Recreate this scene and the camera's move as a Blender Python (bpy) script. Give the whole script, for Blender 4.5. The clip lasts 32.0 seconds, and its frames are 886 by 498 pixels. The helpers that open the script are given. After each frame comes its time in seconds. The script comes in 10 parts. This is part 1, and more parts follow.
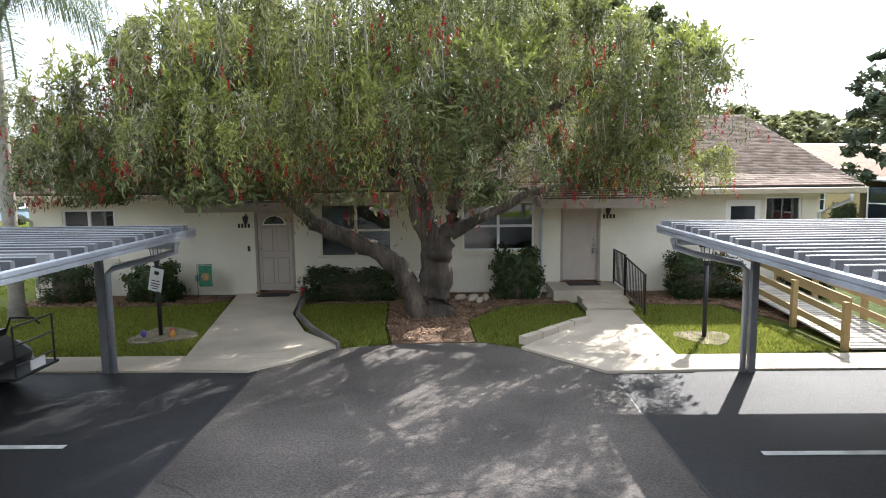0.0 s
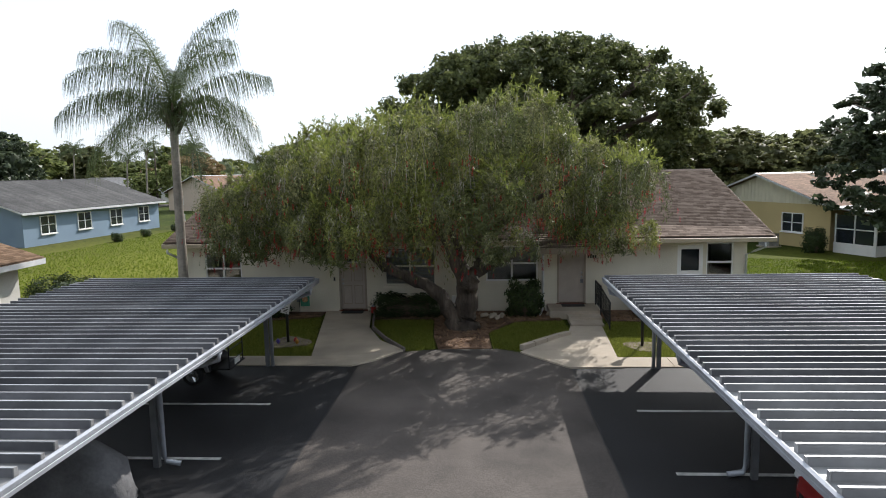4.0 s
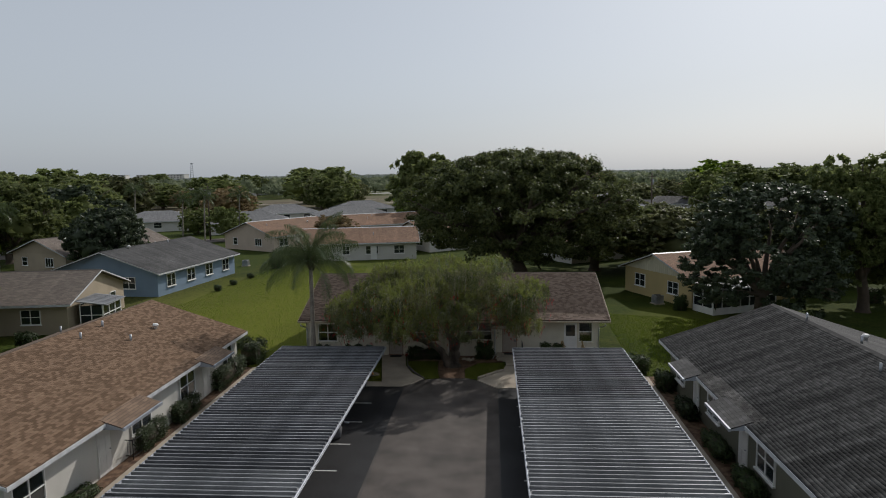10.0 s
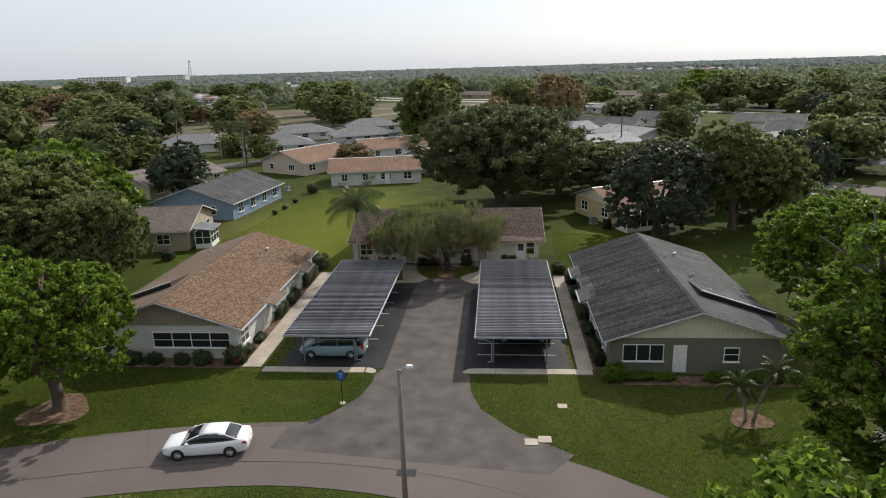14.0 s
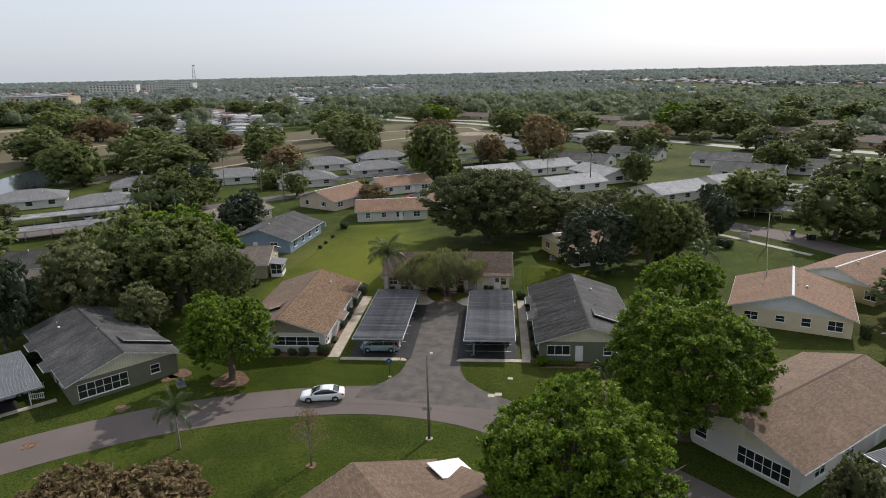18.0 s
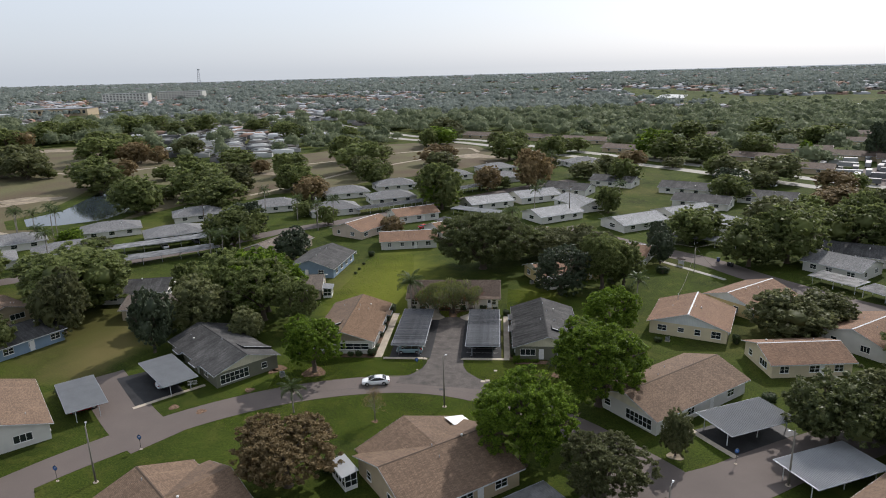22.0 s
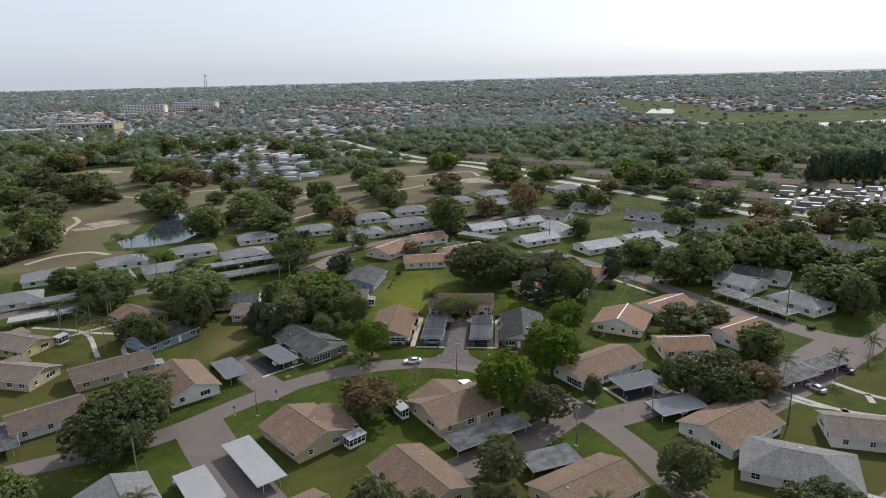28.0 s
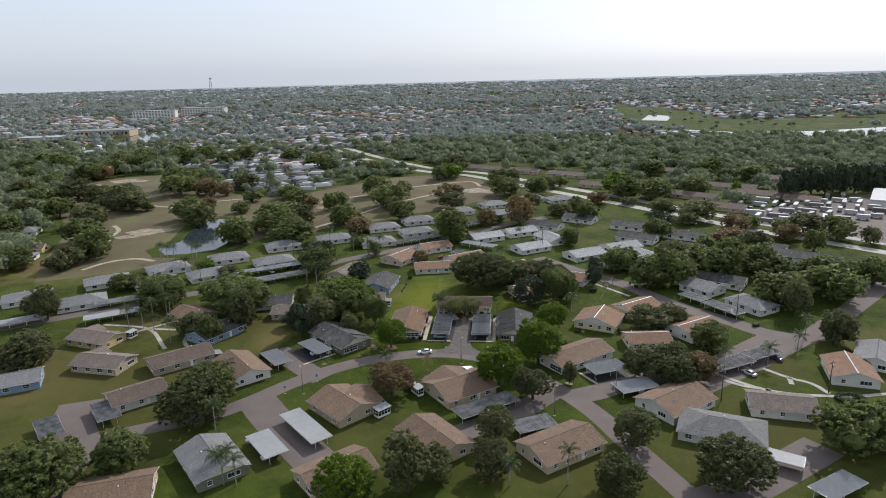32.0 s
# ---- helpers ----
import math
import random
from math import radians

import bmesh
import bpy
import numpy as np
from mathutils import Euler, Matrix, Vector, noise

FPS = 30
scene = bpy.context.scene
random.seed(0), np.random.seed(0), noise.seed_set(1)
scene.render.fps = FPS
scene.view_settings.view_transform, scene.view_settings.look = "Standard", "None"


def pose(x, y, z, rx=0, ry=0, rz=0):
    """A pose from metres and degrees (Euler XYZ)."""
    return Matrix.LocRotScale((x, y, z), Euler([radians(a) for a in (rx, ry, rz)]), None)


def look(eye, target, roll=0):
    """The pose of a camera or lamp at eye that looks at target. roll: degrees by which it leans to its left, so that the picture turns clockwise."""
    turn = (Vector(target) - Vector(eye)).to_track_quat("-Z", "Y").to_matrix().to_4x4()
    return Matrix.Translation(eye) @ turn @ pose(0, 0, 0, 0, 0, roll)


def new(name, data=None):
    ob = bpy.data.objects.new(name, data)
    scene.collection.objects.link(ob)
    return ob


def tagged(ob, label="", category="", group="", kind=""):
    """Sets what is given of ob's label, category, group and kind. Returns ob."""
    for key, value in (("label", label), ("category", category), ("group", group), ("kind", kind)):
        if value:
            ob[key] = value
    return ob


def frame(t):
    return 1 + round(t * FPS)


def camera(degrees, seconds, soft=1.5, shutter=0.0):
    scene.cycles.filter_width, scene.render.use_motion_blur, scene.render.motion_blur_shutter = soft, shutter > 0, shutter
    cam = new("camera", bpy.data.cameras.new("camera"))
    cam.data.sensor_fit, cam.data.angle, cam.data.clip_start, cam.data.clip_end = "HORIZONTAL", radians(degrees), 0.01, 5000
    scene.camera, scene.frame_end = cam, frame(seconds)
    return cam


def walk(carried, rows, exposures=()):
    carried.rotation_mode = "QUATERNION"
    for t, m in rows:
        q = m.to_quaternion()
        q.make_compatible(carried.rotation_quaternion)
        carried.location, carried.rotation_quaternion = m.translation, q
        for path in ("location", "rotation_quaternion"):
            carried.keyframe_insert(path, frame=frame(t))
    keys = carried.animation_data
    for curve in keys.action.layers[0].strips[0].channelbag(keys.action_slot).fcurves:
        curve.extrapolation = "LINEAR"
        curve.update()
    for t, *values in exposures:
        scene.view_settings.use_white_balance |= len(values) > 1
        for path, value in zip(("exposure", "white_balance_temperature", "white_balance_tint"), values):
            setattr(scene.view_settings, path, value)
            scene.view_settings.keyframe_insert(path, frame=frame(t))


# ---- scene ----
cam = camera(68.4, 32.0, 1.0)
PATH = [
    (0, (-4.781, -16.957, 3.237), (-4.807, -14.971, 2.999), -0.7),
    (1, (-4.762, -17.86, 3.438), (-4.811, -15.875, 3.199), -0.7),
    (2, (-4.68, -19.449, 3.849), (-4.757, -17.465, 3.606), -0.7),
    (3, (-4.6, -21.379, 4.485), (-4.703, -19.397, 4.237), -0.9),
    (6, (-4.043, -28.772, 7.171), (-4.217, -26.793, 6.939), -1.2),
    (7.5, (-3.473, -33.767, 9.085), (-3.651, -31.788, 8.855), -1.1),
    (9, (-2.832, -39.924, 11.397), (-3.003, -37.946, 11.161), -1.2),
    (10, (-2.537, -44.624, 12.836), (-2.689, -42.643, 12.604), -1.0),
    (10.5, (-1.966, -47.432, 13.946), (-2.124, -45.452, 13.71), -1.2),
    (11, (-1.577, -50.308, 14.854), (-1.742, -48.328, 14.625), -1.4),
    (11.5, (-1.331, -52.873, 15.888), (-1.494, -50.9, 15.602), -1.2),
    (12, (-1.118, -55.752, 16.835), (-1.281, -53.792, 16.469), -1.4),
    (12.5, (-0.707, -58.919, 17.71), (-0.877, -56.97, 17.296), -1.2),
    (13, (-0.524, -62.078, 18.668), (-0.687, -60.137, 18.213), -1.3),
    (14, (0.298, -68.941, 21.114), (0.13, -67.022, 20.574), -1.7),
    (17, (2.29, -92.321, 31.005), (2.123, -90.4, 30.471), -1.3),
    (19, (3.451, -110.034, 39.429), (3.284, -108.113, 38.898), -1.3),
    (21, (4.662, -129.062, 48.445), (4.49, -127.142, 47.911), -1.6),
    (23, (5.571, -149.129, 57.069), (5.397, -147.209, 56.536), -1.5),
    (25, (6.6, -169.866, 65.269), (6.424, -167.946, 64.74), -1.6),
    (28, (7.632, -199.875, 77.39), (7.456, -197.954, 76.86), -1.5),
    (32, (9.371, -237.148, 91.591), (9.19, -235.228, 91.061), -1.5),
]
EXPOSURES = [(0, 1.55, 6300, 10), (1, 1.48, 6300, 10), (2, 1.2, 6300, 10), (3, 0.72, 6300, 10), (3.5, 0.5, 6350, 10), (5.5, -0.52, 6450, 10), (8, -0.86, 6500, 10), (11, -0.98, 6450, 10), (14, -0.25, 6600, 10), (18, -0.33, 6500, 12), (25, -0.3, 6350, 12), (32, -0.28, 6250, 12)]
walk(cam, [(t, look(eye, target, roll)) for t, eye, target, roll in PATH], EXPOSURES)

# ---- daylight: hazy sun behind the scene, to the right ----
SUN_DIR = Vector((0.40, 0.68, 0.615)).normalized()
world = bpy.data.worlds.new("world")
scene.world = world
world.use_nodes = True
wn = world.node_tree.nodes
sky = wn.new("ShaderNodeTexSky")
sky.sky_type = "NISHITA"
sky.sun_disc = False
sky.sun_elevation = math.asin(SUN_DIR.z)
sky.sun_rotation = math.atan2(SUN_DIR.x, SUN_DIR.y)
sky.air_density, sky.dust_density, sky.ozone_density = 1.0, 2.2, 4.0
veil = wn.new("ShaderNodeMixRGB")
veil.inputs[0].default_value = 0.32
veil.inputs[2].default_value = (17.4, 19.1, 21.1, 1)
grey = wn.new("ShaderNodeHueSaturation")
grey.inputs["Saturation"].default_value = 0.5
world.node_tree.links.new(sky.outputs[0], grey.inputs["Color"])
world.node_tree.links.new(grey.outputs[0], veil.inputs[1])
world.node_tree.links.new(veil.outputs[0], wn["Background"].inputs[0])
wn["Background"].inputs[1].default_value = 0.105
sun_data = bpy.data.lights.new("sun", "SUN")
sun_data.energy, sun_data.angle, sun_data.color = 4.5, radians(0.53), (1.0, 0.95, 0.89)
sun = new("sun", sun_data)
sun.matrix_world = look(SUN_DIR * 200, (0, 0, 0))


# ---- materials ----
def material(name, colour, rough=0.8, amp=0.25, scale=1.5, fine=30.0, bump=0.2, metal=0.0, spread=0.0, coat=None, world_space=False, spec=0.5):
    """Base colour varied at two scales, with fine relief; coat: a second colour that shows in patches; spread: difference between pieces."""
    m = bpy.data.materials.new(name)
    m.use_nodes = True
    n, ln = m.node_tree.nodes, m.node_tree.links
    b = n["Principled BSDF"]
    b.inputs["Roughness"].default_value, b.inputs["Metallic"].default_value = rough, metal
    b.inputs["Specular IOR Level"].default_value = spec
    tc = n.new("ShaderNodeTexCoord")
    if world_space:
        co = n.new("ShaderNodeNewGeometry").outputs["Position"]
    else:
        co = tc.outputs["Object"]
    big, small = n.new("ShaderNodeTexNoise"), n.new("ShaderNodeTexNoise")
    for node, sc, det in ((big, scale, 5.0), (small, fine, 3.0)):
        node.inputs["Scale"].default_value, node.inputs["Detail"].default_value = sc, det
        ln.new(co, node.inputs["Vector"])
    mix = n.new("ShaderNodeMixRGB")
    lo = [c * (1 - amp) for c in colour]
    hi = [min(1.0, c * (1 + amp)) for c in colour]
    ramp = n.new("ShaderNodeValToRGB")
    ramp.color_ramp.elements[0].position, ramp.color_ramp.elements[1].position = 0.32, 0.68
    ramp.color_ramp.elements[0].color, ramp.color_ramp.elements[1].color = (*lo, 1), (*(coat or hi), 1)
    ln.new(big.outputs["Fac"], ramp.inputs[0])
    mix.blend_type = "MULTIPLY"
    mix.inputs[0].default_value = 0.8
    r2 = n.new("ShaderNodeValToRGB")
    r2.color_ramp.elements[0].position, r2.color_ramp.elements[1].position = 0.3, 0.7
    v = 1 - 0.8 * amp
    r2.color_ramp.elements[0].color, r2.color_ramp.elements[1].color = (v, v, v, 1), (1, 1, 1, 1)
    ln.new(small.outputs["Fac"], r2.inputs[0])
    ln.new(ramp.outputs[0], mix.inputs[1])
    ln.new(r2.outputs[0], mix.inputs[2])
    out = mix.outputs[0]
    if spread:
        info = n.new("ShaderNodeObjectInfo")
        rng = n.new("ShaderNodeMapRange")
        rng.inputs["To Min"].default_value, rng.inputs["To Max"].default_value = 1 - spread, 1 + spread
        ln.new(info.outputs["Random"], rng.inputs["Value"])
        hsv = n.new("ShaderNodeHueSaturation")
        ln.new(out, hsv.inputs["Color"])
        ln.new(rng.outputs[0], hsv.inputs["Value"])
        out = hsv.outputs[0]
    ln.new(out, b.inputs["Base Color"])
    if bump:
        bm_ = n.new("ShaderNodeBump")
        bm_.inputs["Strength"].default_value, bm_.inputs["Distance"].default_value = bump, 0.02
        ln.new(small.outputs["Fac"], bm_.inputs["Height"])
        ln.new(bm_.outputs[0], b.inputs["Normal"])
    return m


def shingle_material(name, colour, spread=0.0, streak=None, amp=0.3):
    """Asphalt shingles: courses of tabs, each its own tone, with relief; runs along the object's x axis."""
    m = material(name, colour, 0.9, amp, 0.35, 14.0, 0.0, coat=streak)
    n, ln = m.node_tree.nodes, m.node_tree.links
    b = n["Principled BSDF"]
    uv = n.new("ShaderNodeUVMap")
    brick = n.new("ShaderNodeTexBrick")
    brick.inputs["Scale"].default_value = 1.0
    brick.inputs["Brick Width"].default_value, brick.inputs["Row Height"].default_value = 0.42, 0.16
    brick.inputs["Mortar Size"].default_value, brick.inputs["Bias"].default_value = 0.012, -0.1
    brick.inputs["Color1"].default_value, brick.inputs["Color2"].default_value = (0.6, 0.58, 0.56, 1), (1.0, 1.0, 1.0, 1)
    brick.inputs["Mortar"].default_value = (0.3, 0.3, 0.3, 1)
    ln.new(uv.outputs[0], brick.inputs["Vector"])
    old = b.inputs["Base Color"].links[0].from_socket
    mul = n.new("ShaderNodeMixRGB")
    mul.blend_type = "MULTIPLY"
    mul.inputs[0].default_value = 0.9
    ln.new(old, mul.inputs[1])
    ln.new(brick.outputs[0], mul.inputs[2])
    out = mul.outputs[0]
    # algae and weather streaks that run down the slope
    mp, st, sr, sm = n.new("ShaderNodeMapping"), n.new("ShaderNodeTexNoise"), n.new("ShaderNodeMapRange"), n.new("ShaderNodeMixRGB")
    mp.inputs["Scale"].default_value = (2.2, 0.16, 1.0)
    st.inputs["Scale"].default_value, st.inputs["Detail"].default_value = 1.0, 5.0
    sr.inputs["From Min"].default_value, sr.inputs["From Max"].default_value = 0.3, 0.7
    sr.inputs["To Min"].default_value, sr.inputs["To Max"].default_value = (0.62, 1.55) if streak else (0.85, 1.15)
    sm.blend_type = "MULTIPLY"
    sm.inputs[0].default_value = 1.0
    ln.new(uv.outputs[0], mp.inputs[0])
    ln.new(mp.outputs[0], st.inputs["Vector"])
    ln.new(st.outputs["Fac"], sr.inputs["Value"])
    ln.new(out, sm.inputs[1])
    ln.new(sr.outputs[0], sm.inputs[2])
    out = sm.outputs[0]
    if spread:
        info, rng, hsv = n.new("ShaderNodeObjectInfo"), n.new("ShaderNodeMapRange"), n.new("ShaderNodeHueSaturation")
        rng.inputs["To Min"].default_value, rng.inputs["To Max"].default_value = 1 - spread, 1 + spread
        ln.new(info.outputs["Random"], rng.inputs["Value"])
        ln.new(out, hsv.inputs["Color"])
        ln.new(rng.outputs[0], hsv.inputs["Value"])
        out = hsv.outputs[0]
    ln.new(out, b.inputs["Base Color"])
    bp = n.new("ShaderNodeBump")
    bp.inputs["Strength"].default_value, bp.inputs["Distance"].default_value = 0.6, 0.02
    ln.new(brick.outputs[0], bp.inputs["Height"])
    ln.new(bp.outputs[0], b.inputs["Normal"])
    return m


def leaf_material(name, dark, light, shine=0.6, through_light=0.4, spread=0.0, spec=0.12):
    """Leaves: each its own green between two, thin enough that light comes through."""
    m = bpy.data.materials.new(name)
    m.use_nodes = True
    n, ln = m.node_tree.nodes, m.node_tree.links
    b = n["Principled BSDF"]
    b.inputs["Roughness"].default_value = shine
    b.inputs["Specular IOR Level"].default_value = spec
    geo = n.new("ShaderNodeNewGeometry")
    ramp = n.new("ShaderNodeValToRGB")
    ramp.color_ramp.elements[0].color, ramp.color_ramp.elements[1].color = (*dark, 1), (*light, 1)
    ln.new(geo.outputs["Random Per Island"], ramp.inputs[0])
    out = ramp.outputs[0]
    if spread:
        info, rng, hsv = n.new("ShaderNodeObjectInfo"), n.new("ShaderNodeMapRange"), n.new("ShaderNodeHueSaturation")
        rng.inputs["To Min"].default_value, rng.inputs["To Max"].default_value = 1 - spread, 1 + spread
        ln.new(info.outputs["Random"], rng.inputs["Value"])
        ln.new(out, hsv.inputs["Color"])
        ln.new(rng.outputs[0], hsv.inputs["Value"])
        out = hsv.outputs[0]
    ln.new(out, b.inputs["Base Color"])
    tr, mx = n.new("ShaderNodeBsdfTranslucent"), n.new("ShaderNodeMixShader")
    ln.new(out, tr.inputs[0])
    mx.inputs[0].default_value = through_light
    ln.new(b.outputs[0], mx.inputs[1])
    ln.new(tr.outputs[0], mx.inputs[2])
    ln.new(mx.outputs[0], n["Material Output"].inputs[0])
    return m


def ground_material():
    """Lawn over the whole country: mown, tufted, yellowed in places, worn to straw in dry spots of their own shape."""
    m = material("lawn", (0.028, 0.048, 0.006), 0.95, 0.45, 0.07, 4.0, 0.6, world_space=True, coat=(0.054, 0.079, 0.009), spec=0.1)
    n, ln = m.node_tree.nodes, m.node_tree.links
    b = n["Principled BSDF"]
    pos = n.new("ShaderNodeNewGeometry").outputs["Position"]
    old = b.inputs["Base Color"].links[0].from_socket

    def lay(fac, colour):
        nonlocal old
        mx = n.new("ShaderNodeMixRGB")
        mx.inputs[2].default_value = colour
        ln.new(fac, mx.inputs[0])
        ln.new(old, mx.inputs[1])
        old = mx.outputs[0]

    for scale, lo, hi, colour, most in ((0.022, 0.53, 0.71, (0.13, 0.108, 0.042, 1), 0.7), (0.35, 0.5, 0.74, (0.112, 0.106, 0.022, 1), 0.4), (1.7, 0.52, 0.74, (0.027, 0.047, 0.007, 1), 0.5), (9.0, 0.5, 0.66, (0.12, 0.142, 0.022, 1), 0.65), (3.2, 0.5, 0.66, (0.014, 0.026, 0.004, 1), 0.8)):
        t, r = n.new("ShaderNodeTexNoise"), n.new("ShaderNodeMapRange")
        t.inputs["Scale"].default_value, t.inputs["Detail"].default_value = scale, 6.0
        r.inputs["From Min"].default_value, r.inputs["From Max"].default_value, r.inputs["To Max"].default_value = lo, hi, most
        ln.new(pos, t.inputs["Vector"])
        ln.new(t.outputs["Fac"], r.inputs["Value"])
        lay(r.outputs[0], colour)
    # dry and yellow-green spots: ragged ellipses
    DRY, YELLOW_GREEN, WORN = (0.15, 0.118, 0.05, 1), (0.14, 0.15, 0.02, 1), (0.072, 0.066, 0.02, 1)
    rag = n.new("ShaderNodeTexNoise")
    rag.inputs["Scale"].default_value, rag.inputs["Detail"].default_value = 0.16, 7.0
    ln.new(pos, rag.inputs["Vector"])
    for cx, cy, rx, ry, most, straw in ((-152, -62, 42, 30, 0.85, DRY), (-74, -22, 9, 20, 0.8, DRY), (-23, 16, 15, 40, 0.9, YELLOW_GREEN), (14, 9, 7, 9, 0.6, YELLOW_GREEN), (-215, 60, 50, 30, 0.8, DRY), (-128, -14, 22, 22, 0.5, DRY), (-9, 15, 5, 16, 0.5, YELLOW_GREEN), (-112, -58, 42, 40, 0.75, WORN), (-84, -14, 16, 26, 0.8, WORN), (-100, -92, 36, 30, 0.6, WORN), (78, -84, 36, 30, 0.7, WORN), (92, -42, 18, 16, 0.7, WORN), (26, -100, 40, 20, 0.6, WORN), (-30, -92, 34, 22, 0.5, WORN)):
        mp, ln_, add, r = n.new("ShaderNodeMapping"), n.new("ShaderNodeVectorMath"), n.new("ShaderNodeMath"), n.new("ShaderNodeMapRange")
        mp.inputs["Location"].default_value = (-cx / rx, -cy / ry, 0)
        mp.inputs["Scale"].default_value = (1 / rx, 1 / ry, 0)
        ln_.operation = "LENGTH"
        add.inputs[1].default_value = 0.0
        ln.new(pos, mp.inputs[0])
        ln.new(mp.outputs[0], ln_.inputs[0])
        ln.new(ln_.outputs["Value"], add.inputs[0])
        ln.new(rag.outputs["Fac"], add.inputs[1])
        r.inputs["From Min"].default_value, r.inputs["From Max"].default_value = 1.55, 0.75
        r.inputs["To Max"].default_value = most
        ln.new(add.outputs[0], r.inputs["Value"])
        lay(r.outputs[0], straw)
    ln.new(old, b.inputs["Base Color"])
    return m


def glass_material(name, tint=(0.02, 0.025, 0.03), rough=0.05):
    m = bpy.data.materials.new(name)
    m.use_nodes = True
    b = m.node_tree.nodes["Principled BSDF"]
    b.inputs["Base Color"].default_value = (*tint, 1)
    b.inputs["Roughness"].default_value = rough
    b.inputs["Specular IOR Level"].default_value = 0.8
    return m


def water_material():
    m = glass_material("water", (0.03, 0.04, 0.045), 0.08)
    m.node_tree.nodes["Principled BSDF"].inputs["Specular IOR Level"].default_value = 0.4
    n, ln = m.node_tree.nodes, m.node_tree.links
    t, bp = n.new("ShaderNodeTexNoise"), n.new("ShaderNodeBump")
    t.inputs["Scale"].default_value = 0.8
    bp.inputs["Strength"].default_value, bp.inputs["Distance"].default_value = 0.12, 0.1
    geo = n.new("ShaderNodeNewGeometry")
    ln.new(geo.outputs["Position"], t.inputs["Vector"])
    ln.new(t.outputs["Fac"], bp.inputs["Height"])
    ln.new(bp.outputs[0], n["Principled BSDF"].inputs["Normal"])
    return m


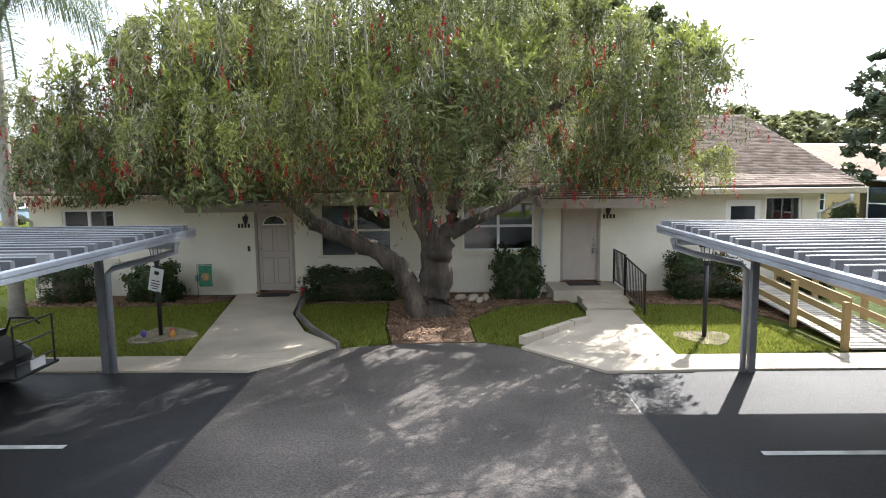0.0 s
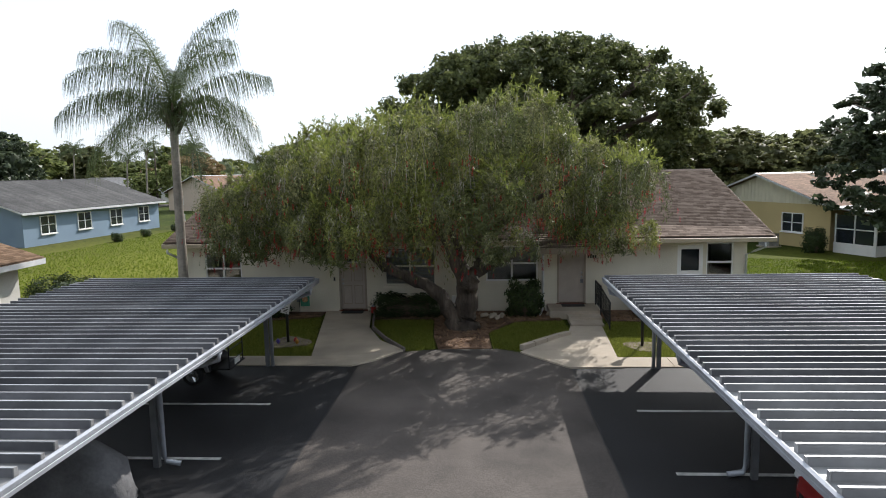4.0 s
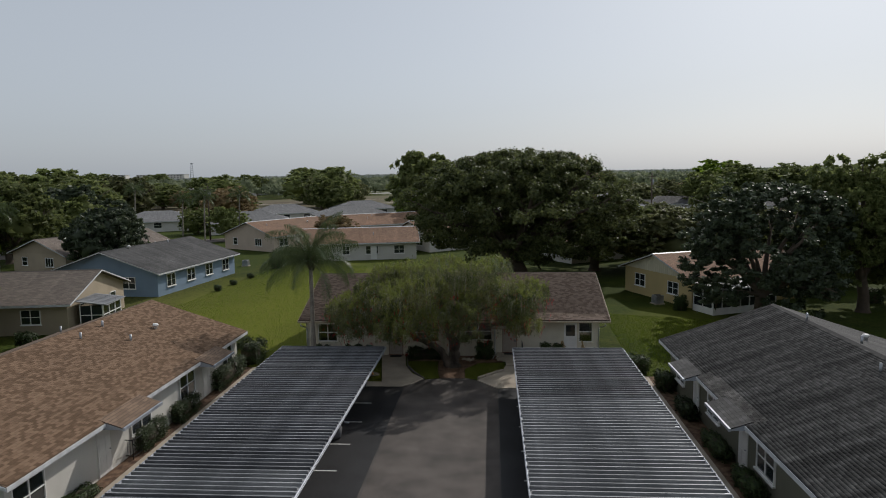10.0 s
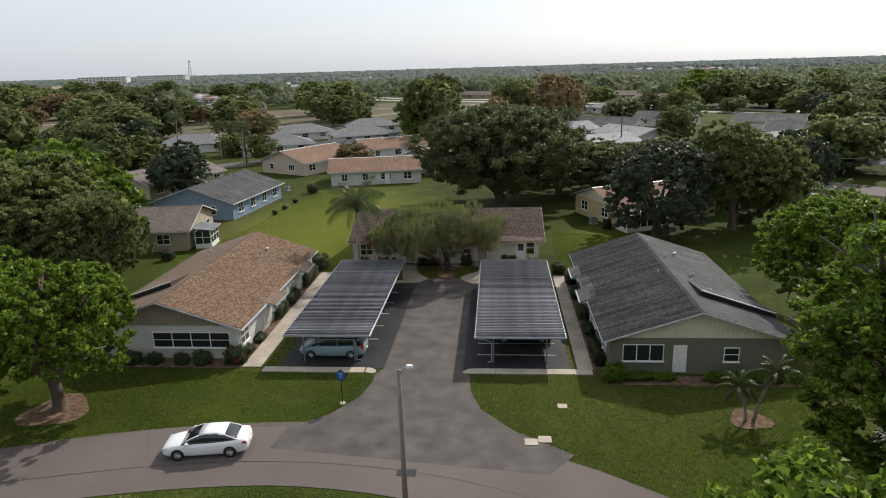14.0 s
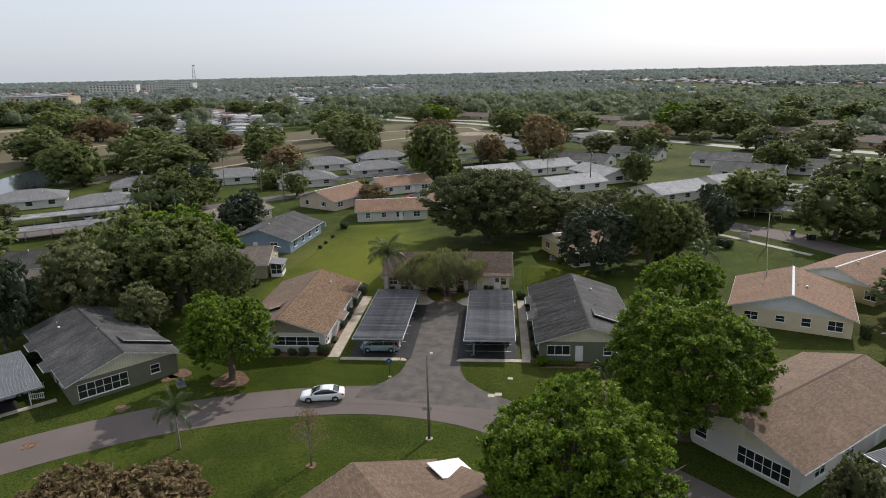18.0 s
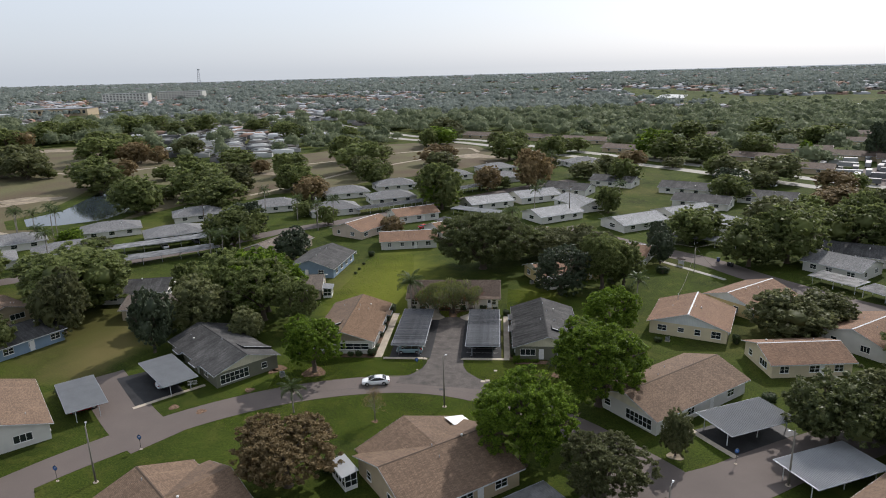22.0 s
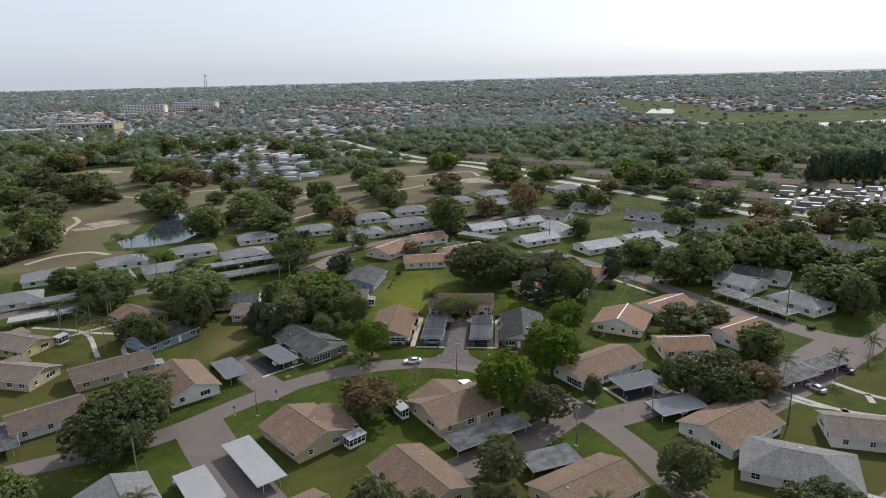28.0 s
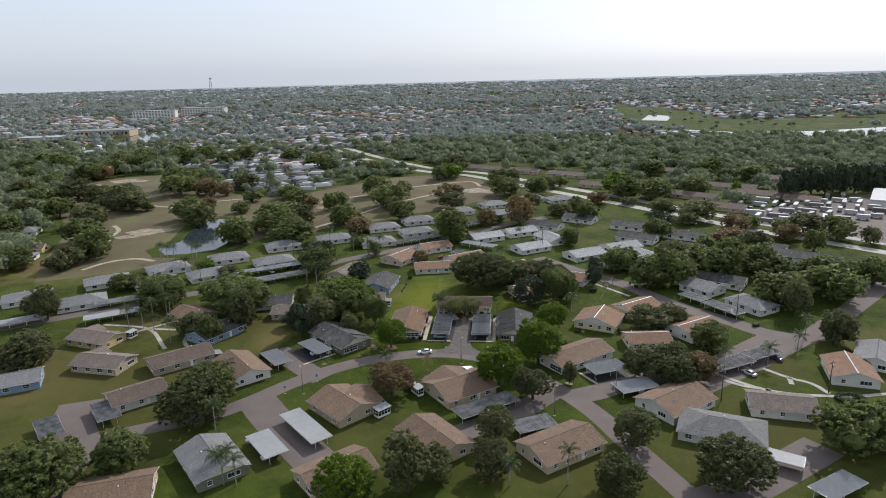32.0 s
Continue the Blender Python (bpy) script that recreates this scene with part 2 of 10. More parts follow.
M = {
    "lawn": ground_material(),
    "asphalt_dark": material("asphalt_dark", (0.036, 0.036, 0.038), 0.6, 0.75, 0.5, 32, 0.6, world_space=True, spec=0.2),
    "asphalt_drive": material("asphalt_drive", (0.11, 0.092, 0.08), 0.85, 0.85, 0.7, 34, 0.5, world_space=True),
    "asphalt_road": material("asphalt_road", (0.13, 0.104, 0.092), 0.9, 0.26, 0.15, 80, 0.35, world_space=True),
    "concrete": material("concrete", (0.44, 0.375, 0.295), 0.85, 0.18, 0.7, 25, 0.2, world_space=True),
    "concrete_far": material("concrete_far", (0.34, 0.32, 0.28), 0.85, 0.18, 0.3, 10, 0.1, world_space=True),
    "mulch": material("mulch", (0.16, 0.085, 0.05), 1.0, 0.5, 3.0, 45, 1.0, world_space=True, coat=(0.26, 0.16, 0.10)),
    "gravel": material("gravel", (0.26, 0.2, 0.15), 1.0, 0.5, 5.0, 60, 1.0, world_space=True, coat=(0.4, 0.33, 0.26)),
    "dry_field": material("dry_field", (0.15, 0.1, 0.05), 1.0, 0.4, 0.035, 0.9, 0.2, world_space=True, coat=(0.115, 0.108, 0.04)),
    "sand": material("sand", (0.27, 0.22, 0.155), 1.0, 0.35, 0.25, 4, 0.1, world_space=True),
    "path": material("path", (0.33, 0.28, 0.21), 1.0, 0.15, 0.3, 6, 0.1, world_space=True),
    "water": water_material(),
    "far_plain_haze": material("far_plain_haze", (0.20, 0.235, 0.26), 1.0, 0.35, 0.003, 0.02, 0.0, world_space=True, coat=(0.33, 0.365, 0.395), spec=0.0),
    "paint_white": material("paint_white", (0.78, 0.77, 0.74), 0.55, 0.06, 2.0, 40, 0.05),
    "camper_white": material("camper_white", (0.24, 0.24, 0.24), 0.6, 0.12, 1.0, 20, 0.05, spread=0.65),
    "line_paint": material("line_paint", (0.6, 0.6, 0.57), 0.8, 0.25, 6.0, 60, 0.2),
    "stucco": material("stucco", (0.68, 0.63, 0.515), 0.9, 0.07, 0.8, 22, 0.5),
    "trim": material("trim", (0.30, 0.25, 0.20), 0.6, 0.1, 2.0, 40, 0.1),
    "door_taupe": material("door_taupe", (0.40, 0.34, 0.29), 0.5, 0.06, 3.0, 60, 0.03),
    "aluminium": material("aluminium", (0.42, 0.43, 0.45), 0.38, 0.3, 1.2, 14, 0.05, metal=0.7),
    "deck_metal": material("deck_metal", (0.255, 0.252, 0.25), 0.5, 0.4, 0.5, 3.0, 0.03, metal=0.1, spread=0.3, spec=0.25),
    "deck_pale": material("deck_pale", (0.35, 0.35, 0.348), 0.5, 0.35, 0.6, 4.0, 0.03, metal=0.1, spread=0.2, spec=0.3),
    "rib_shade": material("rib_shade", (0.13, 0.133, 0.145), 0.45, 0.35, 0.9, 7.0, 0.03, metal=0.15, spread=0.3, spec=0.35),
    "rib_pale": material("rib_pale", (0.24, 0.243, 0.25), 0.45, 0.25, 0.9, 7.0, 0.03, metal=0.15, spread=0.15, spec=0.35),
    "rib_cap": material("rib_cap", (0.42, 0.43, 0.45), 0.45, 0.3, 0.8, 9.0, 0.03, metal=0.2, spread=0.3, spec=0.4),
    "deck_bright": material("deck_bright", (0.5, 0.5, 0.49), 0.6, 0.05, 0.5, 4.0, 0.05, spec=0.3),
    "deck_white": material("deck_white", (0.34, 0.345, 0.35), 0.6, 0.06, 0.5, 4.0, 0.05, spread=0.25, spec=0.15),
    "fascia_white": material("fascia_white", (0.62, 0.63, 0.64), 0.45, 0.15, 2.0, 20, 0.05),
    "edge_metal": material("edge_metal", (0.40, 0.42, 0.46), 0.4, 0.2, 1.5, 20, 0.05, metal=0.3),
    "post_dark": material("post_dark", (0.17, 0.175, 0.185), 0.5, 0.2, 3.0, 30, 0.1),
    "black_metal": material("black_metal", (0.012, 0.012, 0.013), 0.4, 0.3, 4.0, 40, 0.05),
    "glass": glass_material("glass"),
    "blind": material("blind", (0.30, 0.31, 0.31), 0.6, 0.1, 3.0, 30, 0.05),
    "bark": material("bark", (0.105, 0.08, 0.058), 0.95, 0.4, 2.0, 18, 1.0),
    "bark_pale": material("bark_pale", (0.27, 0.24, 0.20), 0.95, 0.3, 1.5, 12, 0.8),
    "timber": material("timber", (0.45, 0.32, 0.15), 0.8, 0.2, 1.0, 25, 0.3),
    "rubber": material("rubber", (0.015, 0.015, 0.016), 0.7, 0.2, 5, 30, 0.1),
    "brick_red": material("brick_red", (0.19, 0.07, 0.045), 0.9, 0.25, 6.0, 40, 0.4, spread=0.2),
    "pole_concrete": material("pole_concrete", (0.20, 0.18, 0.15), 0.9, 0.2, 1.0, 20, 0.2),
    "siding_taupe": material("siding_taupe", (0.30, 0.25, 0.19), 0.8, 0.08, 1.0, 30, 0.1),
    "siding_white": material("siding_white", (0.6, 0.61, 0.6), 0.8, 0.06, 1.0, 30, 0.1),
    "siding_cream": material("siding_cream", (0.66, 0.61, 0.46), 0.8, 0.08, 1.0, 30, 0.1),
}
# haze painted into the plain's base colour, paler the farther north it lies
fn, fl = M["far_plain_haze"].node_tree.nodes, M["far_plain_haze"].node_tree.links
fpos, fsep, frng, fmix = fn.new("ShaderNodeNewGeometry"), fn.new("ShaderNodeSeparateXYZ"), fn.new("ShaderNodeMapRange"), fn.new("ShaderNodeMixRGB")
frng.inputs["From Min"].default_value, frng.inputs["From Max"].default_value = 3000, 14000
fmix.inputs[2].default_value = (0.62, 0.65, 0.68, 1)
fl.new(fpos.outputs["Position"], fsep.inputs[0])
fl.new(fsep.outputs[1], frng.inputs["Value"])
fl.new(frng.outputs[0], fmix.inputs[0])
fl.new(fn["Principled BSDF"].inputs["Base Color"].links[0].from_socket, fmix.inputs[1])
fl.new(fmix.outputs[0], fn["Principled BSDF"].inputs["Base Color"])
for key in ("asphalt_drive", "asphalt_dark", "asphalt_road"):
    grain = [q for q in M[key].node_tree.nodes if q.type == "VALTORGB"][1].color_ramp.elements
    grain[0].position, grain[1].position = 0.44, 0.58
    for q in M[key].node_tree.nodes:
        if q.type == "TEX_NOISE" and q.inputs["Scale"].default_value > 10:
            q.inputs["Detail"].default_value, q.inputs["Roughness"].default_value = 6.0, 0.75
    broad = [q for q in M[key].node_tree.nodes if q.type == "VALTORGB"][0].color_ramp.elements
    broad[0].position, broad[1].position = (0.05, 0.95) if key == "asphalt_drive" else (0.0, 1.0)
ROOFS = {
    "duplex": shingle_material("shingle_duplex", (0.24, 0.165, 0.12)),
    "brown": shingle_material("shingle_brown", (0.21, 0.138, 0.09), 0.1, amp=0.12),
    "rust": shingle_material("shingle_rust", (0.26, 0.15, 0.09), 0.1, amp=0.12),
    "umber": shingle_material("shingle_umber", (0.15, 0.108, 0.082), 0.1, amp=0.12),
    "taupe": shingle_material("shingle_taupe", (0.21, 0.17, 0.14), 0.15, amp=0.12),
    "slate": shingle_material("shingle_slate", (0.048, 0.047, 0.047), 0.12, streak=(0.1, 0.098, 0.096), amp=0.2),
    "stone": shingle_material("shingle_stone", (0.19, 0.188, 0.185), 0.1, amp=0.12),
    "grey": shingle_material("shingle_grey", (0.225, 0.226, 0.229), 0.12, amp=0.1),
    "pale": shingle_material("shingle_pale", (0.36, 0.365, 0.37), 0.18, amp=0.12),
}
WALLS = {
    "stucco": M["stucco"],
    "white": material("wall_white", (0.62, 0.60, 0.55), 0.9, 0.06, 0.6, 20, 0.4, spread=0.06),
    "cream": material("wall_cream", (0.62, 0.53, 0.36), 0.9, 0.06, 0.6, 20, 0.4, spread=0.05),
    "tan": material("wall_tan", (0.45, 0.36, 0.24), 0.9, 0.08, 0.6, 20, 0.4, spread=0.1),
    "beige": material("wall_beige", (0.40, 0.33, 0.24), 0.9, 0.08, 0.6, 20, 0.4, spread=0.1),
    "sage": material("wall_sage", (0.16, 0.158, 0.115), 0.9, 0.08, 0.6, 20, 0.4),
    "blue": material("wall_blue", (0.2, 0.275, 0.36), 0.9, 0.06, 0.6, 20, 0.4),
    "yellow": material("wall_yellow", (0.52, 0.41, 0.20), 0.9, 0.06, 0.6, 20, 0.4),
    "pink": material("wall_pink", (0.55, 0.45, 0.36), 0.9, 0.06, 0.6, 20, 0.4),
}
LEAF = {
    "oak": leaf_material("leaf_oak", (0.08, 0.104, 0.033), (0.245, 0.28, 0.1), shine=0.55, through_light=0.55, spread=0.22, spec=0.2),
    "live_oak": leaf_material("leaf_live_oak", (0.045, 0.058, 0.02), (0.155, 0.175, 0.065), shine=0.5, through_light=0.45, spec=0.25),
    "olive": leaf_material("leaf_olive", (0.08, 0.09, 0.038), (0.215, 0.225, 0.1), shine=0.55, through_light=0.5, spread=0.25, spec=0.2),
    "bright": leaf_material("leaf_bright", (0.04, 0.076, 0.008), (0.235, 0.34, 0.04), shine=0.5, through_light=0.55, spread=0.1, spec=0.2),
    "magnolia": leaf_material("leaf_magnolia", (0.034, 0.048, 0.027), (0.09, 0.115, 0.06), shine=0.45, through_light=0.3, spec=0.3),
    "rust": leaf_material("leaf_rust", (0.13, 0.092, 0.043), (0.33, 0.245, 0.125), spread=0.15, spec=0.2),
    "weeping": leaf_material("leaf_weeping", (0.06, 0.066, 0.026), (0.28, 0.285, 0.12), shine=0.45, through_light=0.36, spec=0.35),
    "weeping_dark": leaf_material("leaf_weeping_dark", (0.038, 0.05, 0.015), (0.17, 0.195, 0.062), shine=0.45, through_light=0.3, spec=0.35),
    "weeping_yellow_lit": leaf_material("leaf_weeping_yellow_lit", (0.09, 0.105, 0.024), (0.36, 0.38, 0.105), shine=0.45, through_light=0.45, spec=0.3),
    "weeping_shade": leaf_material("leaf_weeping_shade", (0.05, 0.062, 0.024), (0.15, 0.165, 0.065), shine=0.6, through_light=0.2),
    "shoot": leaf_material("leaf_shoot", (0.12, 0.15, 0.03), (0.28, 0.31, 0.08), shine=0.45, through_light=0.5, spec=0.3),
    "palm": leaf_material("leaf_palm", (0.04, 0.062, 0.02), (0.11, 0.145, 0.05), shine=0.4, through_light=0.4, spec=0.5),
    "hedge": leaf_material("leaf_hedge", (0.02, 0.032, 0.012), (0.06, 0.09, 0.026), through_light=0.2, spread=0.2, spec=0.3),
    "grass": leaf_material("leaf_grass", (0.10, 0.125, 0.018), (0.33, 0.355, 0.075), through_light=0.5),
    "turf": leaf_material("leaf_turf", (0.05, 0.088, 0.008), (0.19, 0.25, 0.025), through_light=0.5),
    "flower": leaf_material("leaf_flower", (0.26, 0.014, 0.02), (0.5, 0.045, 0.045), through_light=0.4),
    "twig": leaf_material("leaf_twig", (0.2, 0.175, 0.14), (0.46, 0.42, 0.36), through_light=0.0, spec=0.4),
    # distant woods: haze is painted in as paler, greyer leaf colours
    "horizon": leaf_material("leaf_horizon_haze", (0.215, 0.245, 0.215), (0.295, 0.325, 0.29), shine=0.8, through_light=0.35, spec=0.05),
    "far": leaf_material("leaf_far_haze", (0.125, 0.152, 0.088), (0.235, 0.265, 0.155), shine=0.7, through_light=0.45, spec=0.1),
}


# ---- mesh helpers ----
class Geo:
    """Vertices and faces gathered piece by piece."""

    def __init__(self):
        self.v, self.f, self.uv = [], [], []

    def face(self, pts, uv=None):
        k = len(self.v)
        self.v += [tuple(p) for p in pts]
        self.f.append(tuple(range(k, k + len(pts))))
        self.uv.append(uv or [(0.0, 0.0)] * len(pts))
        return self

    def box(self, x0, x1, y0, y1, z0, z1):
        k = len(self.v)
        self.v += [(x, y, z) for z in (z0, z1) for x, y in ((x0, y0), (x1, y0), (x1, y1), (x0, y1))]
        for q in ((3, 2, 1, 0), (4, 5, 6, 7), (0, 1, 5, 4), (1, 2, 6, 5), (2, 3, 7, 6), (3, 0, 4, 7)):
            self.f.append(tuple(k + i for i in q))
            self.uv.append([(0.0, 0.0)] * 4)
        return self

    def prism(self, outline, axis, a, b):
        """An outline in the two other axes, drawn out along axis from a to b."""
        def p(u, w, t):
            return (t, u, w) if axis == "x" else (u, t, w) if axis == "y" else (u, w, t)
        k, n = len(self.v), len(outline)
        self.v += [p(u, w, a) for u, w in outline] + [p(u, w, b) for u, w in outline]
        faces = [tuple(k + i for i in range(n)), tuple(k + n + i for i in reversed(range(n)))]
        faces += [(k + i, k + n + i, k + n + (i + 1) % n, k + (i + 1) % n) for i in range(n)]
        for q in faces:
            self.f.append(q)
            self.uv.append([(0.0, 0.0)] * len(q))
        return self

    def tube(self, pts, radii, sides=8, cap=True):
        """A tapered tube along points."""
        k = len(self.v)
        pts = [Vector(p) for p in pts]
        for i, p in enumerate(pts):
            d = (pts[min(i + 1, len(pts) - 1)] - pts[max(i - 1, 0)]).normalized()
            side = d.cross((0, 0, 1)) if abs(d.z) < 0.95 else d.cross((1, 0, 0))
            side.normalize()
            up = side.cross(d)
            for s in range(sides):
                a = 2 * math.pi * s / sides
                self.v.append(tuple(p + radii[i] * (math.cos(a) * side + math.sin(a) * up)))
        for i in range(len(pts) - 1):
            for s in range(sides):
                a, b = k + i * sides + s, k + i * sides + (s + 1) % sides
                self.f.append((a, b, b + sides, a + sides))
                self.uv.append([(0.0, 0.0)] * 4)
        if cap:
            for ring in (0, len(pts) - 1):
                self.f.append(tuple(k + ring * sides + s for s in range(sides)))
                self.uv.append([(0.0, 0.0)] * sides)
        return self

    def mesh(self, name, mat, smooth=False, fix=True):
        me = bpy.data.meshes.new(name)
        me.from_pydata(self.v, [], self.f)
        if any(any(c != (0.0, 0.0) for c in u) for u in self.uv):
            lay = me.uv_layers.new(name="UVMap")
            lay.data.foreach_set("uv", [c for u in self.uv for q in u for c in q])
        me.materials.append(mat)
        if fix:
            bm = bmesh.new()
            bm.from_mesh(me)
            bmesh.ops.recalc_face_normals(bm, faces=bm.faces)
            bm.to_mesh(me)
            bm.free()
        if smooth:
            me.polygons.foreach_set("use_smooth", [True] * len(me.polygons))
        return me


def lattice(xs, zs, solid, y0, y1):
    """One connected slab in the x-z plane with openings: cells between the lines that are solid."""
    g, at = Geo(), {}

    def vert(i, j, y):
        if (i, j, y) not in at:
            at[i, j, y] = len(g.v)
            g.v.append((xs[i], y, zs[j]))
        return at[i, j, y]

    def quad(*q):
        g.f.append(tuple(q))
        g.uv.append([(0.0, 0.0)] * 4)

    n, m = len(xs) - 1, len(zs) - 1
    for i in range(n):
        for j in range(m):
            if not solid(i, j):
                continue
            quad(vert(i, j, y0), vert(i + 1, j, y0), vert(i + 1, j + 1, y0), vert(i, j + 1, y0))
            quad(vert(i, j, y1), vert(i, j + 1, y1), vert(i + 1, j + 1, y1), vert(i + 1, j, y1))
            for di, dj, a, b in ((-1, 0, (i, j), (i, j + 1)), (1, 0, (i + 1, j), (i + 1, j + 1)), (0, -1, (i, j), (i + 1, j)), (0, 1, (i, j + 1), (i + 1, j + 1))):
                p, q = i + di, j + dj
                if not (0 <= p < n and 0 <= q < m and solid(p, q)):
                    quad(vert(*a, y0), vert(*b, y0), vert(*b, y1), vert(*a, y1))
    return g



def put(name, me, parent=None, m=None, label=""):
    """An object on a mesh, under its thing."""
    ob = new(name, me)
    if parent:
        ob.parent = parent
    if m is not None:
        ob.matrix_local = m
    if label:
        ob["label"] = label
    return ob


def thing(name, m, label, category, group="", kind=""):
    ob = new(name)
    ob.empty_display_size = 0.2
    ob.matrix_world = m
    return tagged(ob, label, category, group, kind)


def raw_mesh(name, verts, faces, mat, smooth=False):
    """A mesh from arrays of equal faces."""
    verts, faces = np.asarray(verts, np.float32), np.asarray(faces, np.int32)
    me = bpy.data.meshes.new(name)
    me.vertices.add(len(verts))
    me.vertices.foreach_set("co", verts.ravel())
    n = faces.shape[1]
    me.loops.add(faces.size)
    me.loops.foreach_set("vertex_index", faces.ravel())
    me.polygons.add(len(faces))
    me.polygons.foreach_set("loop_start", np.arange(0, faces.size, n, dtype=np.int32))
    me.polygons.foreach_set("loop_total", np.full(len(faces), n, np.int32))
    me.materials.append(mat)
    me.update(calc_edges=True)
    if smooth:
        me.polygons.foreach_set("use_smooth", [True] * len(faces))
    return me


# ---- ground, roads and paved surfaces ----
def sheet(name, pts, z, mat, label, category, thick=0.03):
    """A flat patch with a little thickness, cut to an outline."""
    bm = bmesh.new()
    vs = [bm.verts.new((x, y, z)) for x, y in pts]
    f = bm.faces.new(vs)
    if f.normal.z < 0:
        f.normal_flip()
    bm.normal_update()
    if bm.faces[:][0].normal.z < 0:
        bmesh.ops.reverse_faces(bm, faces=bm.faces[:])
    r = bmesh.ops.extrude_face_region(bm, geom=bm.faces[:])
    for v in r["geom"]:
        if isinstance(v, bmesh.types.BMVert):
            v.co.z -= thick + 0.05
    bmesh.ops.recalc_face_normals(bm, faces=bm.faces[:])
    bmesh.ops.triangulate(bm, faces=bm.faces[:])
    me = bpy.data.meshes.new(name)
    bm.to_mesh(me)
    bm.free()
    me.materials.append(mat)
    return tagged(put(name, me), label, category, kind="structure")


def smooth_line(pts, step=2.0):
    """A curve through points (Catmull-Rom)."""
    p = [Vector((*q, 0)).to_2d() for q in pts]
    p = [2 * p[0] - p[1]] + p + [2 * p[-1] - p[-2]]
    out = []
    for i in range(1, len(p) - 2):
        n = max(2, int((p[i + 1] - p[i]).length / step))
        for k in range(n):
            t = k / n
            a, b, c, d = p[i - 1], p[i], p[i + 1], p[i + 2]
            out.append(0.5 * (2 * b + (c - a) * t + (2 * a - 5 * b + 4 * c - d) * t * t + (3 * b - a - 3 * c + d) * t ** 3))
    return out + [p[-2]]


def strip(name, pts, width, z, mat, label, category):
    """A road or path along a curve."""
    line = smooth_line(pts)
    g = Geo()
    left, right = [], []
    for i, q in enumerate(line):
        d = (line[min(i + 1, len(line) - 1)] - line[max(i - 1, 0)]).normalized()
        n = Vector((-d.y, d.x)) * width / 2
        left.append(q + n)
        right.append(q - n)
    for i in range(len(line) - 1):
        g.face([(*right[i], z), (*right[i + 1], z), (*left[i + 1], z), (*left[i], z)])
        for s in (left, right):
            g.face([(*s[i], z), (*s[i + 1], z), (*s[i + 1], z - 0.08), (*s[i], z - 0.08)])
    return tagged(put(name, g.mesh(name, mat)), label, category, kind="structure")


g = Geo()
for i in range(-24, 24):
    for j in range(-4, 24):
        s = 780.0
        g.face([(i * s, j * s, 0), (i * s + s, j * s, 0), (i * s + s, j * s + s, 0), (i * s, j * s + s, 0)])
tagged(put("ground", g.mesh("ground", M["lawn"])), "mown green lawn with dry yellow patches, reaching the horizon", "ground", kind="structure")

MAIN_ROAD = [(-120, -112), (-94, -92), (-73, -80.5), (-64, -72), (-56, -61.5), (-46, -51), (-37, -44.5), (-29, -40.5), (-20, -37.8), (-10, -36.8), (0, -38.8), (8, -43.5), (16, -50), (23, -57.5), (30, -66.5), (36, -77), (41, -89), (52, -114)]
strip("road", MAIN_ROAD, 6.4, 0.030, M["asphalt_road"], "curving light grey asphalt lane without kerbs", "road")
strip("road", [(28, -66), (36, -62.5), (43, -58.2), (55, -52.2), (64, -47)], 8.4, 0.022, M["asphalt_road"], "short grey asphalt court between two carports", "road")
strip("road", [(-46, -56.5), (-51.5, -52.3), (-57, -47), (-68, -35.5)], 8.0, 0.022, M["asphalt_road"], "grey asphalt court beside metal carports", "road")
strip("road", [(-62, -71), (-54, -81), (-44, -92), (-34, -103)], 11.0, 0.022, M["asphalt_road"], "grey asphalt court beside a long white carport", "road")
strip("road", [(25, -61), (13, -75), (1, -84), (-6, -90)], 8.0, 0.022, M["asphalt_road"], "grey asphalt court between ribbed carports", "road")
strip("road", [(27, 78), (36, 66), (46, 54), (53, 46.5), (62.5, 36), (68, 26), (75, 15), (83, 4), (92, -5), (101, -16), (112, -20), (126, -8), (145, 12), (175, 44), (220, 90)], 8.0, 0.030, M["asphalt_road"], "grey asphalt street with a sandy worn corner", "road")
strip("road", [(108, -19), (84, -40), (63, -57)], 15.0, 0.022, M["asphalt_road"], "wide asphalt parking court", "road")
strip("road", [(50, -113), (62, -107), (76, -97), (88, -88)], 10.0, 0.022, M["asphalt_road"], "asphalt court below dark trees", "road")
strip("road", [(-240, -38), (-190, -22), (-161, -4), (-136, 14), (-112, 32), (-88, 54), (-70, 74), (-50, 90), (-30, 108), (-8, 130), (14, 152), (40, 172)], 7.0, 0.030, M["asphalt_road"], "grey asphalt street between villas", "road")
HIGHWAY = [(-200, 560), (-130, 450), (-70, 375), (-25, 345), (5, 312), (32, 278), (74, 229), (118, 175), (150, 135), (174, 110), (196, 87), (262, 12)]
strip("road", HIGHWAY, 8.0, 0.034, M["concrete_far"], "pale highway with a grass verge", "road")
strip("road", [(x + 14, y + 12) for x, y in HIGHWAY], 8.0, 0.034, M["concrete_far"], "pale highway with a grass verge", "road")
strip("road", [(-97, -118), (-99, -100), (-108, -88), (-114, -74)], 12.0, 0.022, M["asphalt_road"], "asphalt court between two metal carports", "road")

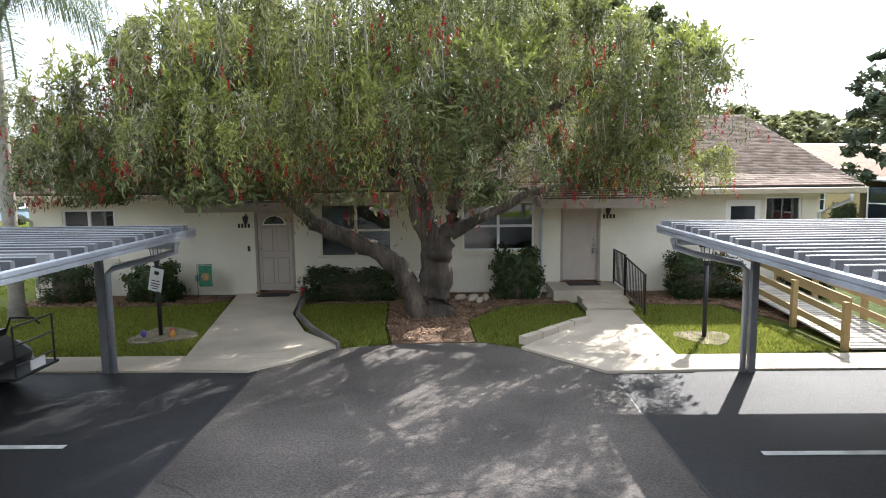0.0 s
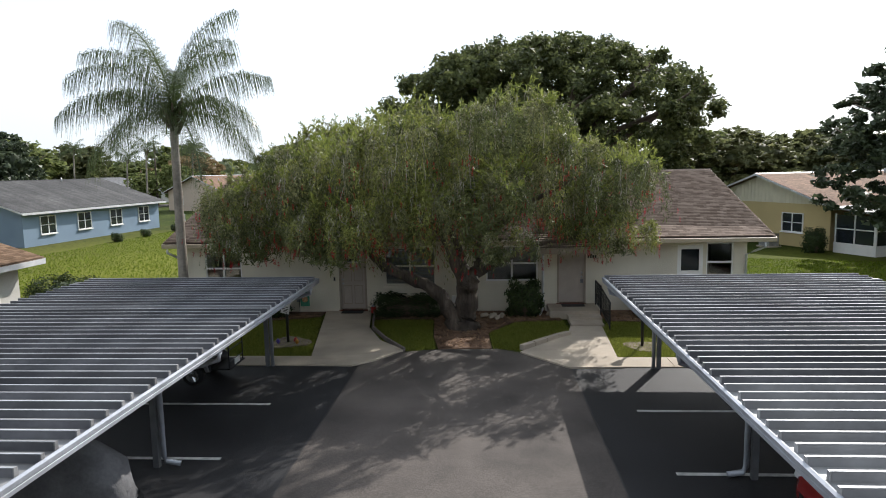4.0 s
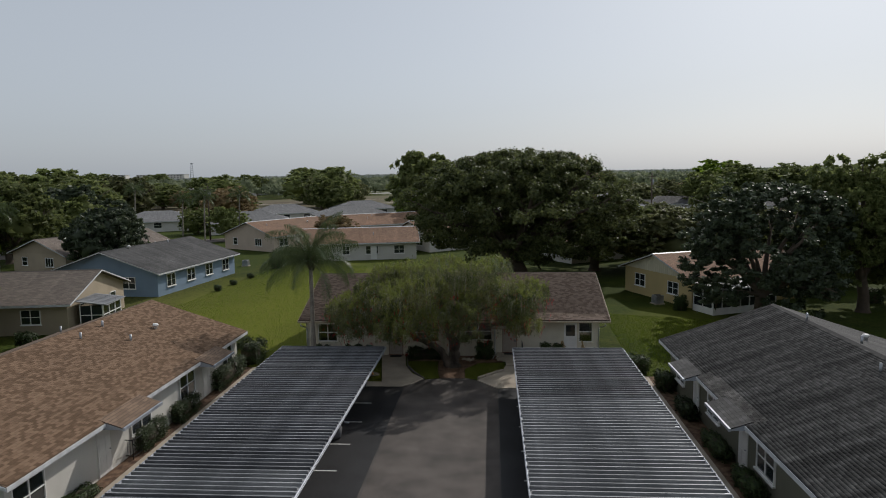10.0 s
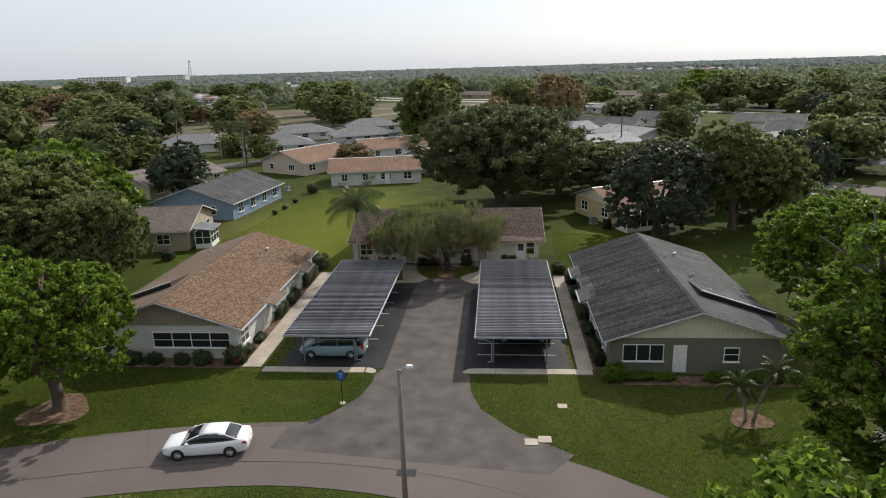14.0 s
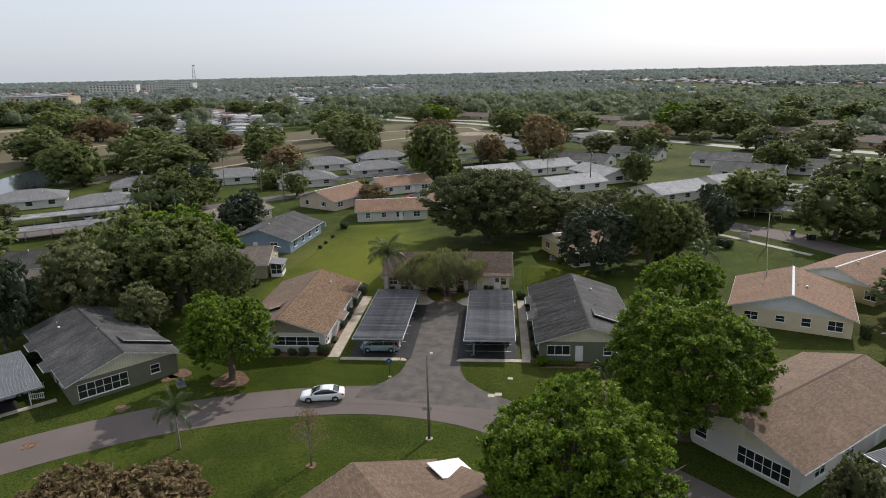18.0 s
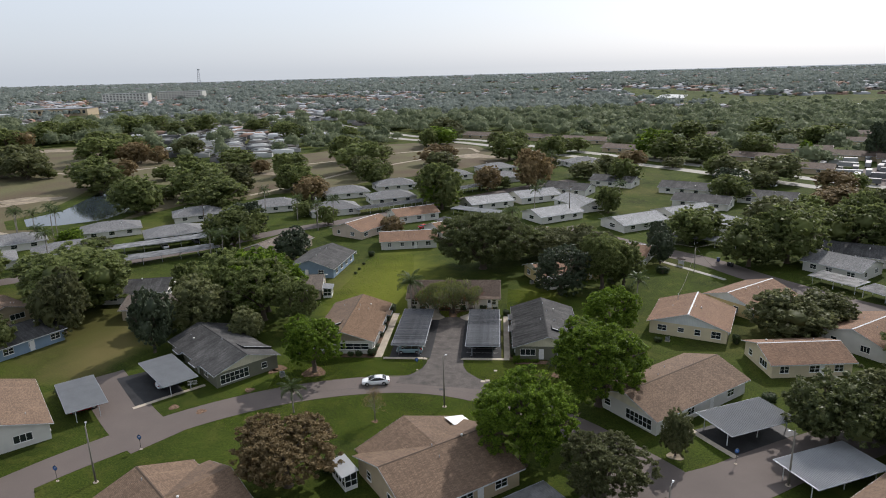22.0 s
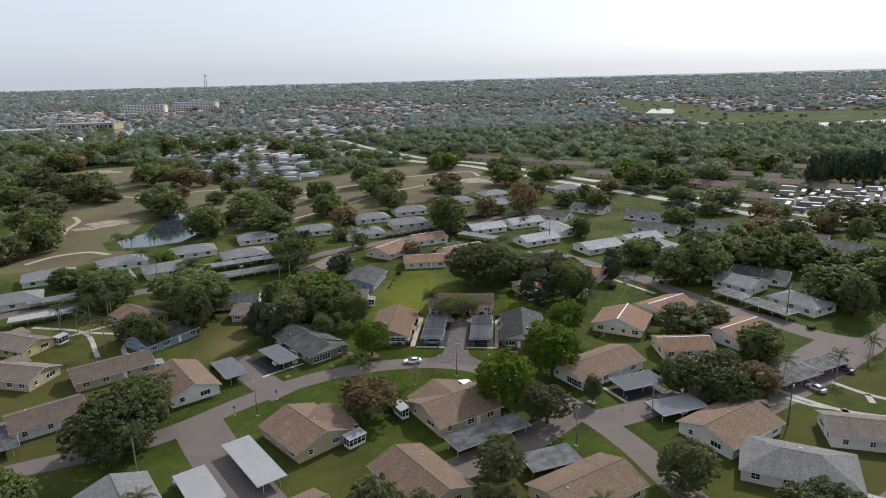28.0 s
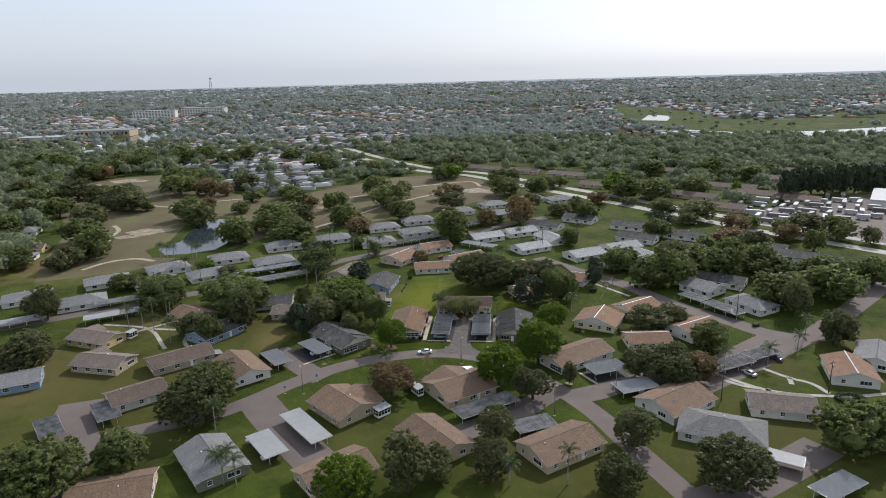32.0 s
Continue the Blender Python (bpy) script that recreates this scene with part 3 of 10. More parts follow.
# the court in front of the white duplex
sheet("driveway", [(-8.5, -27.0), (-8.05, -26.0), (-7.95, -6.6), (-7.0, -5.4), (-5.9, -5.1), (-4.2, -5.05), (-3.5, -5.5), (-2.3, -6.85), (-2.25, -26.0), (-1.7, -27.2), (-1.6, -29.3), (-0.8, -31.8), (1.2, -34.2), (4.5, -36.6), (3.0, -38.5), (-13.0, -36.5), (-12.6, -34.2), (-10.4, -32.6), (-9.0, -30.4), (-8.5, -28.2)], 0.034, M["asphalt_drive"], "worn brown-grey asphalt drive with fine cracks", "driveway")
sheet("parking", [(-15.9, -26.0), (-15.9, -6.75), (-7.8, -6.65), (-7.8, -26.0)], 0.028, M["asphalt_dark"], "dark sealed asphalt parking bay under a carport", "parking")
sheet("parking", [(-2.45, -26.0), (-2.45, -6.8), (5.4, -6.85), (5.4, -26.0)], 0.028, M["asphalt_dark"], "dark sealed asphalt parking bay under a carport", "parking")

sheet("parking", [(-64.3, -36.5), (-55.1, -46.4), (-49.6, -40.6), (-58.0, -31.5)], 0.027, M["asphalt_dark"], "dark asphalt bay under a metal carport", "parking")
sheet("parking", [(33.6, -50.2), (37.6, -56.6), (48.6, -50.5), (45.0, -44.2)], 0.027, M["asphalt_dark"], "dark asphalt bay under a ribbed carport", "parking")
strip("pavement", [(-55.3, -46.9), (-51, -42.4), (-46.8, -38.3)], 0.8, 0.05, M["concrete"], "pale concrete walk beside a carport", "pavement")
strip("pavement", [(33.0, -49.4), (35.2, -53.2), (37.6, -57.0)], 0.9, 0.05, M["concrete"], "pale concrete kerb strip beside a carport", "pavement")


def slabs(name, x0, x1, y0, y1, n, along, z, label, skew=0.0):
    """A row of concrete slabs with open joints."""
    root = tagged(new(name), label, "pavement", kind="structure")
    for i in range(n):
        g = Geo()
        if along == "x":
            a, b = x0 + (x1 - x0) * i / n, x0 + (x1 - x0) * (i + 1) / n
            g.box(a + 0.008, b - 0.008, y0 + skew * (a - x0), y1 + skew * (a - x0), z - 0.12, z)
        else:
            a, b = y0 + (y1 - y0) * i / n, y0 + (y1 - y0) * (i + 1) / n
            g.box(x0, x1, a + 0.008, b - 0.008, z - 0.12, z)
        put("slab", g.mesh("slab", M["concrete"]), root)
    return root


slabs("pavement", -15.9, -9.3, -6.7, -5.85, 5, "x", 0.06, "pale concrete pavement strip with open joints")
slabs("pavement", -0.95, 5.6, -6.85, -6.0, 5, "x", 0.06, "pale concrete pavement strip with open joints")
slabs("pavement", -17.0, -9.4, -26.75, -25.95, 5, "x", 0.06, "pale concrete strip at the head of the bays")
slabs("pavement", -1.3, 6.9, -26.75, -25.95, 6, "x", 0.06, "pale concrete strip at the head of the bays")
slabs("pavement", -18.7, -17.3, -26.0, -3.0, 12, "y", 0.055, "pale concrete walk along a hedge")
slabs("pavement", 5.9, 7.0, -25.9, -4.5, 12, "y", 0.055, "pale concrete walk along a grey house")
sheet("pavement", [(-9.3, -26.75), (-9.3, -25.95), (-8.9, -26.05), (-8.55, -26.4), (-8.5, -26.7), (-8.7, -26.85)], 0.06, M["concrete"], "rounded concrete end of a parking strip", "pavement", 0.06)
sheet("pavement", [(-1.3, -26.75), (-1.3, -25.95), (-1.9, -26.05), (-2.25, -26.5), (-2.2, -26.75)], 0.06, M["concrete"], "rounded concrete end of a parking strip", "pavement", 0.06)
sheet("pavement", [(-10.45, 0.02), (-8.75, 0.02), (-8.4, -2.5), (-7.75, -4.2), (-6.9, -5.25), (-7.5, -6.2), (-8.1, -6.75), (-9.3, -6.7), (-9.45, -5.85)], 0.075, M["concrete"], "pale concrete front walk widening to the drive", "pavement", 0.08)
sheet("pavement", [(-1.75, -2.45), (-0.75, -2.5), (-0.95, -6.05), (-0.95, -6.9), (-2.35, -6.95), (-3.55, -5.5), (-2.0, -3.6)], 0.075, M["concrete"], "sunlit concrete front walk widening to the drive", "pavement", 0.08)

# planting beds and mulch
sheet("mulch_bed", [(-15.6, 0.0), (-15.6, -1.3), (-13, -1.5), (-11.2, -1.2), (-10.5, -0.7), (-10.46, 0.0)], 0.045, M["mulch"], "red-brown bark mulch bed below the wall", "mulch")
sheet("mulch_bed", [(-8.7, 0.0), (-8.5, -1.2), (-6.3, -1.3), (-6.15, -3.6), (-5.9, -5.05), (-4.35, -5.0), (-4.45, -3.2), (-3.6, -1.7), (-1.9, -1.4), (-2.35, 0.0)], 0.045, M["mulch"], "bark mulch round the weeping tree", "mulch")
sheet("mulch_bed", [(-0.5, 0.0), (-0.45, -1.6), (1.5, -1.8), (3.0, -5.6), (3.5, -5.6), (2.6, -0.5), (2.6, 0.0)], 0.045, M["mulch"], "red-brown bark mulch bed beside a ramp", "mulch")
sheet("mulch_bed", [(-20.2, -26.0), (-18.7, -26.0), (-18.7, -3.0), (-19.6, -3.0)], 0.045, M["mulch"], "red mulch bed along a white house", "mulch")
sheet("mulch_bed", [(7.0, -26.0), (8.1, -26.0), (8.1, -4.5), (7.0, -4.5)], 0.045, M["mulch"], "dark mulch bed along a grey house", "mulch")
sheet("mulch_bed", [(-31.3, -26.2), (-18.8, -26.2), (-18.8, -24.6), (-31.3, -24.6)], 0.04, M["mulch"], "dark mulch bed before a gable wall", "mulch")
sheet("mulch_bed", [(8.0, -28.2), (20.3, -28.2), (20.3, -26.8), (8.0, -26.8)], 0.04, M["mulch"], "dark mulch bed before a gable wall", "mulch")


def ring_bed(x, y, r, label="round mulch bed at the foot of a tree", mat="mulch"):
    pts = [(x + r * (1 + 0.15 * math.sin(3 * a + x)) * math.cos(a), y + r * (1 + 0.15 * math.sin(3 * a + x)) * math.sin(a)) for a in np.linspace(0, 2 * math.pi, 18)[:-1]]
    sheet("mulch_bed", pts, 0.05, M[mat], label, "mulch")


ring_bed(-10.55, -4.3, 0.62, "ring of pebbles and mulch round a lamp", "gravel")
ring_bed(0.0, -4.8, 0.5, "ring of pale bark mulch round a lamp post", "gravel")
ring_bed(-28.7, -32.7, 2.1)
ring_bed(15.4, -32.5, 1.2)
ring_bed(-14.3, -49.4, 0.5)
ring_bed(29.4, -56.9, 1.1, "pale mulch ring round a thin tree", "sand")
ring_bed(-48.6, -46.2, 0.8)
ring_bed(-38.1, -39.9, 0.8)
ring_bed(-43.4, -47.4, 0.8)
ring_bed(-35.6, -31.4, 1.3, "reddish bark mulch at a house corner")
ring_bed(-36.4, -32.6, 0.9, "reddish bark mulch at a house corner")

# dry field with paths, ponds, storage yard
sheet("field", [(-210, 36), (-232, 74), (-261, 137), (-318, 207), (-342, 264), (-372, 330), (-349, 352), (-312, 366), (-259, 330), (-205, 262), (-164, 240), (-150, 250), (-139, 270), (-110, 308), (-85, 336), (-40, 350), (-10, 318), (14, 247), (6, 232), (-10, 220), (-32, 194), (-53, 180), (-78, 152), (-97, 144), (-106, 128), (-128, 121), (-137, 96), (-160, 78), (-165, 64), (-173, 55), (-191, 45)], 0.02, M["dry_field"], "dry brown grass field with worn paths", "field")
sheet("bank", [(-186, 92), (-182, 112), (-190, 143), (-196, 166), (-180, 178), (-160, 172), (-150, 143), (-140, 108), (-140, 90), (-159, 78), (-174, 78)], 0.04, M["lawn"], "grassy bank round a pond", "bank")
sheet("pond", [(-180, 95), (-175, 111), (-182, 143), (-188, 164), (-178, 170), (-167, 166), (-157, 143), (-146, 108), (-147, 94), (-159, 85), (-170, 83)], 0.06, M["water"], "dark still pond among trees", "pond")
sheet("pond", [(-525, 631), (-568, 711), (-593, 801), (-586, 881), (-545, 832), (-524, 745), (-502, 642)], 0.08, M["water"], "pale lake between houses", "pond")
sheet("pond", [(-543, 582), (-534, 619), (-478, 534), (-484, 498)], 0.08, M["water"], "small lake among trees", "pond")
sheet("pond", [(250, 757), (324, 691), (432, 687), (538, 726), (760, 800), (700, 650), (470, 598), (387, 612), (322, 640), (280, 691)], 0.08, M["water"], "long bright lake before a green", "pond")
sheet("pond", [(246, 921), (288, 1051), (317, 997), (284, 899)], 0.1, M["water"], "small bright pond beside a fairway", "pond")
sheet("field", [(294, 1386), (369, 1163), (385, 900), (640, 890), (900, 980), (900, 840), (538, 724), (432, 685), (324, 689), (240, 760), (225, 934)], 0.05, M["lawn"], "open green fairway beyond a lake", "field")
sheet("storage_yard", [(160, 183), (217, 212), (290, 250), (330, 190), (250, 110), (208, 100), (192, 125), (168, 145)], 0.04, M["asphalt_road"], "pale paved yard for parked campers", "yard")
for k, (x, y, r) in enumerate(((-207, 136, 13), (-214, 122, 6), (-333, 331, 15), (-8, 263, 13), (-120, 205, 6))):
    pts = [(x + r * (1 + 0.3 * math.sin(2 * a + k)) * math.cos(a), y + r * 0.7 * (1 + 0.3 * math.sin(3 * a + k)) * math.sin(a)) for a in np.linspace(0, 2 * math.pi, 20)[:-1]]
    sheet("sand_patch", pts, 0.035, M["sand"], "bare pale sand patch in dry grass", "sand")
for pts in ([(-240, 152), (-229, 139), (-224, 122), (-218, 109)], [(-199, 56), (-194, 69), (-183, 76), (-170, 72)], [(-107, 142), (-90, 173), (-74, 209), (-53, 239), (-34, 261), (-8, 277)], [(-126, 221), (-113, 237), (-94, 252), (-76, 276), (-50, 293), (-18, 308), (-8, 285)], [(-258, 221), (-238, 212), (-216, 208), (-205, 230), (-188, 240)], [(-354, 314), (-338, 304), (-322, 292)]):
    strip("path", pts, 2.6, 0.045, M["path"], "pale sandy golf-cart path", "path")
for pts in ([(-128, -22), (-112, -8), (-104, -30), (-100, -34)], [(-112, -12), (-90, -22)], [(64, -36), (84, -58), (104, -62), (118, -60)], [(86, -58), (84, -76)]):
    strip("path", pts, 1.4, 0.04, M["concrete_far"], "narrow concrete garden path", "path")


# ---- houses ----
WIN_CACHE = {}


def window_meshes(w, h, n, rows):
    key = (round(w, 2), round(h, 2), n, rows)
    if key not in WIN_CACHE:
        t = 0.05
        ex = [-w / 2 - t, -w / 2] + [v for i in range(1, n) for v in (-w / 2 + w * i / n - 0.03, -w / 2 + w * i / n + 0.03)] + [w / 2, w / 2 + t]
        ez = [-t, 0.0] + [v for j in range(1, rows) for v in (h * j / rows - 0.02, h * j / rows + 0.02)] + [h, h + t]
        fr = lattice(ex, ez, lambda i, j: i % 2 == 0 or j % 2 == 0, -0.05, 0.05)
        sill = Geo().box(-w / 2 - 0.1, w / 2 + 0.1, -0.12, 0.02, -t - 0.07, -t)
        pane = Geo().box(-w / 2 / n + 0.03, w / 2 / n - 0.03, -0.01, 0.01, 0.0, h)
        WIN_CACHE[key] = (fr.mesh("window", M["paint_white"]), sill.mesh("sill", M["paint_white"]), pane.mesh("pane", M["glass"]))
    return WIN_CACHE[key]


def window(parent, m, w, h, n=2, rows=2, sill=True):
    fr, si, pa = window_meshes(w, h, n, rows)
    ob = put("window", fr, parent, m)
    if sill:
        put("sill", si, ob)
    for i in range(n):
        put("pane", pa, ob, Matrix.Translation((-w / 2 + w * (i + 0.5) / n, 0.0, 0)))
    return ob


DOOR = Geo().box(-0.46, 0.46, -0.03, 0.03, 0, 2.03)
for px in (-0.21, 0.21):
    for z0, z1 in ((0.2, 0.85), (1.05, 1.66)):
        DOOR.box(px - 0.14, px + 0.14, -0.045, 0.03, z0, z1)
DOOR_WHITE = DOOR.mesh("door", M["paint_white"])
DOOR_TAUPE = Geo().box(-0.46, 0.46, -0.03, 0.03, 0, 2.03).mesh("door", M["door_taupe"])
DOOR_PANELS = [Geo().box(px - 0.14, px + 0.14, -0.045, -0.031, z0, z1).mesh("door_panel", M["door_taupe"]) for px in (-0.21, 0.21) for z0, z1 in ((0.2, 0.85), (1.05, 1.66))]
KNOB = Geo().tube([(0, -0.03, 0), (0, -0.09, 0)], [0.03, 0.035], 8).mesh("handle", M["aluminium"], True)
VENT = Geo().tube([(0, 0, -0.2), (0, 0, 0.35)], [0.06, 0.06], 8).mesh("vent_pipe", M["aluminium"], True)
VENT_CAP = Geo().tube([(0, 0, -0.1), (0, 0, 0.16), (0, 0, 0.2), (0, 0, 0.32)], [0.1, 0.1, 0.19, 0.14], 10).mesh("vent_cap", M["paint_white"], True)


def side_pose(side, pos, z, l, w):
    """The place on a wall: S and N are the long sides, W and E the gable ends; outwards is the window's -y."""
    return {"S": pose(pos, -w / 2, z), "N": pose(pos, w / 2, z, 0, 0, 180), "W": pose(-l / 2, pos, z, 0, 0, -90), "E": pose(l / 2, pos, z, 0, 0, 90)}[side]


def house(x, y, L, W, rot, roof, wall, label, windows=None, doors=(), hip=False, gable="wall", over=0.55, eave=2.5, rise=0.33, vents=3, group="", wings=(), porches=(), ridge_cap=True, simple=False, steps=()):
    """A single-storey house: L along the ridge and W across, both over the eaves."""
    root = thing("house", pose(x, y, 0, 0, 0, rot), label, "house", group)
    l, w = L - 2 * over, W - 2 * over
    top = eave + rise * W / 2
    wall_top = eave + rise * over
    g = Geo()
    g.box(-l / 2, l / 2, -w / 2, w / 2, 0, wall_top)
    put("wall", g.mesh("wall", WALLS[wall]), root)
    # gable ends
    if not hip:
        for s in (-1, 1):
            gm = Geo()
            x0 = s * l / 2
            apex = wall_top + rise * w / 2
            gm.prism([(-w / 2, wall_top), (w / 2, wall_top), (0, apex)], "x", x0 - s * 0.15, x0 + s * 0.012)
            if gable != "wall":
                n = int(w / 0.1)
                gm, k = Geo(), 0
                for i in range(n + 1):
                    yy = -w / 2 + w * i / n
                    xx = x0 + s * (0.035 if i % 3 == 0 else 0.012)
                    gm.v += [(xx, yy, wall_top), (xx, yy, wall_top + (w / 2 - abs(yy)) * rise + 0.001)]
                    if i:
                        gm.f.append((2 * i - 2, 2 * i, 2 * i + 1, 2 * i - 1))
                        gm.uv.append([(0.0, 0.0)] * 4)
            put("gable", gm.mesh("gable", M[gable] if gable != "wall" else WALLS[wall]), root)
    # roof slabs with courses laid along the eaves
    t = 0.14
    sl = math.hypot(1, rise)
    hl = (W / 2) if hip else 0.0
    for s in (-1, 1):
        r = Geo()
        e = s * W / 2
        a, b, c, d = (-L / 2, e, eave), (L / 2, e, eave), (L / 2 - hl, 0, top), (-L / 2 + hl, 0, top)
        run = W / 2 * sl
        r.face([(p[0], p[1], p[2] + t) for p in (a, b, c, d)], [(-L / 2, 0), (L / 2, 0), (L / 2 - hl, run), (-L / 2 + hl, run)])
        r.face([a, b, c, d])
        r.face([a, b, (b[0], b[1], b[2] + t), (a[0], a[1], a[2] + t)], [(-L / 2, 0), (L / 2, 0), (L / 2, 0.1), (-L / 2, 0.1)])
        for p, q in ((b, c), (a, d)):
            r.face([p, q, (q[0], q[1], q[2] + t), (p[0], p[1], p[2] + t)])
        put("roof", r.mesh("roof", ROOFS[roof]), root)
        fa = Geo().box(-L / 2 + 0.01, L / 2 - 0.01, min(e, e - s * 0.03) + s * 0.03, max(e, e - s * 0.03) + s * 0.03, eave - 0.06, eave + t - 0.03)
        put("gutter", fa.mesh("gutter", M["fascia_white"]), root)
    if hip:
        for s in (-1, 1):
            r = Geo()
            e = s * L / 2
            a, b, c = (e, -W / 2, eave), (e, W / 2, eave), (e - s * hl, 0, top)
            r.face([(p[0], p[1], p[2] + t) for p in (a, b, c)], [(-W / 2, 0), (W / 2, 0), (0, W / 2 * sl)])
            r.face([a, b, c])
            r.face([a, b, (b[0], b[1], b[2] + t), (a[0], a[1], a[2] + t)])
            put("roof", r.mesh("roof", ROOFS[roof]), root)
    else:
        for s in (-1, 1):
            for q in (-1, 1):
                x0 = s * L / 2
                o = [(q * W / 2, eave + 0.0), (q * W / 2, eave + t - 0.025), (0, top + t - 0.025), (0, top + 0.0)]
                put("bargeboard", Geo().prism(o, "x", x0, x0 + s * 0.035).mesh("bargeboard", M["fascia_white"]), root)
    if ridge_cap:
        rl = L / 2 - hl
        o = [(-0.16, top + t - 0.05), (0, top + t + 0.02), (0.16, top + t - 0.05), (0, top + t - 0.06)]
        put("ridge_cap", Geo().prism(o, "x", -rl, rl).mesh("ridge_cap", ROOFS[roof] if roof != "rust" else M["fascia_white"]), root)
    rnd = random.Random(int(x * 7 + y * 13))
    for i in range(vents):
        vx, vy = rnd.uniform(-0.35, 0.35) * L, rnd.uniform(-0.28, 0.28) * W
        put("vent_cap" if i == 0 else "vent_pipe", VENT_CAP if i == 0 else VENT, root, pose(vx, vy, top - rise * abs(vy) + t))
    if simple:
        windows = [(sd, ps * l, 0.95, 1.7, 1.15, 1) for sd in "SN" for ps in (-0.3, 0.0, 0.3)] + [("W", 0.0, 0.95, 2.6, 1.15, 1), ("E", 0.0, 0.95, 2.6, 1.15, 1)]
    if windows is None:
        windows = []
        for side in "SN":
            k = max(2, int(l / 4.2))
            for i in range(k):
                windows.append((side, -l / 2 + l * (i + 0.5) / k + rnd.uniform(-0.5, 0.5), 0.95, rnd.choice((1.0, 1.5, 1.8)), 1.15, 2))
        for side in "WE":
            windows.append((side, -w * 0.2, 0.95, rnd.choice((2.4, 3.0, 1.6)), 1.15, 3))
            windows.append((side, w * 0.27, 0.95, 1.1, 1.1, 1))
        doors = doors or (("S", l * 0.12), ("E", w * 0.06))
    for side, p, z, ww, hh, n in windows:
        window(root, side_pose(side, p, z, l + 0.06, w + 0.06), ww, hh, n, 1 if n == 3 else 2, not simple)
    for side, p in doors:
        d = put("door", DOOR_WHITE, root, side_pose(side, p, 0.12, l + 0.04, w + 0.04))
        put("handle", KNOB, d, Matrix.Translation((0.38, 0, 0.98)))
    # small roofs that run on over the entries
    for side, p, pl, dep in porches:
        s = -1 if side == "S" else 1
        y0, y1 = s * (W / 2 - 0.3), s * (W / 2 + dep)
        z0, z1 = eave + t + rise * 0.3 + 0.035, eave + t - rise * dep + 0.035
        xa, xb = p - pl / 2, p + pl / 2
        pr = Geo()
        pr.face([(xa, y1, z1), (xb, y1, z1), (xb, y0, z0), (xa, y0, z0)], [(xa, 0), (xb, 0), (xb, dep + 0.3), (xa, dep + 0.3)])
        pr.face([(xa, y1, z1 - 0.05), (xb, y1, z1 - 0.05), (xb, y0, z0 - 0.05), (xa, y0, z0 - 0.05)])
        for xx in (xa, xb):
            pr.face([(xx, y1, z1 - 0.05), (xx, y0, z0 - 0.05), (xx, y0, z0), (xx, y1, z1)])
        put("porch_roof", pr.mesh("porch_roof", ROOFS[roof]), root)
        put("porch_gutter", Geo().box(xa, xb, min(y1, y1 + s * 0.09), max(y1, y1 + s * 0.09), z1 - 0.14, z1 - 0.01).mesh("porch_gutter", M["edge_metal"]), root)
        for xx in (xa + 0.02, xb - 0.02):
            ck = Geo().prism([(y1, z1 - 0.1), (y0, z1 - 0.1), (y0, z0 - 0.06), (y1, z1 - 0.04)], "x", xx - 0.02, xx + 0.02)
            put("porch_cheek", ck.mesh("porch_cheek", M["edge_metal"]), root)
    # a step in one slope: shingled wedge facing the end; a black face paints the dark slot under its lip
    for sx, s in steps:
        y0, y1 = s * 1.0, s * (W / 2 - 0.05)
        z0, z1 = top - rise * abs(y0) + t, eave + t + 0.02
        hgt, back = 0.42, 3.6
        w1 = Geo()
        p = [(sx, y0, z0 + hgt), (sx, y1, z1 + hgt), (sx + back, y1, z1 - 0.01), (sx + back, y0, z0 - 0.01)]
        w1.face(p, [(y0, 0), (y1, 0), (y1, back), (y0, back)])
        w1.face([(sx, y0, z0 - 0.02), (sx, y0, z0 + hgt), (sx + back, y0, z0 - 0.01)])
        w1.face([(sx, y1, z1 - 0.02), (sx, y1, z1 + hgt), (sx + back, y1, z1 - 0.01)])
        put("roof_step", w1.mesh("roof_step", ROOFS[roof]), root)
        w2 = Geo().face([(sx + 0.05, y0, z0 - 0.02), (sx + 0.05, y1, z1 - 0.02), (sx + 0.05, y1, z1 + hgt - 0.02), (sx + 0.05, y0, z0 + hgt - 0.02)])
        put("roof_slot", w2.mesh("roof_slot", M["black_metal"]), root)
        w3 = Geo()
        q = [(sx - 0.05, y0, z0 + hgt - 0.06), (sx - 0.05, y1, z1 + hgt - 0.06), (sx - 0.05, y1, z1 + hgt + 0.02), (sx - 0.05, y0, z0 + hgt + 0.02)]
        w3.face(q)
        w3.face([q[3], q[2], (sx + 0.06, y1, z1 + hgt + 0.02), (sx + 0.06, y0, z0 + hgt + 0.02)])
        put("lip", w3.mesh("lip", M["fascia_white"]), root)
    # cross wings with a gable of their own
    for wx, wy, wl, ww, dirn in wings:
        s = 1 if dirn == "N" else -1
        e2, r2 = eave + 0.02, rise
        tp = e2 + r2 * ww / 2
        wg = Geo()
        y_end = s * (W / 2 + wl)
        wg.box(wx - ww / 2 + over, wx + ww / 2 - over, min(0, y_end - s * over), max(0, y_end - s * over), 0, e2 + r2 * over)
        wg.prism([(wx - ww / 2 + over, e2 + r2 * over), (wx + ww / 2 - over, e2 + r2 * over), (wx, tp)], "y", 0, y_end - s * over)
        put("wing", wg.mesh("wing", WALLS[wall]), root)
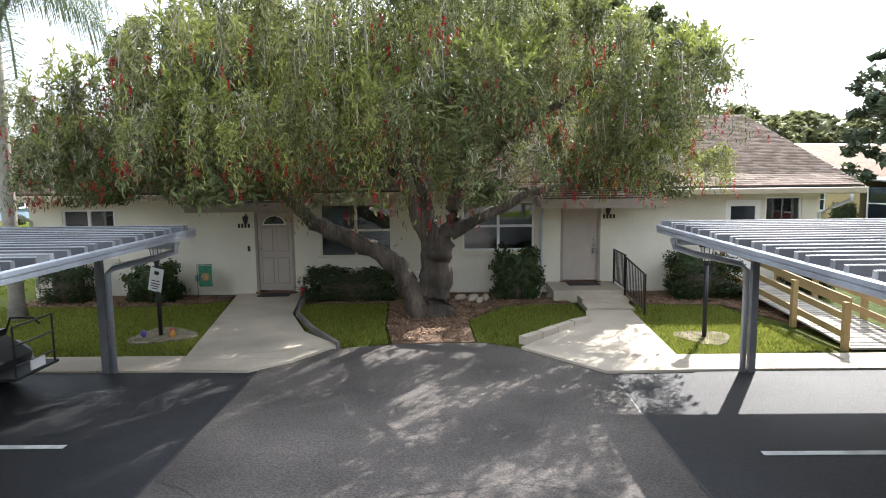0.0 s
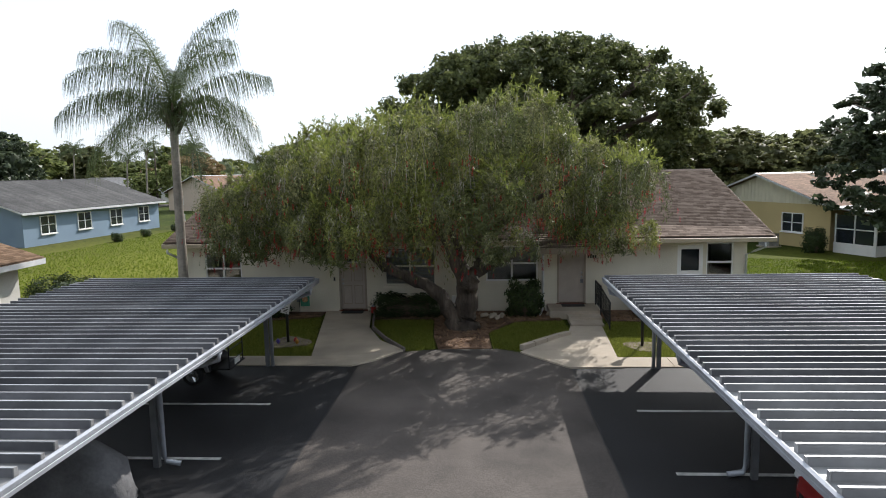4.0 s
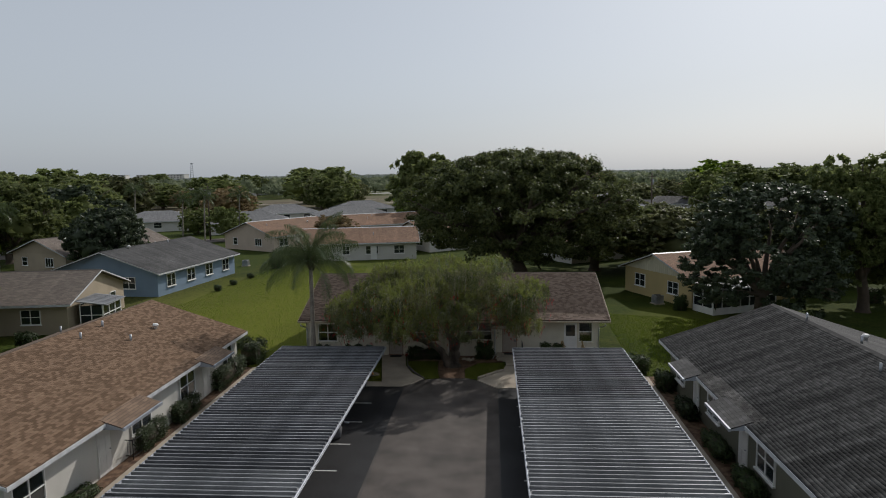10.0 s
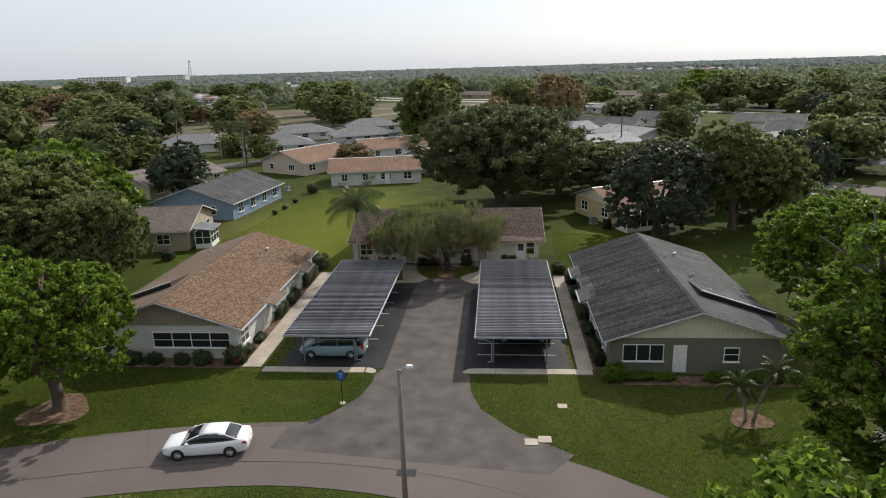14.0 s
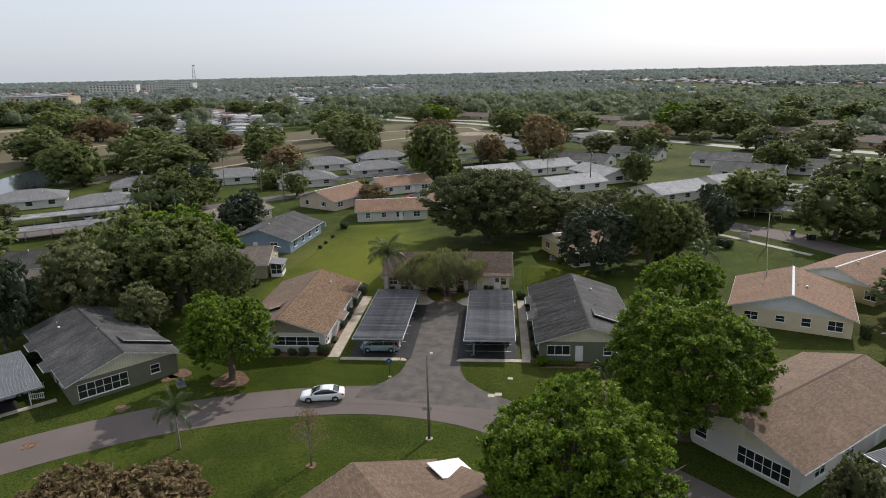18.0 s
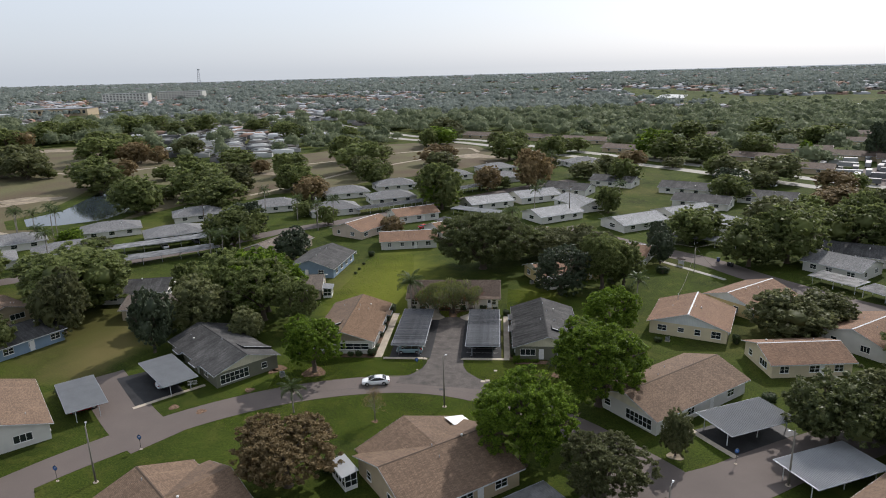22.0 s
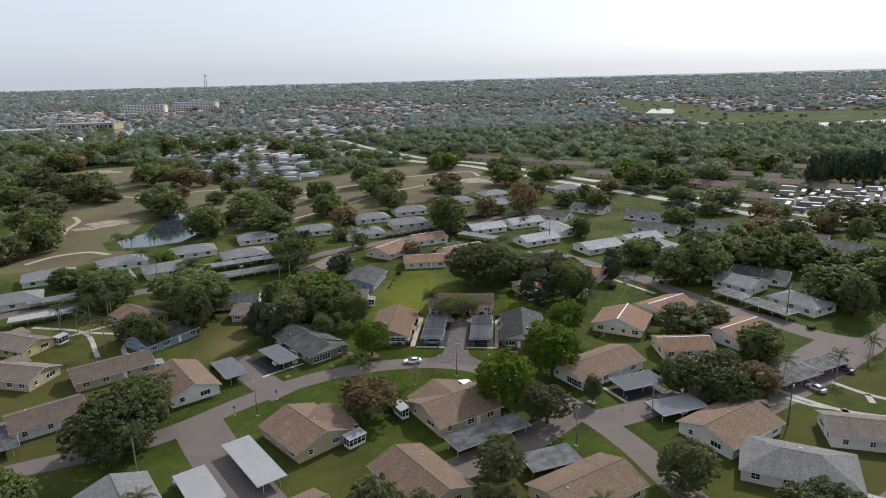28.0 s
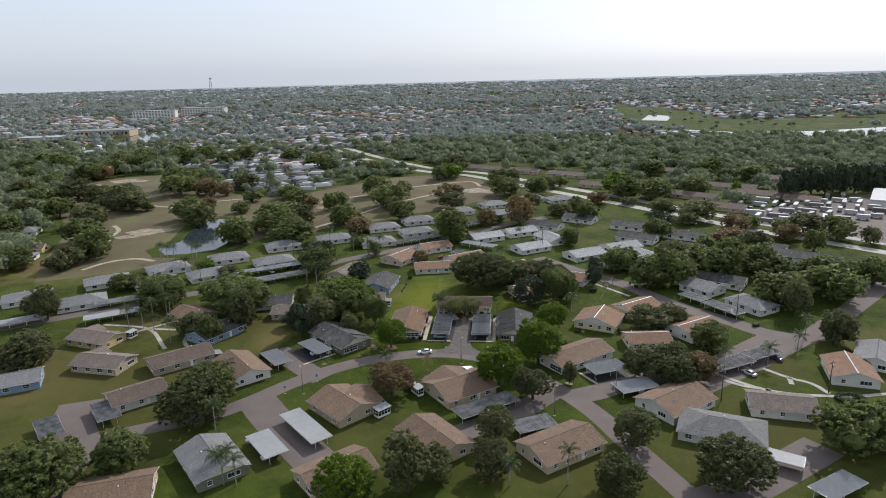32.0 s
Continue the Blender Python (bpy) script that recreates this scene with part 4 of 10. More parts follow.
        for q in (-1, 1):
            o = [(wx + q * ww / 2, e2 + t), (wx, tp + t), (wx, tp), (wx + q * ww / 2, e2)]
            rg = Geo()
            rg.face([(o[0][0], y_end, o[0][1]), (o[0][0], 0, o[0][1]), (o[1][0], 0, o[1][1]), (o[1][0], y_end, o[1][1])], [(y_end, 0), (0, 0), (0, ww / 2 * sl), (y_end, ww / 2 * sl)])
            rg.face([(o[3][0], y_end, o[3][1]), (o[3][0], 0, o[3][1]), (o[2][0], 0, o[2][1]), (o[2][0], y_end, o[2][1])])
            rg.face([(p[0], y_end, p[1]) for p in o])
            put("roof", rg.mesh("roof", ROOFS[roof]), root)
            put("bargeboard", Geo().prism([(p[0], p[1] - (0.12 if i > 1 else 0.02)) for i, p in enumerate(o)], "y", y_end, y_end + s * 0.035).mesh("bargeboard", M["fascia_white"]), root)
        window(root, pose(wx, y_end - s * (over - 0.04), 0.9, 0, 0, 0 if s < 0 else 180), min(2.6, ww * 0.4), 1.2, 3)
    return root


# ---- carports ----
def carport(x, y, L, W, rot, label, deck="deck_metal", bays=3, z=2.28, posts="post_dark", inset=1.3, spouts=(), each_panel=False, pale=(0, 0)):
    """An open carport: ribbed metal deck across L, edge channels, beams and posts."""
    root = thing("carport", pose(x, y, 0, 0, 0, rot), label, "carport", "carports")
    # the deck: roll-formed panels with a standing rib each, laid across the width
    pitch = 0.305
    n = int(L / pitch)
    pitch = L / n
    prof = [(0, 0.0), (0.74, 0.0), (0.755, 0.108), (0.92, 0.11), (0.94, 0.0), (1.0, 0.0)]

    def panel(g, a):
        for (u0, h0), (u1, h1) in zip(prof, prof[1:]):
            g.face([(a + u0 * pitch, -W / 2 + 0.02, z + h0), (a + u1 * pitch, -W / 2 + 0.02, z + h1), (a + u1 * pitch, W / 2 - 0.02, z + h1), (a + u0 * pitch, W / 2 - 0.02, z + h0)])
        for e in (-W / 2 + 0.02, W / 2 - 0.02):
            g.face([(a + u * pitch, e, z + h) for u, h in ((0.74, 0.0), (0.755, 0.108), (0.92, 0.11), (0.94, 0.0))])
    if each_panel:
        g = Geo()
        panel(g, 0.0)
        one = g.mesh("deck_panel", M[deck], fix=False)
        pale_panel = one.copy()
        pale_panel.materials.clear()
        pale_panel.materials.append(M["deck_pale"])
        # shade painted on one side of each rib, sunlight on its pale cap
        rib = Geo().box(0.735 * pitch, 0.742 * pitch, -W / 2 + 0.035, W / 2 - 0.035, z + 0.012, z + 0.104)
        web = [rib.mesh("rib_web", M[k]) for k in ("rib_shade", "rib_pale")]
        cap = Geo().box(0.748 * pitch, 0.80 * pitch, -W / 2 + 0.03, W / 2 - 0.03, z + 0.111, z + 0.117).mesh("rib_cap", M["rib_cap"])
        clip = Geo().box(0.70 * pitch, 0.96 * pitch, -0.16, 0.0, z + 0.112, z + 0.125).mesh("splice", M["rib_cap"])
        for i in range(n):
            # some panels are paler, in runs that lie together
            pale_run = (i * 7 + int(x * 3)) % 61 < 3 or pale[0] <= i < pale[1]
            strip = put("deck_panel", pale_panel if pale_run else one, root, Matrix.Translation((-L / 2 + i * pitch, 0.035 * math.sin(i * 2.7), 0.002 * math.sin(i * 5.1))))
            put("rib_web", web[1 if pale_run else 0], strip)
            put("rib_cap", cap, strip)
            if i % 9 == 4:
                put("splice", clip, strip, Matrix.Translation((0, W / 2 - 0.1 if x < 0 else -W / 2 + 0.25, 0)))
    else:
        g = Geo()
        for i in range(n):
            panel(g, -L / 2 + i * pitch)
        put("deck", g.mesh("deck", M[deck], fix=False), root)
    g = Geo()
    g.box(-L / 2, L / 2, -W / 2, W / 2, z - 0.035, z - 0.012)
    put("soffit", g.mesh("soffit", M["aluminium"]), root)
    for s in (-1, 1):
        g = Geo()
        e = s * W / 2
        g.prism([(e, z - 0.09), (e + s * 0.05, z - 0.08), (e + s * 0.05, z - 0.035), (e + s * 0.035, z - 0.025), (e + s * 0.055, z - 0.012), (e + s * 0.055, z + 0.035), (e + s * 0.02, z + 0.05), (e, z + 0.045)], "x", -L / 2 - 0.05, L / 2 + 0.05)
        put("edge_channel", g.mesh("edge_channel", M["edge_metal"]), root)
        g = Geo()
        e = s * L / 2
        g.box(min(e, e + s * 0.045), max(e, e + s * 0.045), -W / 2, W / 2, z - 0.09, z + 0.06)
        put("edge_channel", g.mesh("edge_channel", M["edge_metal"]), root)
    for i in range(bays + 1):
        px = -L / 2 + 0.55 + (L - 1.1) * i / bays
        g = Geo().box(px - 0.05, px + 0.05, -W / 2 + 0.1, W / 2 - 0.1, z - 0.22, z - 0.035)
        put("beam", g.mesh("beam", M["edge_metal"]), root)
        for s in (-1, 1):
            py = s * (W / 2 - inset)
            g = Geo().box(px - 0.05, px + 0.05, py - 0.05, py + 0.05, 0.0, z - 0.22)
            put("post", g.mesh("post", M[posts]), root)
    for px, s, side in spouts:
        e, py = s * W / 2, s * (W / 2 - inset + 0.13)
        g = Geo().tube([(px, e - s * 0.02, z - 0.12), (px, e - s * 0.05, z - 0.26), (px, e - s * 0.35, z - 0.36), (px, py + s * 0.1, z - 0.52), (px, py, z - 0.62)] + ([(px, py, 0.0)] if side else [(px, py, 0.25), (px, py + s * 0.05, 0.14), (px, py + s * 0.3, 0.1)]), [0.05] * (6 if side else 8), 8)
        put("downspout", g.mesh("downspout", M["edge_metal"], True), root)
    return root


# ---- the two long houses beside the court ----
H1 = house(-25.3, -14.2, 21.7, 12.9, 90, "brown", "white", "white stucco villa with brown shingle roof and hedge",
      windows=[("W", -2.2, 0.95, 6.0, 1.15, 4), ("W", 4.7, 1.0, 1.1, 1.0, 1), ("S", -9.2, 0.95, 1.6, 1.15, 2), ("S", -1.6, 0.95, 1.7, 1.15, 2), ("S", 3.2, 0.9, 1.7, 1.25, 2), ("S", 8.6, 0.95, 1.4, 1.2, 2), ("N", -6, 0.95, 1.5, 1.15, 2), ("N", 0, 0.95, 1.5, 1.15, 2), ("N", 6, 0.95, 1.5, 1.15, 2), ("E", 0, 0.95, 2.4, 1.15, 3)],
      doors=(("S", -4.6), ("S", 5.6)), gable="siding_taupe", vents=6, porches=(("S", -3.6, 3.2, 0.75), ("S", 5.2, 2.8, 0.75)), steps=((-6.3, 1),))
H2 = house(14.0, -16.1, 21.6, 13.1, 90, "slate", "sage", "sage green villa with streaked dark grey shingle roof",
      windows=[("W", 3.7, 1.0, 2.7, 1.15, 3), ("W", -2.25, 1.0, 0.95, 0.95, 1), ("N", -8.5, 0.95, 1.2, 1.15, 2), ("N", -3.5, 0.95, 1.6, 1.15, 2), ("N", 2.5, 0.95, 1.6, 1.15, 2), ("N", 8, 0.95, 1.4, 1.15, 2), ("S", -6, 0.95, 1.5, 1.15, 2), ("S", 2, 0.95, 1.5, 1.15, 2), ("E", 0, 0.95, 2.4, 1.15, 3)],
      doors=(("W", 1.2), ("N", -1.2), ("N", 5.2)), gable="siding_cream", vents=7, porches=(("N", -1.2, 3.0, 0.55), ("N", 5.0, 2.8, 0.55)), steps=((-6.6, -1),))

# ---- houses round about ----
house(-47.6, -28.1, 22.0, 12.8, 136.6, "slate", "sage", "sage villa with weathered dark grey roof and screened porch", gable="siding_cream", windows=[("W", 2.5, 0.55, 5.2, 1.6, 6), ("W", -3.2, 1.0, 1.0, 1.0, 1), ("N", -6, 0.95, 1.5, 1.15, 2), ("N", 1, 0.95, 1.5, 1.15, 2), ("N", 7, 0.95, 1.5, 1.15, 2), ("S", -2, 0.95, 1.5, 1.15, 2), ("S", 5, 0.95, 1.5, 1.15, 2), ("E", 0, 0.95, 2.0, 1.15, 2)], doors=(("N", -2.5), ("S", 0.5)), porches=(("N", -3.0, 3.2, 0.75), ("N", 5.0, 3.0, 0.75)), steps=((-7.4, -1),))
house(-46.5, 10.5, 17, 12.2, 8, "taupe", "beige", "beige villa with grey-brown roof and striped awning")
house(-44.2, 31.5, 18, 14.0, 84, "slate", "blue", "light blue villa with dark grey shingle roof", windows=[("S", -6, 0.9, 1.5, 1.3, 2), ("S", -2, 0.9, 1.5, 1.3, 2), ("S", 2, 0.9, 1.5, 1.3, 2), ("S", 6, 0.9, 1.5, 1.3, 2), ("W", -3, 0.9, 1.5, 1.2, 2), ("N", 0, 0.9, 1.5, 1.2, 2)], doors=(("W", 1.0),))
house(32.9, -40.5, 23.0, 12.8, 38, "brown", "white", "off-white villa with long brown shingle roof", gable="siding_cream", windows=[("W", -2.6, 0.5, 4.8, 1.6, 6), ("W", 3.6, 1.0, 1.2, 1.0, 1), ("S", -8, 0.95, 1.6, 1.15, 2), ("S", -3, 0.95, 1.6, 1.15, 2), ("S", 7, 0.95, 1.6, 1.15, 2), ("N", -5, 0.95, 1.6, 1.15, 2), ("N", 4, 0.95, 1.6, 1.15, 2), ("E", 0, 0.95, 2.2, 1.15, 3)], doors=(("S", 2.2),))
house(44.7, -9.3, 14.6, 15.6, 67, "rust", "cream", "cream villa with rust-brown roof and pale ridge", windows=[("W", 4.8, 0.95, 1.7, 1.1, 2), ("W", 1.2, 1.15, 1.1, 0.8, 1), ("W", -1.9, 0.95, 1.1, 1.1, 1), ("W", -5.3, 0.85, 1.7, 1.3, 2), ("S", -3, 0.95, 1.6, 1.15, 2), ("S", 3, 0.95, 1.6, 1.15, 2), ("N", 0, 0.95, 1.6, 1.15, 2), ("E", 0, 0.95, 2.0, 1.15, 2)], doors=(("S", 0.2),), gable="siding_white")
house(-35.0, -75.4, 16.4, 14.4, 138, "brown", "tan", "tan villa with brown cross-gabled roof and sunroom", wings=((-0.5, 0.0, 1.4, 14.0, "S"),))
house(-3.2, -63.7, 17.4, 15.4, 37, "brown", "tan", "tan villa with brown hipped roof and white skylight panel", wings=((0.0, 0.0, 1.3, 15.6, "N"),))
house(-7.8, -91.8, 18.5, 13.0, 131, "brown", "tan", "tan villa with brown gable roof and three roof vents")
house(23.5, -93.2, 19.0, 13.0, 36, "brown", "tan", "tan villa with plain brown gable roof")
house(-97.0, -47.0, 20.0, 11.5, 42, "umber", "beige", "beige villa with very dark brown roof")
house(-73.6, -53.5, 19.5, 13.0, 133, "brown", "white", "white villa with brown roof and clipped lawn", gable="wall")
house(-121.0, -51.0, 18.0, 11.5, 172, "taupe", "beige", "beige villa with grey-brown roof on dry lawn", wings=((6.0, 0.0, 1.0, 8.0, "S"),))
house(-136.0, -31.5, 18.0, 11.5, 165, "taupe", "yellow", "yellow villa with grey-brown roof and white porch", wings=((6.0, 0.0, 1.0, 8.0, "S"),))
house(-110.8, -8.0, 16.0, 12.0, 150, "brown", "tan", "tan villa with brown roof under a tree")
house(-94.7, -24.0, 18.0, 12.2, 62, "slate", "blue", "blue villa with dark grey roof behind a bush")
house(-73.3, -3.0, 14.0, 11.0, 4, "taupe", "beige", "beige villa with grey-brown roof among oaks")
house(-84.0, 8.0, 16.0, 11.5, 12, "slate", "white", "white villa with slate-dark roof by a parking court")
house(-60.8, -104.0, 18.0, 13.1, 132, "grey", "sage", "sage villa with weathered silver-grey roof", gable="siding_cream")
house(-78.1, -117.5, 18.4, 13.0, 20, "brown", "tan", "tan villa with brown roof and white rake board")
house(-29.5, -107.0, 17.0, 12.5, 42, "brown", "tan", "tan villa with brown roof behind a green tree")
house(-97.9, -72.0, 16.0, 11.5, 44, "umber", "white", "white villa with dark brown roof under trees")
house(57.0, -69.5, 18.5, 14.0, 38, "brown", "white", "white villa with broad brown shingle roof")
house(84.5, -70.5, 17.0, 11.5, 170, "taupe", "white", "white villa with grey-brown roof on a corner lawn")
house(65.0, -84.0, 21.0, 14.0, 160, "stone", "white", "white villa with grey hipped roof behind an oak", hip=True)
house(112.9, -49.0, 16.0, 13.3, 77, "rust", "white", "white villa with orange-brown roof and garage door")
house(126.0, -38.4, 17.0, 12.0, 60, "grey", "white", "white villa with plain grey roof")
house(105.0, 8.5, 17.0, 12.0, 123, "grey", "white", "white villa with grey hipped roof on the corner", hip=True)
house(92.3, 28.1, 15.0, 12.7, 129, "grey", "white", "white villa with grey roof beside long carports")
house(76.3, -17.2, 16.5, 13.3, 35, "rust", "white", "white villa with rust roof and white ridge line")
house(60.6, 3.3, 16.5, 13.0, 37, "rust", "yellow", "yellow villa with white gable and rust roof", windows=[("W", 4.8, 0.95, 1.7, 1.1, 2), ("W", 1.2, 1.15, 1.1, 0.8, 1), ("W", -1.9, 0.95, 1.1, 1.1, 1), ("W", -5.3, 0.85, 1.7, 1.3, 2), ("S", -3, 0.95, 1.6, 1.15, 2), ("S", 3, 0.95, 1.6, 1.15, 2), ("N", 0, 0.95, 1.6, 1.15, 2), ("E", 0, 0.95, 2.0, 1.15, 2)], doors=(("S", 0.2),), gable="siding_white")
house(58.0, -27.0, 15.0, 11.0, 6, "rust", "cream", "cream villa with rust roof behind a hedge")
house(-41.0, 72.5, 17.0, 14.0, 60, "rust", "pink", "pale pink villa with orange-brown roof")
house(-23.3, 56.5, 18.0, 11.5, 10, "rust", "white", "long white villa with orange-brown roof")
house(12.5, 55.0, 18.0, 12.0, 33, "rust", "white", "white villa with faded orange-brown roof behind oaks")
house(39.0, 41.0, 17.0, 12.5, 155, "rust", "white", "white villa with rust roof beside dark trees")
house(-9.0, 70.5, 19.0, 13.5, 35, "rust", "white", "white villa with orange-brown roof by a parking court")
house(-26.5, 92.5, 17.0, 12.0, 30, "rust", "white", "white villa with rust roof behind a hedge")
house(-62.2, 49.0, 18.9, 12.5, 69, "taupe", "beige", "beige villa with grey-brown roof and dark tree")
house(21.0, 24.0, 17.0, 11.6, 23, "rust", "yellow", "yellow villa with pale gable and brown roof", windows=[("W", 2.6, 0.95, 1.6, 1.2, 2), ("W", -2.6, 0.95, 1.5, 1.1, 2), ("S", 2, 0.9, 2.4, 1.3, 3), ("N", 0, 0.9, 1.5, 1.2, 2)], doors=(("S", 5.5),), gable="siding_cream")
VILLAS = "grey-roofed villas beyond the lawn"
for x, y, r in ((-286, 130, 20), (-246, 72, 15), (-172, 34, 35), (-194, 11, 35), (-166, 6, 35), (-153, 54, 40), (-146, 31, 40), (-128, 45, 38), (-130, 72, 32), (-104, 66, 32), (-109, 96, 28), (-85, 111, 25), (-59, 104, 25), (-62, 138, 25), (-40, 126, 25), (-43, 156, 25), (-19, 182, 25), (3, 203, 28), (6, 173, 28), (30, 223, 25), (50, 220, 20)):
    house(x, y, 19.5, 13.4, r, "grey", "white", "white villa with weathered grey hipped roof", hip=True, vents=2, group=VILLAS, simple=True, eave=2.35, rise=0.34)
for x, y, r, roof, wall in ((-252, 90, 12, "umber", "yellow"), (-143, -66, 30, "grey", "blue")):
    house(x, y, 19.0, 12.0, r, roof, wall, "small villa with low roof at the edge of the dry field", vents=2, simple=True)
for x, y, r in ((0, 114, 28), (19, 126, 28), (24, 92, 32), (36, 110, 118), (50, 79, 30), (70, 92, 28), (79, 75, 122)):
    house(x, y, 19.0, 13.0, r, "pale", "white", "white villa with pale grey gable roof", vents=2, group=VILLAS, simple=True, rise=0.3, eave=2.4)
for x, y, r, L in ((82, 111, 150, 21), (83, 139, 150, 20), (108, 117, 150, 21), (102, 91, 148, 18), (138, 92, 148, 26), (154, 72, 148, 26), (35, 141, 150, 20), (57, 158, 150, 20), (103, 38, 150, 20)):
    house(x, y, L, 12.5, r, "slate", "white", "white villa with dark grey gable roof", vents=2, group=VILLAS, simple=True, eave=2.4)
for x, y, r, L in ((-6, 371, 150, 34), (66, 328, 148, 36), (144, 228, 142, 32), (151, 190, 146, 30), (196, 229, 150, 44), (236, 290, 155, 40), (82, 276, 148, 24), (115, 274, 148, 26), (152, 344, 155, 34), (210, 212, 150, 22), (178, 262, 150, 40), (262, 330, 155, 44), (30, 352, 150, 30)):
    house(x, y, L, 13.0, r, "umber", "tan", "long tan apartment row with brown roof", vents=2, group="brown-roofed rows across the highway", simple=True)

# ---- carports ----
carport(-12.35, -15.75, 19.2, 6.45, 90, "long grey ribbed-metal carport on dark posts over parked cars", bays=3, each_panel=True, pale=(2, 8), spouts=((9.05, -1, 1), (3.02, -1, 0), (-9.05, -1, 0)))
carport(1.85, -15.95, 19.2, 6.45, 90, "long grey ribbed-metal carport with dark aluminium edge", bays=3, each_panel=True, pale=(3, 34), spouts=((9.05, 1, 1), (3.02, 1, 0), (-9.05, 1, 0)))
for x, y, L, W, r, dk in ((41.3, -49.6, 12.1, 7.2, 25, "deck_white"), (47.7, -61.5, 12.0, 7.0, 24, "deck_white"), (4.8, -74.8, 18.8, 6.4, 36, "deck_metal"), (17.5, -84.1, 11.0, 6.5, 25, "deck_metal"), (-42.4, -87.7, 18.9, 6.0, 133, "deck_bright"), (-64.5, -46.2, 12.5, 6.0, 132, "deck_white"), (-54.0, -37.1, 13.0, 6.0, 136, "deck_white"), (-49.6, -96.8, 12.9, 6.2, 132, "deck_bright"), (-101.2, -82.4, 12.4, 6.1, 132, "deck_metal"), (-111.4, -91.8, 12.0, 6.0, 134, "deck_metal"), (78.5, -46, 17.5, 6.5, 30, "deck_metal"), (91.5, -37.5, 12.0, 6.2, 32, "deck_metal"), (85.4, 15.7, 11.0, 6.5, 126, "deck_metal"), (93.1, 3.4, 15.9, 6.5, 122, "deck_metal"), (-102, 53.5, 34, 6, 33, "deck_metal"), (-95, 39.5, 32, 6, 33, "deck_metal"), (-144, -8.5, 20, 6, 33, "deck_white"), (-149, 8.5, 22, 6, 33, "deck_metal"), (-178, -16, 18, 6, 35, "deck_white"), (-37, 109, 30, 6, 33, "deck_metal"), (-3, 97, 20, 6, 150, "deck_white"), (73.5, -96, 12, 5.0, 152, "deck_white"), (82.2, -107, 12.5, 5.8, 33, "deck_white"), (64, 56, 24, 6, 150, "deck_white"), (-9, 79, 16, 6, 150, "deck_metal"), (-6, 148, 26, 6, 40, "deck_metal")):
    carport(x, y, L, W, r, "white-edged metal carport in a parking court" if dk != "deck_metal" else "grey ribbed-metal carport in a parking court", deck=dk, posts="fascia_white", bays=max(2, int(L / 5)))


# ---- trees ----
def leaf_faces(rng, c, normal, size, aspect=0.5, wild=0.7, three=False):
    """Pointed leaves at the places c, facing about normal; three: plain three-cornered ones."""
    n = normal + wild * rng.normal(size=c.shape)
    n /= np.linalg.norm(n, axis=1, keepdims=True) + 1e-9
    a = np.cross(n, rng.normal(size=c.shape))
    a /= np.linalg.norm(a, axis=1, keepdims=True) + 1e-9
    b = np.cross(n, a)
    s = (size * rng.uniform(0.6, 1.3, len(c)))[:, None]
    if three:
        v = np.stack([c - a * s - b * s * aspect * 0.6, c + a * s * 0.2 + b * s * aspect * 1.4, c + a * s - b * s * aspect * 0.4], 1).reshape(-1, 3)
        return v, np.arange(len(v)).reshape(-1, 3)
    v = np.stack([c - a * s, c + b * s * aspect, c + a * s, c - b * s * aspect], 1).reshape(-1, 3)
    return v, np.arange(len(v)).reshape(-1, 4)


def dome(rings=(-0.35, 0.15, 0.75, 1.2), sides=8):
    """A closed dome of triangles: unit vectors and faces."""
    v = [(math.cos(e) * math.cos(2 * math.pi * (k + 0.5 * (i % 2)) / sides), math.cos(e) * math.sin(2 * math.pi * (k + 0.5 * (i % 2)) / sides), math.sin(e)) for i, e in enumerate(rings) for k in range(sides)] + [(0, 0, 1)]
    f = []
    for i in range(len(rings) - 1):
        for k in range(sides):
            a, b = i * sides + k, i * sides + (k + 1) % sides
            f += [(a, b, b + sides), (a, b + sides, a + sides)]
    e = (len(rings) - 1) * sides
    f += [(e + k, e + (k + 1) % sides, len(v) - 1) for k in range(sides)]
    return np.array(v), np.array(f)


